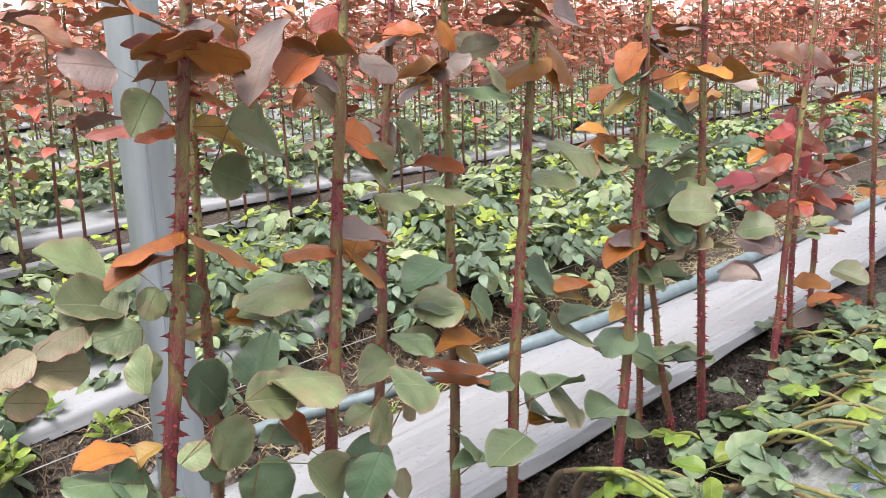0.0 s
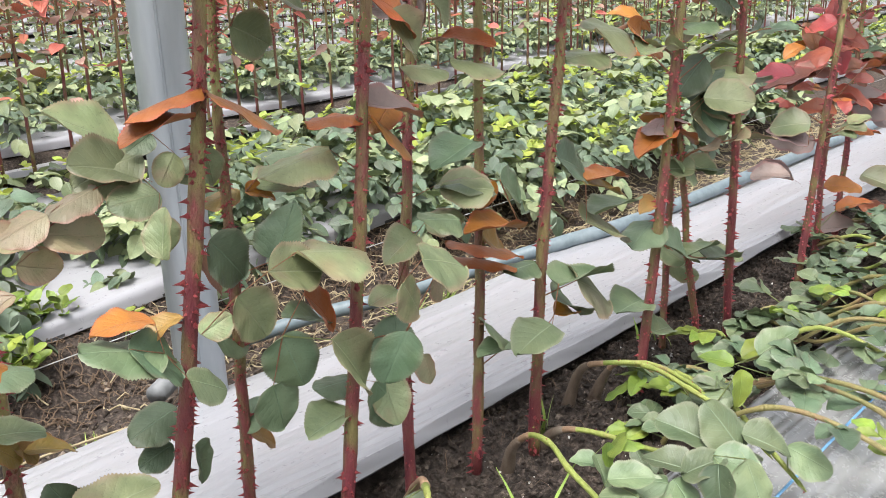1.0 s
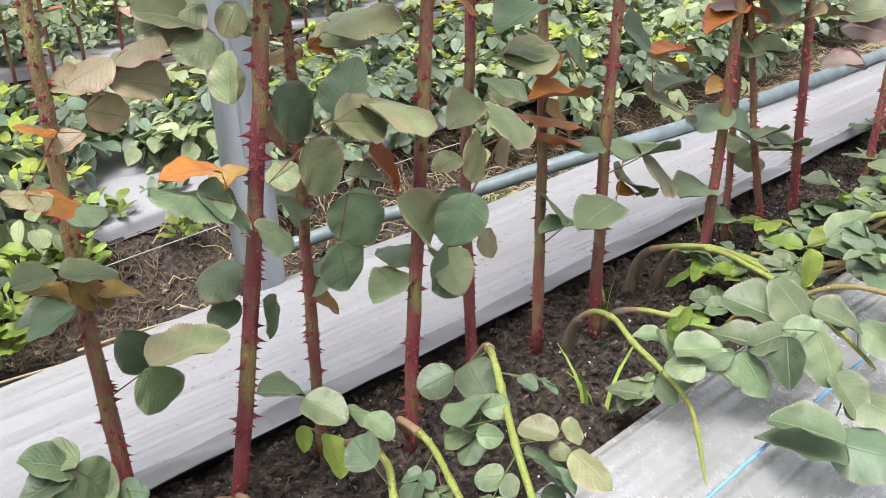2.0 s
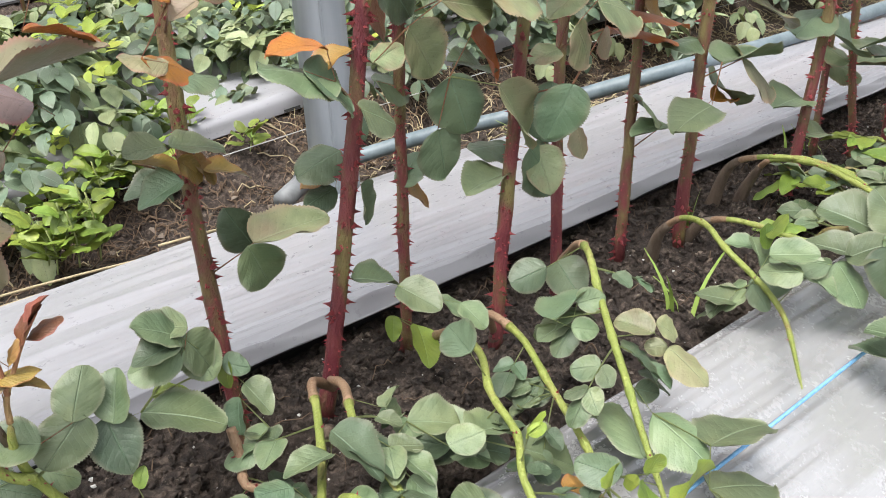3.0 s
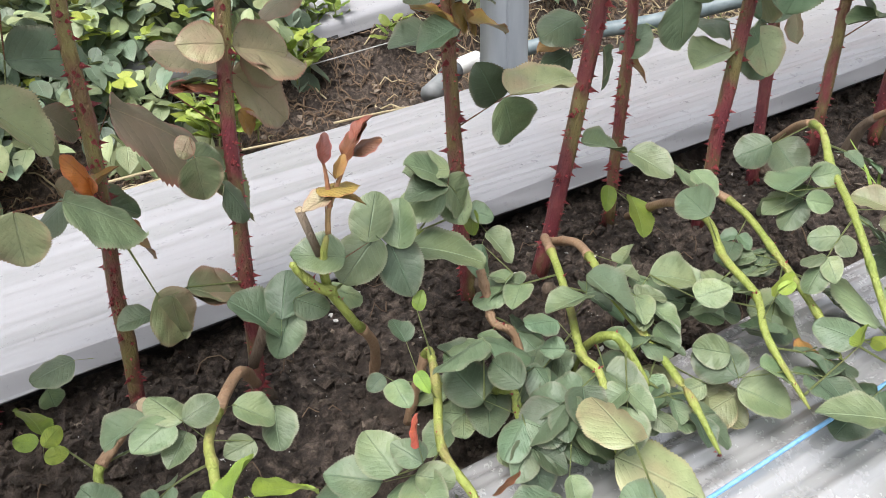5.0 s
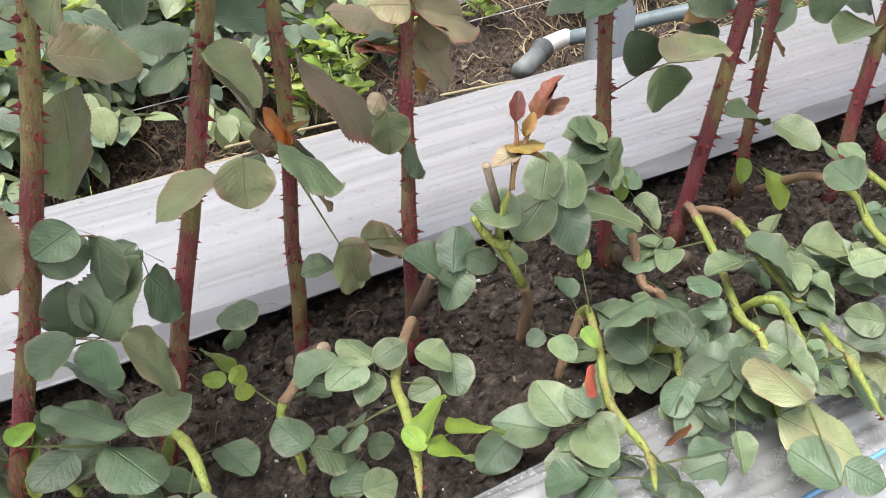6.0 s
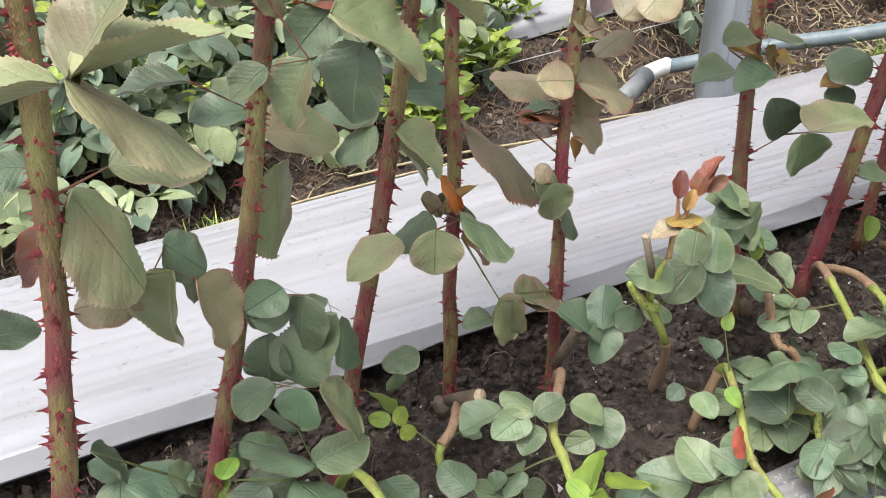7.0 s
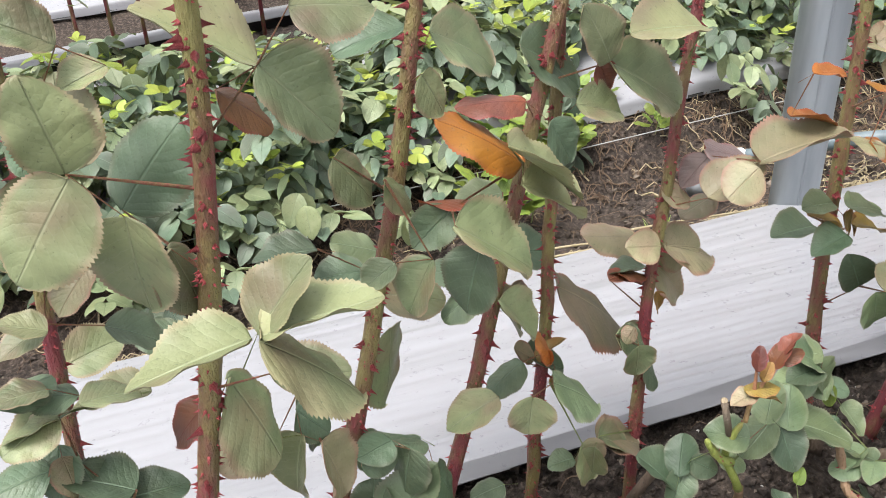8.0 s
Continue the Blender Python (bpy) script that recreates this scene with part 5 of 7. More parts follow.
leaf(p, 0.104, -0.053, 0.308, -154, 2, 6, 0.034, GREEN)
leaf(p, 0.095, -0.063, 0.288, -74, -51, -30, 0.022, BRONZE)
leaf(p, 0.100, -0.066, 0.334, -162, 8, -3, 0.025, GREEN)
leaf(p, 0.109, -0.070, 0.370, 179, 25, -13, 0.023, PALE)
leaf(p, 0.120, -0.050, 0.443, -97, -64, -14, 0.048, GREEN)
leaf(p, 0.129, -0.056, 0.473, -154, -54, -31, 0.028, DEEP)
leaf(p, 0.093, -0.051, 0.287, -107, -47, -4, 0.029, DEEP)
leaf(p, 0.089, -0.068, 0.285, -172, 4, -17, 0.032, DEEP)
leaf(p, 0.113, -0.075, 0.327, 18, -8, -4, 0.030, PALE)
leaf(p, 0.134, -0.066, 0.397, -154, -44, -13, 0.026, BRONZE)
leaf(p, 0.133, -0.059, 0.359, -5, -30, 4, 0.032, DEEP)
leaf(p, 0.121, -0.073, 0.256, 12, 2, 14, 0.031, DEEP)
leaf(p, 0.145, -0.059, 0.501, -177, 27, -42, 0.028, GREEN)
leaf(p, 0.141, -0.067, 0.447, 90, 71, -22, 0.042, GREEN)
leaf(p, 0.127, -0.076, 0.263, 160, 24, 2, 0.041, DEEP)
leaf(p, 0.073, -0.067, 0.331, 31, 9, 0, 0.029, DEEP)
leaf(p, 0.145, -0.042, 0.300, 175, 1, 2, 0.039, PALE)
leaf(p, 0.163, -0.057, 0.489, -162, -23, -24, 0.022, GREEN)
leaf(p, 0.113, -0.119, 0.258, -174, 17, -17, 0.030, GREEN)
leaf(p, 0.088, 0.067, 0.258, 12, 5, 39, 0.040, GREEN)

# bent canes over the silver film
CANES = []
CANES.append(cane(CANE, 1, (1.200, -0.002, 0.000), (1.188, -0.020, 0.045), (1.175, -0.055, 0.080), (1.158, -0.095, 0.092), (1.144, -0.127, 0.084), (1.139, -0.170, 0.065), (1.130, -0.205, 0.045), (1.037, -0.275, 0.051)))
CANES.append(cane(CANE, 1, (1.262, 0.000, 0.000), (1.258, -0.025, 0.035), (1.254, -0.060, 0.054), (1.268, -0.092, 0.052), (1.282, -0.122, 0.045), (1.290, -0.180, 0.045), (1.285, -0.240, 0.030)))
CANES.append(cane(CANE, 1, (1.373, 0.037, 0.000), (1.369, 0.016, 0.060), (1.356, -0.028, 0.090), (1.390, -0.076, 0.090), (1.375, -0.135, 0.090), (1.365, -0.171, 0.080)))
CANES.append(cane(CANE, 1, (1.405, 0.020, 0.000), (1.400, 0.000, 0.045), (1.391, -0.026, 0.076), (1.378, -0.085, 0.092), (1.356, -0.144, 0.093), (1.350, -0.200, 0.080), (1.345, -0.250, 0.050)))
CANES.append(cane(CANE, 2, (1.400, -0.100, 0.085), (1.385, -0.170, 0.082), (1.361, -0.238, 0.052), (1.340, -0.290, 0.030)))
CANES.append(cane(CANE, 2, (0.940, -0.020, 0.028), (0.912, -0.045, 0.070), (0.902, -0.095, 0.074), (0.879, -0.150, 0.067), (0.861, -0.205, 0.050), (0.850, -0.240, 0.030)))
CANES.append(cane(CANE, 2, (1.045, 0.005, 0.040), (1.005, -0.060, 0.110), (0.962, -0.112, 0.140), (0.945, -0.139, 0.122), (0.909, -0.185, 0.114), (0.892, -0.215, 0.095), (0.877, -0.244, 0.071), (0.862, -0.290, 0.020)))
CANES.append(cane(CANE, 2, (0.885, 0.020, 0.020), (0.862, -0.050, 0.075), (0.851, -0.100, 0.085), (0.826, -0.140, 0.080), (0.810, -0.185, 0.076), (0.788, -0.215, 0.066), (0.780, -0.262, 0.039)))
CANES.append(cane(CANE, 2, (0.772, 0.000, 0.035), (0.735, -0.035, 0.078), (0.717, -0.070, 0.080), (0.692, -0.115, 0.078), (0.662, -0.163, 0.077), (0.658, -0.188, 0.074), (0.640, -0.230, 0.030)))
CANES.append(cane(CANE, 2, (0.770, -0.002, 0.045), (0.751, -0.055, 0.077), (0.726, -0.103, 0.092), (0.718, -0.126, 0.086), (0.719, -0.165, 0.068), (0.701, -0.222, 0.066), (0.694, -0.260, 0.045)))
CANES.append(cane(CANE, 2, (0.527, -0.078, 0.136), (0.517, -0.078, 0.142), (0.507, -0.078, 0.156), (0.501, -0.078, 0.167)))
CANES.append(cane(CANE, 2, (0.570, -0.084, 0.004), (0.578, -0.087, 0.040), (0.586, -0.092, 0.069), (0.569, -0.128, 0.066), (0.547, -0.167, 0.059), (0.545, -0.207, 0.050), (0.526, -0.235, 0.055)))
CANES.append(cane(CANE, 2, (0.290, -0.028, 0.015), (0.296, -0.075, 0.085), (0.299, -0.120, 0.108), (0.299, -0.145, 0.098)))
CANES.append(cane(CANE, 0, (0.218, -0.028, 0.060), (0.234, -0.063, 0.070), (0.240, -0.070, 0.060)))
CANES.append(cane(CANE, 2, (0.404, -0.010, 0.050), (0.382, -0.045, 0.060), (0.365, -0.057, 0.050), (0.369, -0.069, 0.020), (0.371, -0.073, 0.000)))
CANES.append(cane(CANE, 2, (0.486, -0.015, 0.035), (0.462, -0.060, 0.088), (0.426, -0.108, 0.094), (0.417, -0.137, 0.095), (0.409, -0.165, 0.089), (0.398, -0.190, 0.082)))
CANES.append(cane(TAN, 2, (0.655, -0.057, 0.090), (0.654, -0.068, 0.070), (0.648, -0.083, 0.060), (0.660, -0.091, 0.050), (0.664, -0.103, 0.020), (0.666, -0.107, 0.000)))
CANES.append(cane(CANE, 0, (0.607, -0.159, 0.070), (0.605, -0.168, 0.060), (0.601, -0.179, 0.050)))
CANES.append(cane(CANE, 0, (0.679, -0.171, 0.090), (0.686, -0.182, 0.080), (0.691, -0.199, 0.060)))
CANES.append(cane(CANE, 2, (0.572, -0.029, 0.000), (0.566, -0.049, 0.055), (0.540, -0.072, 0.104), (0.526, -0.072, 0.135), (0.521, -0.080, 0.162), (0.522, -0.088, 0.184)))
p = CANES[0]
leaf(p, 1.125, -0.171, 0.070, -88, -44, 3, 0.028, GREEN)
leaf(p, 1.120, -0.163, 0.048, 108, 5, -3, 0.039, GREEN)
leaf(p, 1.133, -0.179, 0.099, -54, 1, 10, 0.041, GREEN)
leaf(p, 1.167, -0.192, 0.061, 108, -3, -7, 0.040, DEEP)
leaf(p, 1.136, -0.212, 0.093, 120, -9, -18, 0.035, GREEN)
leaf(p, 1.174, -0.183, 0.075, -76, -12, 4, 0.043, GREEN)
leaf(p, 1.193, -0.210, 0.079, 116, 3, -7, 0.051, GREEN)
p = CANES[1]
leaf(p, 1.238, -0.299, 0.054, -88, -10, 12, 0.047, GREEN)
leaf(p, 1.192, -0.134, 0.069, 131, 3, -8, 0.031, GREEN)
leaf(p, 1.280, -0.216, 0.082, 103, 14, -17, 0.063, GREEN)
leaf(p, 1.186, -0.130, 0.082, -106, -45, -16, 0.034, GREEN)
leaf(p, 1.229, -0.288, 0.076, -95, -42, 7, 0.047, GREEN)
leaf(p, 1.229, -0.216, 0.078, 103, 4, -7, 0.048, GREEN)
leaf(p, 1.190, -0.142, 0.099, -146, -54, 46, 0.023, BRIGHT)
leaf(p, 1.192, -0.148, 0.097, -44, 14, -1, 0.026, BRIGHT)
leaf(p, 1.214, -0.212, 0.078, -51, 32, 15, 0.044, GREEN)
leaf(p, 1.181, -0.150, 0.089, -14, 53, -14, 0.028, BRIGHT)
leaf(p, 1.207, -0.208, 0.076, -103, -44, -1, 0.046, GREEN)
leaf(p, 1.186, -0.308, 0.032, -70, -3, 23, 0.062, DEEP)
leaf(p, 1.171, -0.335, 0.032, 107, -2, 9, 0.075, DEEP)
leaf(p, 1.166, -0.331, 0.051, 94, -2, 3, 0.063, GREEN)
p = CANES[2]
leaf(p, 1.377, -0.192, 0.126, -123, -61, -13, 0.037, BRIGHT)
p = CANES[3]
leaf(p, 1.450, -0.203, 0.092, -75, -3, 22, 0.051, GREEN)
leaf(p, 1.443, -0.155, 0.096, 114, 12, -15, 0.040, BRIGHT)
leaf(p, 1.491, -0.163, 0.093, -44, 37, 5, 0.054, GREEN)
leaf(p, 1.461, -0.175, 0.103, -83, -6, 13, 0.047, GREEN)
p = CANES[4]
leaf(p, 1.291, -0.240, 0.078, 93, 46, -14, 0.060, GREEN)
leaf(p, 1.301, -0.232, 0.094, -60, -8, 12, 0.049, GREEN)
leaf(p, 1.232, -0.268, 0.111, -110, -58, -2, 0.050, GREEN)
leaf(p, 1.337, -0.266, 0.076, -70, -15, 21, 0.047, GREEN)
leaf(p, 1.241, -0.231, 0.096, -69, -15, 29, 0.046, GREEN)
leaf(p, 1.224, -0.245, 0.100, -151, -57, 37, 0.047, GREEN)
p = CANES[5]
leaf(p, 0.857, -0.143, 0.050, 23, 17, -4, 0.032, DEEP, 0.99)
leaf(p, 0.867, -0.104, 0.040, -16, 13, 28, 0.024, DEEP, 1.00)
leaf(p, 0.825, -0.217, 0.040, -16, -24, -4, 0.037, AMBER, 0.97)
p = CANES[6]
leaf(p, 0.944, -0.083, 0.120, 160, -10, -52, 0.032, SAGE, 1.04)
leaf(p, 0.986, -0.057, 0.100, -101, -22, 20, 0.045, DEEP, 1.00)
leaf(p, 0.899, -0.133, 0.110, 17, 4, -28, 0.051, SAGE, 0.95)
leaf(p, 0.918, -0.141, 0.120, -32, 15, 52, 0.022, SAGE, 1.03)
leaf(p, 0.917, -0.138, 0.100, -178, -34, 0, 0.027, SAGE, 1.00)
leaf(p, 0.901, -0.151, 0.110, -30, -15, 56, 0.021, SAGE, 1.01)
leaf(p, 0.941, -0.199, 0.110, 105, 8, -20, 0.029, PALE, 1.00)
leaf(p, 0.966, -0.183, 0.100, -30, -33, 28, 0.027, PALE, 0.97)
leaf(p, 0.948, -0.207, 0.100, 142, -20, -48, 0.016, PALE, 1.04)
leaf(p, 0.946, -0.210, 0.100, -85, -23, -4, 0.038, PALE, 1.01)
leaf(p, 0.920, -0.201, 0.070, -34, -16, 56, 0.021, DEEP, 1.04)
leaf(p, 0.845, -0.251, 0.060, 113, 7, -20, 0.031, SAGE, 1.00)
leaf(p, 0.882, -0.242, 0.050, 52, 4, 32, 0.058, SAGE, 1.04)
leaf(p, 0.916, -0.222, 0.060, -81, -18, 4, 0.050, SAGE, 0.99)
leaf(p, 0.928, -0.266, 0.050, 1, 3, -20, 0.057, SAGE, 1.04)
leaf(p, 0.833, -0.281, 0.090, 16, 15, -20, 0.021, BRIGHT, 0.99)
leaf(p, 0.828, -0.277, 0.080, 75, -7, -44, 0.015, BRIGHT, 1.04)
leaf(p, 0.909, -0.281, 0.030, -27, -16, -8, 0.055, SAGE, 1.02)
leaf(p, 0.907, -0.317, 0.030, 170, 3, 20, 0.057, SAGE, 1.04)
leaf(p, 0.857, -0.285, 0.030, -164, -17, 24, 0.033, DEEP, 1.01)
p = CANES[7]
leaf(p, 0.822, -0.035, 0.130, -66, -23, 16, 0.038, SAGE, 0.99)
leaf(p, 0.844, -0.062, 0.120, 0, -30, 20, 0.030, SAGE, 0.99)
leaf(p, 0.852, -0.077, 0.120, -78, -34, 0, 0.027, SAGE, 0.98)
leaf(p, 0.848, 0.011, 0.070, -135, -49, -16, 0.022, BRIGHT, 1.00)
leaf(p, 0.863, -0.004, 0.060, -117, -22, -28, 0.040, BRIGHT, 0.99)
leaf(p, 0.821, -0.124, 0.110, 77, 3, -36, 0.035, SAGE, 1.04)
leaf(p, 0.796, -0.143, 0.050, 141, 5, -24, 0.045, DEEP, 0.99)
leaf(p, 0.793, -0.156, 0.070, 116, 7, -8, 0.033, SAGE, 1.00)
leaf(p, 0.784, -0.166, 0.080, 5, -18, 0, 0.048, SAGE, 0.99)
leaf(p, 0.788, -0.158, 0.060, -29, -27, 12, 0.033, SAGE, 0.99)
leaf(p, 0.795, -0.211, 0.100, 36, 8, -52, 0.027, BRIGHT, 1.01)
leaf(p, 0.795, -0.211, 0.100, -24, 26, 36, 0.013, BRIGHT, 1.00)
leaf(p, 0.822, -0.172, 0.050, -31, -19, 20, 0.047, SAGE, 1.02)
leaf(p, 0.755, -0.221, 0.050, 83, 9, -28, 0.037, SAGE, 1.02)
leaf(p, 0.757, -0.220, 0.040, -55, -9, 28, 0.037, SAGE, 1.01)
leaf(p, 0.766, -0.228, 0.060, -28, -32, 4, 0.029, SAGE, 0.97)
leaf(p, 0.813, -0.266, 0.080, 35, 11, -56, 0.020, BRIGHT, 0.98)
leaf(p, 0.799, -0.312, 0.090, 37, 6, 36, 0.037, BRIGHT, 0.96)
leaf(p, 0.816, -0.316, 0.100, 21, 6, -60, 0.037, BRIGHT, 0.92)
leaf(p, 0.801, -0.303, 0.050, 138, 5, 4, 0.042, SAGE, 1.01)
leaf(p, 0.780, -0.148, 0.060, 118, -3, -32, 0.040, DEEP, 1.01)
leaf(p, 0.781, -0.152, 0.060, -64, -13, 32, 0.025, SAGE, 0.99)
leaf(p, 0.760, -0.208, 0.060, 119, -13, -52, 0.026, SAGE, 1.04)
leaf(p, 0.758, -0.218, 0.030, 174, -9, -12, 0.035, PALE, 1.01)
p = CANES[8]
leaf(p, 0.672, -0.181, 0.060, -139, -12, -8, 0.027, PALE, 1.04)
leaf(p, 0.636, -0.226, 0.050, -44, -15, 12, 0.060, PALE, 1.00)
leaf(p, 0.630, -0.246, 0.080, 79, 5, 8, 0.046, PALE, 0.99)
leaf(p, 0.624, -0.199, 0.060, -36, -25, 12, 0.036, SAGE, 1.02)
leaf(p, 0.622, -0.285, 0.050, 104, 3, -20, 0.032, SAGE, 0.99)
leaf(p, 0.637, -0.276, 0.050, -57, -14, 44, 0.023, DEEP, 1.04)
leaf(p, 0.603, -0.222, 0.050, -104, -38, -20, 0.025, SAGE, 1.01)
leaf(p, 0.605, -0.219, 0.020, 159, -11, -36, 0.029, DEEP, 1.04)
leaf(p, 0.687, -0.138, 0.100, -177, 7, 8, 0.033, SAGE, 1.04)
leaf(p, 0.652, -0.148, 0.100, 173, 9, -4, 0.023, SAGE, 1.03)
leaf(p, 0.646, -0.165, 0.090, 121, -19, -36, 0.017, SAGE, 1.01)
leaf(p, 0.694, -0.129, 0.110, -65, -20, -12, 0.043, SAGE, 1.04)
p = CANES[9]
leaf(p, 0.802, 0.001, 0.130, -18, -22, 4, 0.041, SAGE, 1.04)
leaf(p, 0.700, -0.123, 0.100, -61, -18, -20, 0.049, SAGE, 0.98)
leaf(p, 0.725, -0.152, 0.030, 167, -10, -20, 0.033, SAGE, 0.99)
leaf(p, 0.708, -0.168, 0.040, -63, -30, 12, 0.031, PALE, 1.00)
leaf(p, 0.742, -0.205, 0.040, 162, -18, -24, 0.019, SAGE, 1.01)
leaf(p, 0.755, -0.100, 0.080, -143, -73, -60, 0.016, SAGE, 0.99)
leaf(p, 0.757, -0.101, 0.080, 31, 10, -40, 0.022, SAGE, 1.04)
leaf(p, 0.757, -0.101, 0.080, -4, -49, 32, 0.020, SAGE, 1.04)
leaf(p, 0.743, -0.198, 0.030, -68, -23, 12, 0.039, PALE, 0.98)
leaf(p, 0.751, -0.135, 0.090, -27, -22, 16, 0.040, SAGE, 0.96)
leaf(p, 0.756, -0.174, 0.090, -18, 13, 32, 0.025, SAGE, 1.00)
leaf(p, 0.733, -0.178, 0.040, -157, -21, 24, 0.036, PALE, 0.99)
p = CANES[10]
leaf(p, 0.574, -0.069, 0.150, -79, -50, 21, 0.036, GREEN)
leaf(p, 0.576, -0.077, 0.148, 44, 50, -3, 0.032, GREEN)
p = CANES[11]
leaf(p, 0.513, -0.170, 0.060, 92, 17, -20, 0.033, SAGE, 1.00)
leaf(p, 0.526, -0.179, 0.070, 114, 27, -28, 0.021, SAGE, 1.00)
leaf(p, 0.522, -0.176, 0.060, -42, -14, 44, 0.023, SAGE, 1.00)
leaf(p, 0.525, -0.167, 0.050, -97, -10, 24, 0.033, SAGE, 1.04)
leaf(p, 0.511, -0.153, 0.040, 135, 9, -24, 0.035, DEEP, 0.99)
leaf(p, 0.503, -0.125, 0.020, -169, -24, -8, 0.033, DEEP, 1.00)
leaf(p, 0.574, -0.243, 0.070, 166, 9, 20, 0.024, SAGE, 0.98)
leaf(p, 0.568, -0.217, 0.020, 145, -14, -32, 0.024, DEEP, 1.00)
leaf(p, 0.521, -0.184, 0.090, 65, 10, -72, 0.022, CRIMSON, 1.00)
leaf(p, 0.551, -0.216, 0.060, 23, 11, -44, 0.020, MAROON, 1.01)
leaf(p, 0.549, -0.106, 0.070, -101, -16, 20, 0.020, SAGE, 1.04)
leaf(p, 0.555, -0.128, 0.090, -86, -25, 32, 0.014, BRIGHT, 1.04)
leaf(p, 0.576, -0.096, 0.110, 32, 47, 16, 0.013, BRIGHT, 1.04)
leaf(p, 0.559, -0.109, 0.100, 85, 11, 12, 0.020, SAGE, 1.00)
leaf(p, 0.552, -0.087, 0.060, 180, -25, -36, 0.014, DEEP, 1.04)
p = CANES[12]
leaf(p, 0.273, -0.074, 0.100, 128, 5, 28, 0.047, SAGE, 1.03)
leaf(p, 0.274, -0.072, 0.100, 10, 6, 4, 0.037, GREEN, 1.01)
leaf(p, 0.327, -0.043, 0.030, -79, -11, -8, 0.030, SAGE, 1.00)
leaf(p, 0.281, 0.005, 0.060, 115, 4, 52, 0.051, DEEP, 0.75)
p = CANES[13]
leaf(p, 0.214, -0.030, 0.055, 138, 30, 0, 0.018, GREEN)
leaf(p, 0.218, -0.034, 0.067, -107, -41, 20, 0.020, BRIGHT)
leaf(p, 0.225, -0.028, 0.074, -157, -28, -10, 0.016, BRIGHT)
leaf(p, 0.222, -0.029, 0.075, 46, 38, 13, 0.017, BRIGHT)
leaf(p, 0.262, -0.069, 0.079, -167, 3, 15, 0.027, GREEN)
leaf(p, 0.188, -0.022, 0.067, -49, -32, -27, 0.026, GREEN)
leaf(p, 0.259, -0.045, 0.058, -88, -35, -39, 0.029, DEEP)
leaf(p, 0.267, -0.012, 0.052, 150, 27, -15, 0.033, DEEP)
leaf(p, 0.162, -0.014, 0.081, 6, -2, 5, 0.040, DEEP)
leaf(p, 0.163, -0.009, 0.083, 151, 35, -4, 0.024, DEEP)
leaf(p, 0.160, -0.007, 0.082, -108, -44, -2, 0.034, DEEP)
leaf(p, 0.261, -0.070, 0.090, -60, -8, -8, 0.040, SAGE, 0.99)
leaf(p, 0.261, -0.056, 0.080, 169, -27, -16, 0.033, SAGE, 1.00)
leaf(p, 0.217, -0.077, 0.120, 54, 6, 16, 0.018, BRIGHT, 1.00)
leaf(p, 0.228, -0.045, 0.100, 28, -19, 52, 0.017, SAGE, 1.04)
leaf(p, 0.243, -0.064, 0.090, -153, -13, -20, 0.026, SAGE, 1.01)
p = CANES[14]
leaf(p, 0.363, -0.113, 0.070, 111, 12, -4, 0.027, SAGE, 1.01)
leaf(p, 0.365, -0.112, 0.070, -15, -30, 8, 0.030, SAGE, 1.00)
leaf(p, 0.345, -0.022, 0.070, 92, 7, 36, 0.030, BRIGHT, 0.96)
leaf(p, 0.343, -0.034, 0.070, 34, 6, 32, 0.017, BRIGHT, 1.00)
leaf(p, 0.341, -0.029, 0.070, 144, 7, -28, 0.016, BRIGHT, 1.01)
leaf(p, 0.341, -0.045, 0.070, -4, -8, 48, 0.014, BRIGHT, 1.03)
p = CANES[15]
leaf(p, 0.413, -0.107, 0.110, 110, 9, 4, 0.025, SAGE, 1.00)
leaf(p, 0.413, -0.107, 0.110, 0, 16, 28, 0.021, SAGE, 1.00)
leaf(p, 0.397, -0.093, 0.110, 167, -30, 4, 0.030, SAGE, 1.02)
leaf(p, 0.407, -0.103, 0.110, -161, -14, -32, 0.024, SAGE, 1.04)
leaf(p, 0.414, -0.106, 0.100, -142, -15, -8, 0.022, SAGE, 1.01)
leaf(p, 0.444, -0.100, 0.100, -32, -35, 16, 0.026, SAGE, 0.99)
leaf(p, 0.446, -0.125, 0.090, 174, -18, -40, 0.018, SAGE, 1.04)
leaf(p, 0.468, -0.104, 0.090, -108, -35, 36, 0.026, SAGE, 1.00)
leaf(p, 0.409, -0.173, 0.100, 46, 6, -36, 0.034, BRIGHT, 0.98)
leaf(p, 0.428, -0.173, 0.100, 13, -24, -16, 0.037, BRIGHT, 1.04)
leaf(p, 0.410, -0.176, 0.100, 111, 19, -28, 0.017, BRIGHT, 1.04)
leaf(p, 0.410, -0.179, 0.100, 0, -29, -8, 0.031, BRIGHT, 1.03)
leaf(p, 0.369, -0.139, 0.050, 33, 8, -4, 0.026, DEEP, 0.99)
leaf(p, 0.401, -0.112, 0.050, -13, -18, 44, 0.018, SAGE, 1.04)
leaf(p, 0.383, -0.143, 0.050, 7, -15, 40, 0.023, SAGE, 1.04)
p = CANES[16]
leaf(p, 0.629, -0.097, 0.059, 171, 3, 4, 0.031, GREEN)
leaf(p, 0.627, -0.093, 0.065, -58, -19, -14, 0.028, GREEN)
leaf(p, 0.681, -0.063, 0.080, 176, -33, 22, 0.035, GREEN)
leaf(p, 0.676, -0.030, 0.091, -146, -58, 18, 0.026, GREEN)
leaf(p, 0.621, -0.109, 0.045, 133, 15, 11, 0.035, DEEP)
leaf(p, 0.684, -0.025, 0.097, -65, -30, -3, 0.029, GREEN)
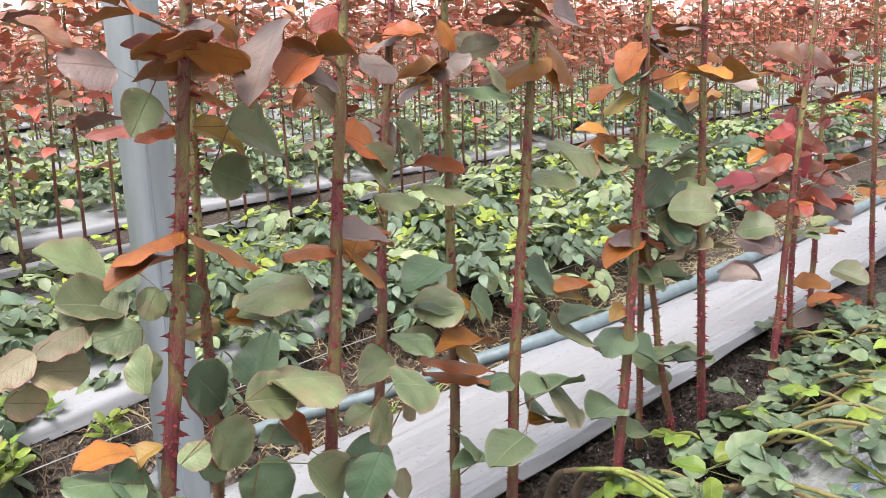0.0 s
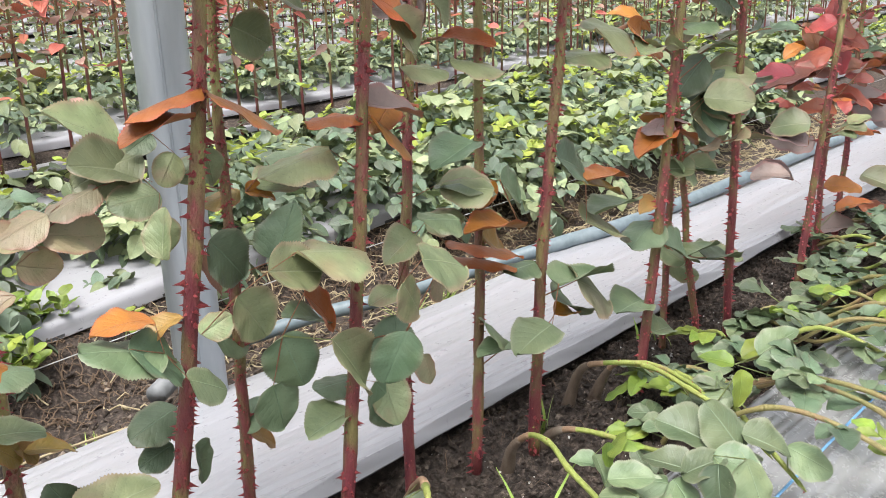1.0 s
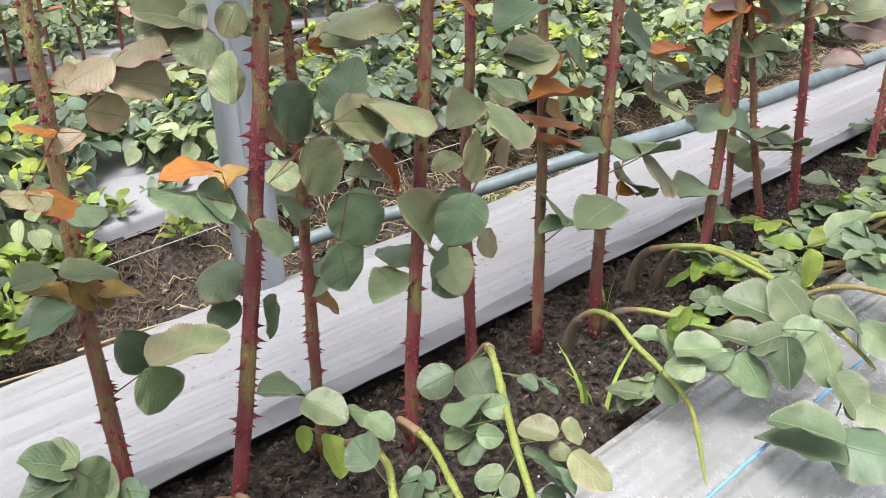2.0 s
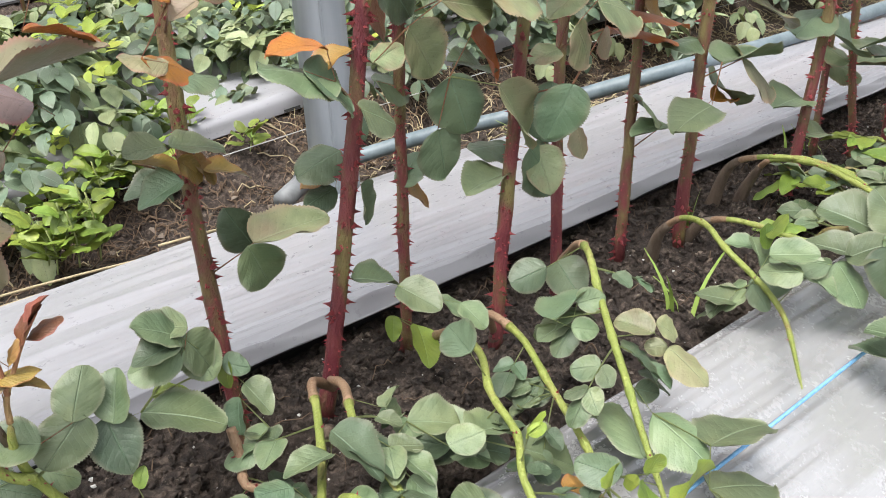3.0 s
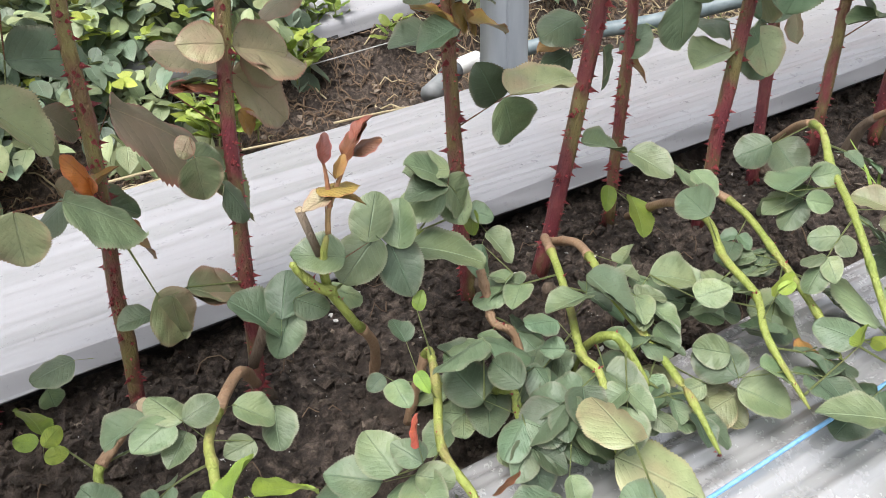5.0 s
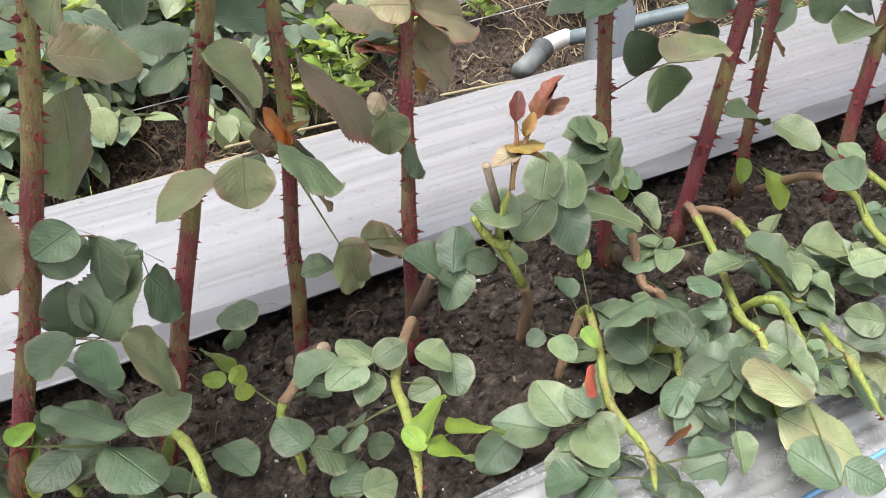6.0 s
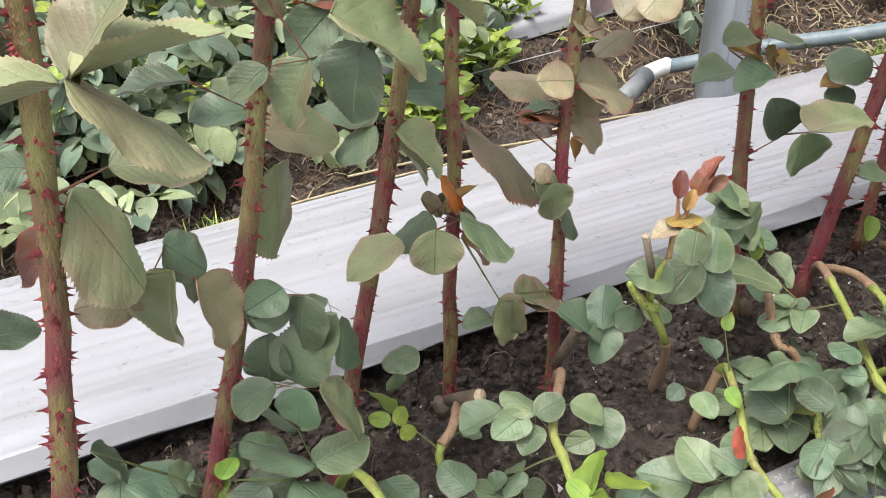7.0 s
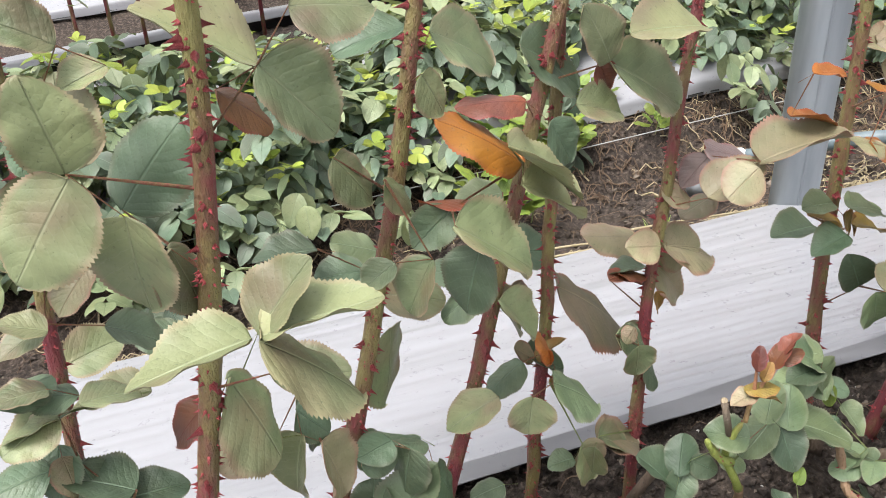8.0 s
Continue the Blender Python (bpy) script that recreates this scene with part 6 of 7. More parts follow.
leaf(p, 0.674, -0.015, 0.115, -32, -9, 38, 0.019, GREEN)
leaf(p, 0.678, -0.016, 0.115, -134, -56, 16, 0.019, BRIGHT)
leaf(p, 0.602, -0.044, 0.124, -37, -12, -6, 0.053, GREEN)
leaf(p, 0.642, -0.035, 0.151, 164, -1, -24, 0.036, GREEN)
leaf(p, 0.656, -0.009, 0.147, -73, -52, 14, 0.036, GREEN)
leaf(p, 0.628, 0.013, 0.092, -12, -9, 4, 0.026, BRIGHT)
leaf(p, 0.650, -0.027, 0.162, 152, 17, -10, 0.032, GREEN)
p = CANES[17]
leaf(p, 0.587, -0.156, 0.070, 93, 10, -36, 0.034, DEEP, 1.02)
leaf(p, 0.605, -0.136, 0.050, -127, -10, 8, 0.034, DEEP, 1.04)
leaf(p, 0.601, -0.177, 0.090, 94, 12, -32, 0.027, GREEN, 0.99)
leaf(p, 0.634, -0.149, 0.070, -92, -34, -8, 0.027, SAGE, 1.01)
leaf(p, 0.608, -0.181, 0.050, -63, -31, 16, 0.029, SAGE, 1.01)
leaf(p, 0.585, -0.173, 0.040, -56, -16, 24, 0.021, SAGE, 1.01)
leaf(p, 0.601, -0.136, 0.100, -174, 6, 28, 0.039, SAGE, 1.03)
leaf(p, 0.601, -0.136, 0.100, -27, -26, -8, 0.034, SAGE, 1.04)
leaf(p, 0.600, -0.137, 0.100, -124, -54, 8, 0.012, SAGE, 1.01)
p = CANES[18]
leaf(p, 0.686, -0.158, 0.080, -66, -17, 40, 0.019, SAGE, 1.01)
p = CANES[19]
leaf(p, 0.534, -0.085, 0.162, 157, 21, -26, 0.031, GREEN)
leaf(p, 0.531, -0.052, 0.123, -31, -12, 4, 0.025, GREEN)
leaf(p, 0.523, -0.089, 0.210, -21, -10, -2, 0.023, AMBER)
leaf(p, 0.509, -0.055, 0.124, -33, -30, 28, 0.023, DEEP)
leaf(p, 0.527, -0.090, 0.210, 179, -13, -4, 0.019, BRONZE)
leaf(p, 0.518, -0.089, 0.214, -13, 13, 3, 0.023, AMBER)
leaf(p, 0.554, -0.077, 0.161, 52, 55, 19, 0.031, GREEN)
leaf(p, 0.506, -0.052, 0.115, -134, -44, -29, 0.030, DEEP)
leaf(p, 0.529, -0.093, 0.221, 34, 49, -22, 0.014, AMBER)
leaf(p, 0.497, -0.058, 0.114, 60, 50, 0, 0.030, DEEP)
leaf(p, 0.561, -0.075, 0.163, -161, -36, -44, 0.035, GREEN)
leaf(p, 0.494, -0.061, 0.104, 136, 33, 5, 0.038, DEEP)
leaf(p, 0.537, -0.091, 0.229, 9, 64, -11, 0.022, MAROON)
leaf(p, 0.522, -0.093, 0.232, 51, 63, -39, 0.017, MAROON)
leaf(p, 0.541, -0.090, 0.231, 1, 24, -1, 0.020, MAROON)
leaf(p, 0.543, -0.090, 0.238, 0, 49, -9, 0.019, MAROON)

# the young bronze shoot on the cane's end, with its bud branch
p = CANES[19]
for pts in ([(0.522,-0.090,0.186),(0.524,-0.090,0.201),(0.532,-0.090,0.217),(0.540,-0.090,0.231),(0.551,-0.090,0.246)], [(0.525,-0.090,0.203),(0.525,-0.090,0.220),(0.524,-0.090,0.232)]):
    line = smooth_line(pts, 5)
    v, f = tube(line - np.array(p.location), np.linspace(0.0019, 0.0008, len(line)), 7)
    child("young_shoot", mesh_of("young_shoot", v, f, [STALK]), p, None, "thin bronze young shoot")


def cut_stub(p, a, b, radius):
    """A pruned stub with a pale cut face."""
    off = np.array(p.location)
    v, f = tube(np.array([a, b]) - off, radius, 10)
    s = child("pruned_stub", mesh_of("pruned_stub", v, f, [WOOD]), p, None, "pruned woody stub")
    a, b = np.array(a), np.array(b)
    d = (b - a) / np.linalg.norm(b - a)
    v, f = tube(np.array([b - d * 0.001, b + d * 0.0012]) - off, radius * 0.92, 10)
    child("cut_face", mesh_of("cut_face", v, f, [CUT]), s, None, "pale cut wood")


cut_stub(ROSES[16], (0.40, 0.0, 0.04), (0.404, -0.045, 0.080), 0.0052)
cut_stub(ROSES[15], (0.487, -0.012, 0.05), (0.497, -0.028, 0.094), 0.0042)
cut_stub(CANES[19], (0.519, -0.08, 0.167), (0.51, -0.08, 0.201), 0.0026)
cut_stub(ROSES[18], (0.214, -0.03, 0.02), (0.192, -0.078, 0.064), 0.0055)
for i, (x, y) in enumerate(((0.40, 0.02), (0.49, 0.0), (0.70, 0.01), (0.745, -0.03), (0.94, -0.02), (1.07, 0.01), (0.29, -0.02), (0.19, -0.03))):
    q = thing("rose_stump", x + 0.015, y + 0.01, -0.01, "gnarled old woody rose stump in the soil", "stump", "old rose stumps")
    pts = smooth_line([(0, 0, -0.02), (-0.006, -0.006, 0.012), (-0.012, -0.010, 0.026), (-0.017, -0.010, 0.036)], 4)
    v, f = tube(pts, np.interp(np.arange(len(pts)), [0, 5, 9, len(pts) - 1], [0.009, 0.0065, 0.007, 0.0035]) * (1 + 0.22 * np.sin(np.arange(len(pts)) * 2.3 + i)), 9)
    child("wood", mesh_of("wood", v, f, [WOOD]), q)


# small side leaves along the bent canes
for j, p in enumerate(CANES):
    r = random.Random(300 + j)
    line = LINES[p.name]
    for i in range(0 if j in (10, 19) else 5 if j in (5, 6, 7, 8, 9, 11, 17, 18) else 1):
        k = int(len(line) * (0.35 + 0.63 * r.random())) - 1
        a = r.uniform(0, 6.28)
        d = Vector((math.cos(a), math.sin(a), r.uniform(-0.5, 0.0)))
        compound_leaf(p, Vector(line[max(k, 0)]) - Vector(p.location), d, (0, 0, 1), r.uniform(0.03, 0.05), r.uniform(0.020, 0.034), r.choice((3, 5)), r.choice((SAGE, DEEP, DEEP, DEEP, SAGE)), 9000 + j * 20 + i, True)


# ---- low bushes further along the near bed ----
fill = random.Random(21)


def low_cane(x, y0, seed):
    r = random.Random(seed)
    reach = r.uniform(0.22, 0.42)
    drift = r.uniform(-0.12, 0.08)
    pts = [(x, y0, 0.04), (x + drift * 0.3, y0 - reach * 0.25, r.uniform(0.08, 0.12)), (x + drift * 0.6, y0 - reach * 0.6, r.uniform(0.06, 0.10)), (x + drift, y0 - reach, r.uniform(0.0, 0.04) - reach * 0.1)]
    p = cane(r.choice((CANE, OLIVE, OLIVE)), 0, *pts)
    loc = Vector(p.location)
    line = LINES[p.name]
    for i in range(10):
        k = 3 + int((len(line) - 4) * (i + r.random()) / 10)
        at = Vector(line[min(k, len(line) - 1)]) - loc
        a = r.uniform(0, 6.28)
        d = Vector((math.cos(a), math.sin(a), r.uniform(0.0, 0.6)))
        compound_leaf(p, at, d, (0, 0, 1), r.uniform(0.035, 0.06), r.uniform(0.026, 0.040), r.choice((3, 5, 5)), r.choice((SAGE, SAGE, DEEP, DEEP, DEEP, BRIGHT)), seed * 50 + i, True)


x = 1.36
while x < 2.5:
    low_cane(x, fill.uniform(-0.16, -0.10) + (0.0 if x < 2.0 else 0.05), int(x * 1000))
    x += fill.uniform(0.045, 0.085)


# ---- small things on the ground ----
for i, (x0, x1, y0, y1) in enumerate(((0.30, 0.95, 0.575, 0.565), (0.52, 1.05, 0.60, 0.572), (0.85, 1.30, 0.585, 0.60), (-0.05, 0.42, 0.57, 0.60))):
    q = thing("straw_stalk", x0, y0, -0.085, "long dry straw stalk lying along the film's rear edge", "straw", "long straw stalks")
    v, f = tube([((x1 - x0) * s, (y1 - y0) * s, 0.012 * math.sin(3 * s + i) - 0.01 * s) for s in np.linspace(0, 1, 8)], 0.0021, 6)
    child("stalk", mesh_of("stalk", v, f, [STRAW]), q)

def height(x, y):
    return float(bed_height(np.array([y]), x)[0]) + clods(x, y)


def crumb_pile(count, x0, x1, y0, y1, size, m, name, label, seed, category):
    r = np.random.default_rng(seed)
    base = [(1, 0, 0), (-1, 0, 0), (0, 1, 0), (0, -1, 0), (0, 0, 1), (0, 0, -1)]
    faces = [(0, 2, 4), (2, 1, 4), (1, 3, 4), (3, 0, 4), (2, 0, 5), (1, 2, 5), (3, 1, 5), (0, 3, 5)]
    pile = Pile()
    for _ in range(count):
        x, y = r.uniform(x0, x1), r.uniform(y0, y1)
        s = size * (0.35 + r.uniform() ** 3 * 1.3)
        v = np.array(base) * r.uniform(0.6, 1.2, (6, 1)) * s * (1, 1, 0.7)
        pile.add(turned(v, (x, y, height(x, y) + s * 0.3), r.uniform(0, 6), r.uniform(-1, 1), r.uniform(-1, 1)), faces)
    me = pile.mesh(name, [m])
    me.polygons.foreach_set("use_smooth", np.zeros(len(me.polygons), dtype=bool))
    tagged(new(name, me), label, category, kind="stuff")


def turned(v, at, yaw, pitch, roll):
    e = np.array(Euler((roll, pitch, yaw)).to_matrix())
    return v @ e.T + np.asarray(at)


crumb_pile(24000, 0.0, 2.4, -0.17, 0.10, 0.0050, SOIL, "soil_crumbs", "loose dark soil crumbs between the films", 1, "soil crumbs")
crumb_pile(5000, -0.3, 3.2, 0.56, 1.34, 0.009, SOIL, "soil_clods", "loose soil clods in the path", 2, "soil clods")
# paler copies among the crumbs and clods imitate the highlights on them
crumb_pile(3000, 0.0, 2.4, -0.17, 0.10, 0.0030, LIT_SOIL, "lit_crumbs", "paler soil crumbs standing in for light caught on the dark soil", 4, "soil crumbs")
crumb_pile(3000, -0.3, 3.2, 0.56, 1.34, 0.0075, LIT_SOIL, "lit_clods", "paler clods standing in for light caught on the path's clods", 8, "soil clods")
crumb_pile(800, 0.0, 2.0, -0.15, 0.09, 0.0022, PERLITE, "perlite_grains", "white perlite grains scattered on the soil", 3, "perlite")


def strands(count, x0, x1, y0, y1, length, m, name, label, seed, hang=0.0, radius=0.0011, category="roots"):
    r = np.random.default_rng(seed)
    pile = Pile()
    for _ in range(count):
        x, y = r.uniform(x0, x1), r.uniform(y0, y1)
        a = r.uniform(0, 6.28)
        n = 6
        L = length * r.uniform(0.4, 1.3)
        pts = []
        for i in range(n):
            pts.append((x, y, height(x, y) + 0.004 + (0.012 * r.uniform() if 0 < i < n - 1 else 0)))
            a += r.normal(0, 0.5)
            x, y = x + np.cos(a) * L / n, y + np.sin(a) * L / n * (1 - hang) - hang * L / n * 0.8
        v, f = tube(pts, radius * r.uniform(0.5, 1.6), 4, False)
        pile.add(v, f)
    tagged(new(name, pile.mesh(name, [m])), label, category, kind="stuff")


strands(2600, -0.2, 3.2, 1.10, 1.38, 0.06, ROOT, "dry_roots", "brown dry roots sticking out of the bed's side", 5, 0.6, 0.0012)
strands(130, -0.2, 3.0, 1.05, 1.38, 0.11, STRAW, "dry_stalks", "broken pale dry stalks against the bed's side", 15, 0.5, 0.0016, "stalks")
strands(2600, 1.4, 6.0, 0.57, 1.35, 0.09, STRAW, "path_hay", "dry yellow hay strewn over the path", 17, 0.0, 0.0013, "hay")
strands(900, 0.0, 2.6, 0.555, 0.80, 0.08, STRAW, "hay", "dry yellow hay along the film's rear edge", 16, 0.0, 0.0010, "hay")
strands(600, -0.2, 3.2, 0.57, 1.2, 0.09, ROOT, "straw", "dry straw and stalks lying in the path", 6, 0.0, 0.0009, "straw")
strands(160, 0.1, 2.2, -0.15, 0.09, 0.04, ROOT, "twig_litter", "thin dry twigs on the soil", 7, 0.0, 0.0005, "twigs")


def grass_tuft(x, y, count, length, seed, label):
    r = np.random.default_rng(seed)
    z = height(x, y)
    p = thing("grass_tuft", x, y, z, label, "grass", "grass tufts")
    for _ in range(count):
        a, lean, L = r.uniform(0, 6.28), r.uniform(0.15, 0.8), length * r.uniform(0.5, 1.2)
        b = r.normal(0, 0.012, 2)
        s = np.linspace(0, 1, 5)
        line = np.stack([b[0] + np.cos(a) * lean * L * s ** 1.6, b[1] + np.sin(a) * lean * L * s ** 1.6, L * s * (1 - 0.35 * lean * s)], 1)
        w = 0.0026 * (1 - s) ** 0.7 + 0.0002
        side = np.array([-np.sin(a), np.cos(a), 0])
        v = np.vstack([line + side * w[:, None], line - side * w[:, None], line + np.array([0.0004, 0, 0.0006])])
        f = [(i, i + 1, 11 + i, 10 + i) for i in range(4)] + [(10 + i, 11 + i, 6 + i, 5 + i) for i in range(4)]
        child("grass_blade", mesh_of("grass_blade", v, f, [GRASS]), p)


grass_tuft(0.37, 0.80, 30, 0.07, 1, "small tuft of yellow-green grass in the path")
grass_tuft(0.34, 0.87, 24, 0.06, 2, "small tuft of yellow-green grass in the path")
grass_tuft(1.02, 0.72, 16, 0.05, 3, "thin tuft of grass beside the film")
grass_tuft(1.75, 0.75, 26, 0.08, 4, "small tuft of yellow-green grass in the path")
grass_tuft(1.95, 0.82, 24, 0.08, 5, "small tuft of yellow-green grass in the path")
grass_tuft(1.12, -0.105, 4, 0.085, 6, "single broad grass blades in the dark soil")
grass_tuft(1.30, 0.02, 5, 0.05, 7, "thin weed blades in the dark soil")
grass_tuft(1.62, 0.05, 6, 0.05, 8, "thin weed blades in the dark soil")


def weed(x, y, z, count, size, height_, seed, label):
    """A small leafy weed: a short stem with fresh leaves."""
    r = random.Random(seed)
    p = thing("weed", x, y, z, label, "weed", "weeds")
    line = smooth_line([(x, y, z), (x + 0.005, y - 0.004, z + height_ * 0.5), (x, y, z + height_)], 6)
    LINES[p.name] = line
    v, f = tube(line - np.array((x, y, z)), 0.0018, 6)
    child("stem", mesh_of("stem", v, f, [STALK_GREEN]), p)
    for i in range(count):
        a = i * 2.4
        h = height_ * (0.25 + 0.75 * i / count)
        leaf(p, x + 0.012 * math.cos(a), y + 0.012 * math.sin(a), z + h, math.degrees(a), r.uniform(5, 50), r.uniform(-25, 25), size * r.uniform(0.7, 1.1), BRIGHT)


weed(1.33, 1.24, -0.24, 9, 0.045, 0.06, 1, "fresh light green weed rosette in the path")
for i in range(7):
    weed(0.80 + 0.04 * (i % 3), 1.00 + 0.05 * (i // 3), -0.27, 10, 0.045, 0.09 + 0.025 * (i % 3), 10 + i, "bright green leafy weed in the path")
for i in range(6):
    weed(0.86 + 0.05 * i, 1.20 + 0.04 * (i % 2), -0.26, 10, 0.048, 0.11, 30 + i, "bright green leafy weed against the next bed")
for i in range(5):
    weed(1.10 + 0.035 * i, 1.36 + 0.03 * (i % 2), -0.22, 9, 0.042, 0.09, 50 + i, "bright green leafy weed against the next bed")

# ---- far beds ----
def simple_leaf(r, size):
    """A folded, pointed leaf of fourteen faces: vertices, faces, UVs."""
    w = r.uniform(0.29, 0.38)
    d = r.uniform(0.05, 0.40)
    x = np.array([0, 0.08, 0.26, 0.48, 0.70, 0.88, 1.0])
    wide = np.array([0.0, 0.52, 0.93, 1.0, 0.78, 0.40, 0.0]) * w
    z = -d * x ** 2
    v, uv = [], []
    for i in range(7):
        for c in (-1, 0, 1):
            v.append((x[i], c * wide[i], z[i] + 0.22 * abs(c) * wide[i] + 0.02 * np.sin(9 * x[i]) * abs(c)))
            uv.append((x[i], 0.5 + 0.5 * c))
    f = [(i * 3 + j, i * 3 + 3 + j, i * 3 + 4 + j, i * 3 + 1 + j) for i in range(6) for j in (0, 1)]
    return np.array(v) * size, f, np.array(uv)


def far_shoot(seed, height, leaves=64, grow=1.0):
    """Stem, red upper leaves and green lower leaves of one far shoot."""
    r = np.random.default_rng(seed)
    bend = r.normal(0, 0.04, 2)
    zs = np.linspace(0, height, 7)
    line = np.stack([bend[0] * zs ** 2, bend[1] * zs ** 2, zs], 1)
    stem = tube(line, np.linspace(0.0065, 0.003, 7), 5)
    red, purple, green = Pile(), Pile(), Pile()
    for i in range(leaves):
        h = 0.18 + (height - 0.14) * r.uniform() ** 0.6
        at = np.array([np.interp(h, zs, line[:, 0]), np.interp(h, zs, line[:, 1]), min(h, height)])
        yaw = r.uniform(0, 6.28)
        reach = r.uniform(0.0, 0.085)
        at = at + (np.cos(yaw) * reach, np.sin(yaw) * reach, r.uniform(-0.02, 0.03))
        v, f, uv = simple_leaf(r, r.uniform(0.04, 0.07) * grow)
        v = turned(v, at, yaw + r.normal(0, 0.5), r.uniform(-0.5, 0.5), r.normal(0, 0.4))
        (green if h < 0.38 + r.normal(0, 0.1) else purple if r.uniform() < 0.35 else red).add(v, f, uv)
    return line, stem, red, purple, green


def far_bush(seed, count=85, reach=0.30):
    """A low heap of bent shoots: drooping leaves of five leaflets, and a few fresh upright tips."""
    r = np.random.default_rng(seed)
    green, dark, bright = Pile(), Pile(), Pile()
    for i in range(count):
        yaw = r.uniform(0, 6.28)
        rr = reach * r.uniform() ** 0.6
        cx, cy = np.cos(yaw) * rr * 0.7, np.sin(yaw) * rr
        h = 0.02 + 0.19 * (1 - (rr / reach) ** 2) * r.uniform(0.2, 1.0) + r.uniform(0, 0.05)
        fresh = r.uniform() < 0.12
        pile = bright if fresh else dark if r.uniform() < 0.5 else green
        way = yaw + r.normal(0, 0.6)
        size = r.uniform(0.028, 0.050) if fresh else r.uniform(0.040, 0.072)
        lean = r.uniform(-0.9, -0.2) if fresh else r.uniform(-0.1, 1.1)
        for q in range(5):
            along = (0.9, 0.9, 0.35, 0.35, 1.25)[q] * size
            turn = (-1.0, 1.0, -1.1, 1.1, 0.0)[q]
            v, f, uv = simple_leaf(r, size * (0.8 if q in (2, 3) else 1))
            at = (cx + np.cos(way) * along, cy + np.sin(way) * along, h + (0.05 if fresh else 0) - np.sin(lean) * along * 0.8)
            v = turned(v, at, way + turn + r.normal(0, 0.2), lean * 0.8 + r.normal(0, 0.2), r.normal(0, 0.35))
            pile.add(v, f, uv)
    return green, dark, bright


SHOOTS = []
for i in range(7):
    line, stem, red, purple, green = far_shoot(300 + i, 0.80 + 0.06 * i, 80)
    SHOOTS.append((mesh_of("stem", *stem, [STEM]), red.mesh("upper_leaves", [HAZED_RED]), purple.mesh("purple_leaves", [HAZED_PURPLE]), green.mesh("lower_leaves", [FAR_GREEN])))
BUSHES = []
for i in range(5):
    green, dark, bright = far_bush(500 + i, 48)
    BUSHES.append((green.mesh("leaves", [FAR_GREEN]), dark.mesh("old_leaves", [FAR_DARK]), bright.mesh("young_leaves", [FAR_BRIGHT])))
far_rand = random.Random(5)


def far_rose(x, y, z, i, group):
    swing, sink = bed_lay(x)
    p = thing("rose_plant", x, y + swing, z + sink, "upright rose shoot with red young leaves at its top", "rose", group)
    p.rotation_euler = (0, 0, far_rand.uniform(0, 6.28))
    for name, me in zip(("stem", "upper_leaves", "purple_leaves", "lower_leaves"), SHOOTS[i % 7]):
        child(name, me, p, None, "", "" if name == "stem" else "stuff")


def far_shrub(x, y, z, i, group):
    swing, sink = bed_lay(x)
    p = thing("rose_bush", x, y + swing, z + sink, "low heap of bent rose shoots with green leaves", "rose bush", group)
    p.rotation_euler = (0, 0, far_rand.uniform(-0.5, 0.5))
    s = far_rand.uniform(0.8, 1.1)
    p.scale = (s, s, s * far_rand.uniform(0.8, 1.1))
    for name, me in zip(("leaves", "old_leaves", "young_leaves"), BUSHES[i % 5]):
        child(name, me, p, None, "", "stuff")


def far_films(k, x0, x1):
    y, d = PITCH * k, DROP
    dx = 0.06 if k == 1 else 0.25
    front = film("mulch_film", x0, x1, dx, [(y - 0.77, -0.205), (y - 0.765, -0.17 - 0.0), (y - 0.72, -0.145 + d * 0.2), (y - 0.45, -0.075 + d), (y - 0.15, 0.012 + d)], FILM, "white plastic mulch film on the shoulder of the next bed", 0.008, 10 + k, 16, lay=bed_lay)
    back = film("mulch_film", x0, x1, dx, [(y + 0.085, 0.03 + d), (y + 0.09, 0.05 + d), (y + 0.30, 0.01 + d), (y + 0.54, -0.07 + d)], FILM, "white plastic mulch film along the rear of a bed", 0.006, 20 + k, 10, lay=bed_lay)
    skirt(x0, x1, y + 0.10, 0.03 + d, -0.01 + d, 30 + k, back, bed_lay)


for k in range(1, 9):
    far_films(k, -0.5 if k > 1 else -1.4, 13 + 4 * k)

for k, x0, x1 in ((1, -0.4, 8.0), (2, 0.6, 10.0)):
    x = x0
    n = 0
    while x < x1:
        far_rose(x, PITCH * k + far_rand.uniform(-0.05, 0.05), DROP, far_rand.randrange(7), "rose plants of the next bed" if k == 1 else "rose plants of a far bed")
        x += far_rand.uniform(0.07, 0.15)
    x = x0
    while x < x1:
        near_edge = 0.62 if not 1.0 < x < 1.45 else 0.36
        far_shrub(x, PITCH * k - far_rand.uniform(0.15 if x > 0.6 else 0.42, near_edge), DROP - 0.05, far_rand.randrange(5), "rose bushes of the next bed" if k == 1 else "rose bushes of a far bed")
        x += far_rand.uniform(0.08, 0.17)


for i in range(16):
    far_shrub(0.05 + 0.06 * i, PITCH - (0.74 if i < 6 else 0.62) + far_rand.uniform(-0.04, 0.10), -0.22, i, "rose bushes of the next bed")


x = 1.5
while x < 5.0:
    if far_rand.random() < 0.75:
        far_shrub(x, PITCH - far_rand.uniform(0.55, 0.86), -0.20, far_rand.randrange(5), "rose bushes of the next bed")
    x += far_rand.uniform(0.07, 0.13)


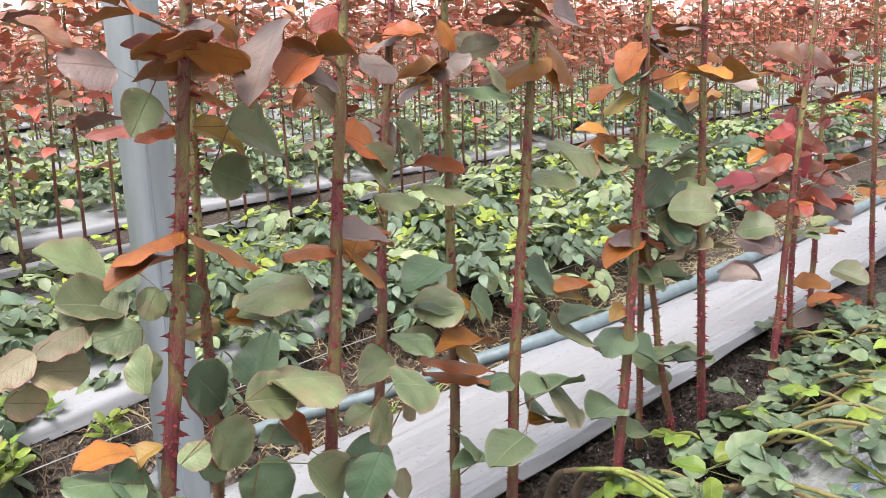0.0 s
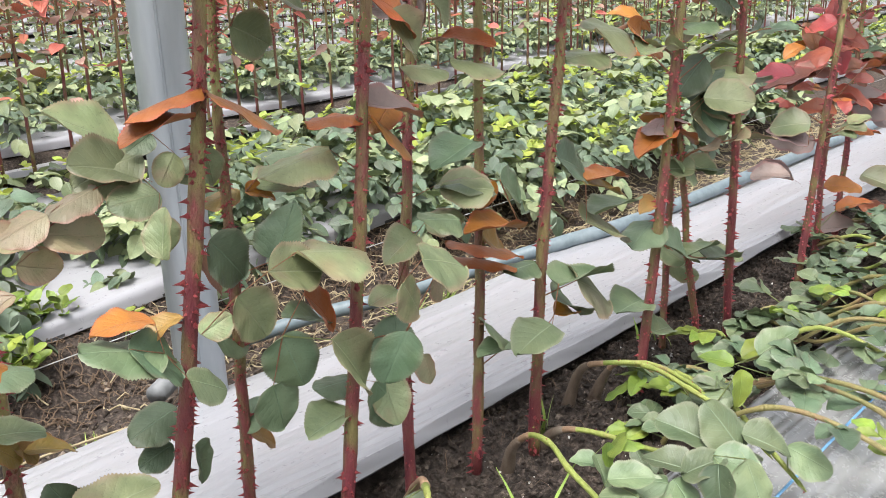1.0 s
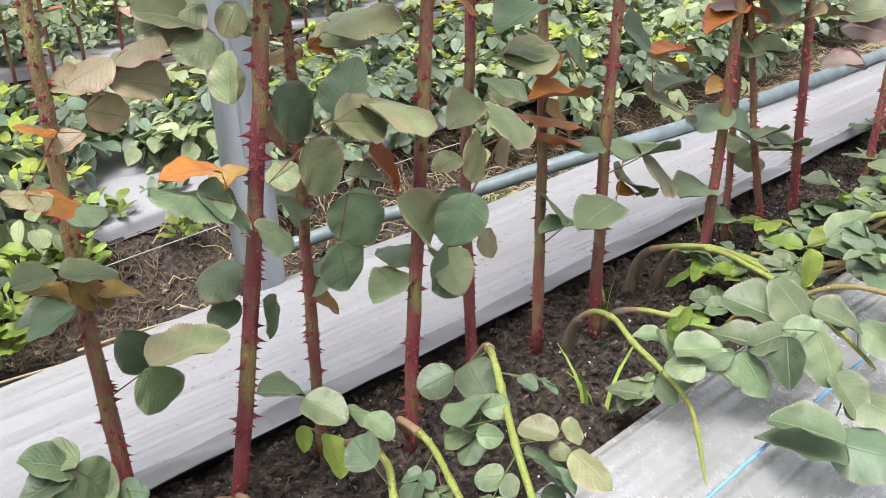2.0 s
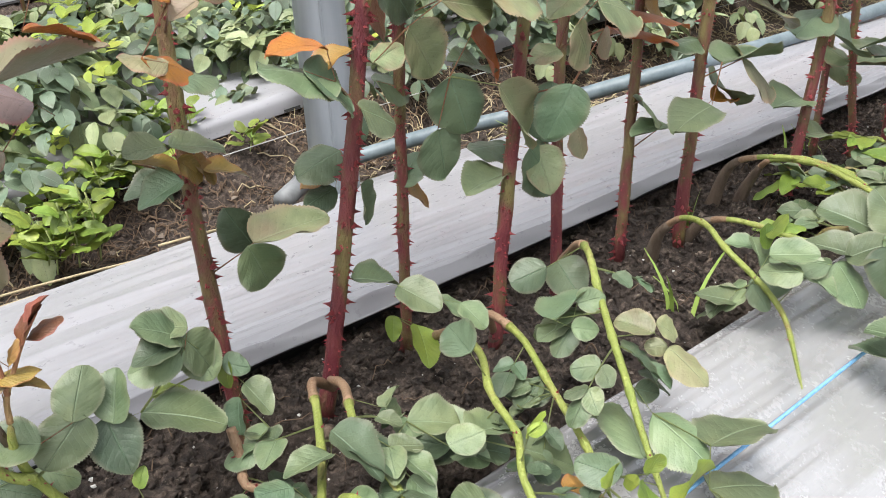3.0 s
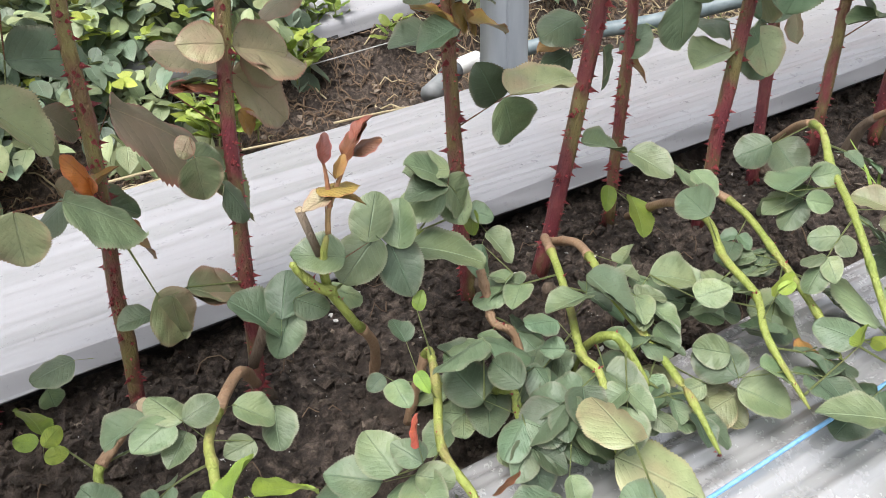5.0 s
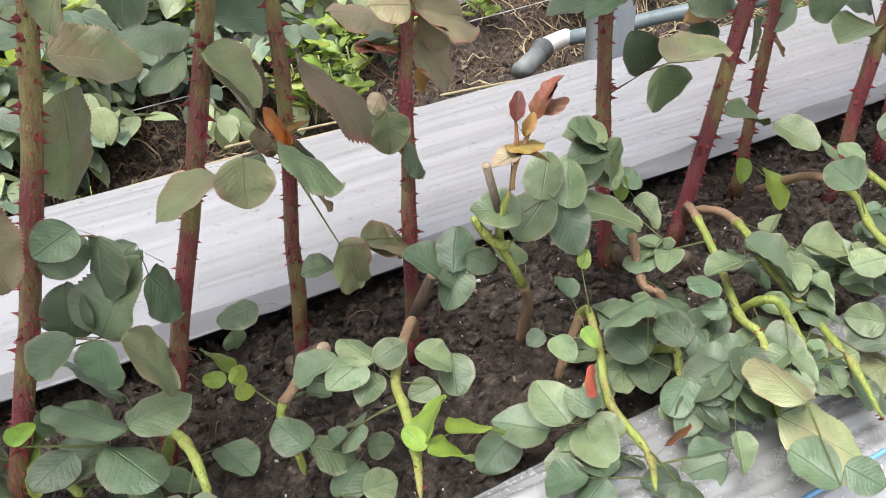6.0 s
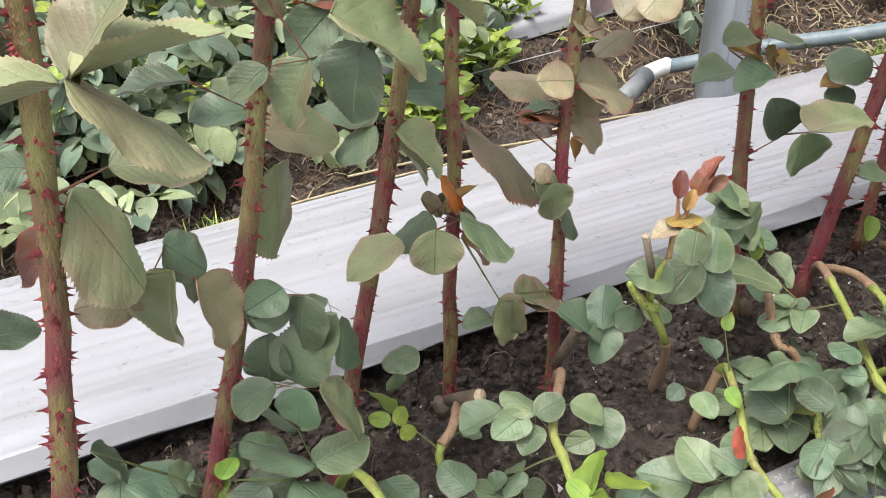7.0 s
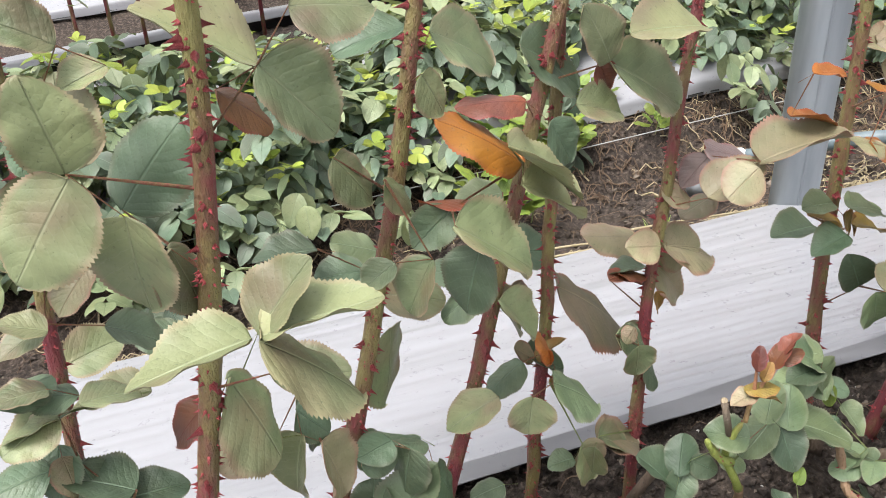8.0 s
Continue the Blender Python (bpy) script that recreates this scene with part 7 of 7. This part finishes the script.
def far_row(k, x0, x1, dense=True):
    """One far row of roses, too dense to count."""
    r = np.random.default_rng(900 + k)
    stems, red, purple, green, dark, bright = [Pile() for _ in range(6)]
    kinds = [far_shoot(700 + k * 10 + i, 0.98 + 0.07 * i, 60 if dense else 30, 1.15 if dense else 1.6) for i in range(5)]
    x = x0
    row = thing("rose_row", x0, PITCH * k, DROP, "dense far row of roses with red tops", "roses", kind="stuff")
    while x < x1:
        line, (sv, sf), rd, pu, gr = kinds[r.integers(5)]
        at = np.array([x - x0, r.uniform(-0.06, 0.06), 0])
        ca = r.uniform(0, 6.28)
        rot = np.array([[np.cos(ca), -np.sin(ca), 0], [np.sin(ca), np.cos(ca), 0], [0, 0, 1]])
        stems.add(sv @ rot.T + at, sf)
        for src, dst in ((rd, red), (pu, purple), (gr, green)):
            if src.v:
                dst.add(np.vstack(src.v) @ rot.T + at, src.f, np.vstack(src.uv))
        x += r.uniform(0.08, 0.14) if dense else r.uniform(0.10, 0.18)
    x = x0
    while x < x1:
        gr, dk, br = far_bush(int(r.integers(1e6)), 26 if dense else 14, 0.34)
        at = np.array([x - x0, -r.uniform(0.2, 0.5), -0.05])
        if gr.v:
            green.add(np.vstack(gr.v) + at, gr.f, np.vstack(gr.uv))
        if dk.v:
            dark.add(np.vstack(dk.v) + at, dk.f, np.vstack(dk.uv))
        if br.v:
            bright.add(np.vstack(br.v) + at, br.f, np.vstack(br.uv))
        x += r.uniform(0.2, 0.34)
    for name, pile, m in (("stems", stems, STEM), ("upper_leaves", red, HAZED_RED), ("purple_leaves", purple, HAZED_PURPLE), ("lower_leaves", green, FAR_GREEN), ("old_leaves", dark, FAR_DARK), ("young_leaves", bright, FAR_BRIGHT)):
        if pile.v:
            child(name, pile.mesh(name, [m]), row, None, "", "stuff")


far_row(1, 8.0, 13.0, False)
far_row(2, 10.0, 18.0, False)
far_row(3, 2.2, 12.0)
far_row(3, 12.0, 26.0, False)
for k in range(4, 9):
    far_row(k, 0.36 * PITCH * k, 14.0 + 3.0 * k, False)


# ---- assumed pale walls, added as a backdrop in place of the far haze ----
WALL = plain("backdrop_film", [(0.3, (0.62, 0.63, 0.63)), (0.7, (0.74, 0.75, 0.75))], 0.5, 2.0)


def backdrop_wall(name, a, b, h):
    a, b = np.array(a, float), np.array(b, float)
    n = 24
    side = np.cross((b - a) / np.linalg.norm(b - a), (0, 0, 1))
    v = []
    for i in range(n + 1):
        p = a + (b - a) * i / n + side * 0.08 * (i % 2)
        v += [p, p + (0, 0, h), p + side * 0.05, p + side * 0.05 + (0, 0, h)]
    f = []
    for i in range(n):
        q = 4 * i
        f += [(q, q + 4, q + 5, q + 1), (q + 2, q + 3, q + 7, q + 6), (q + 1, q + 5, q + 7, q + 3)]
    tagged(new(name, mesh_of(name, v, f, [WALL])), "assumed pale film wall, added as a backdrop for the far haze", "wall", kind="structure")


backdrop_wall("backdrop_north", (-30, 26, -0.4), (52, 26, -0.4), 3.4)
backdrop_wall("backdrop_east", (50, 26, -0.4), (50, -24, -0.4), 3.4)
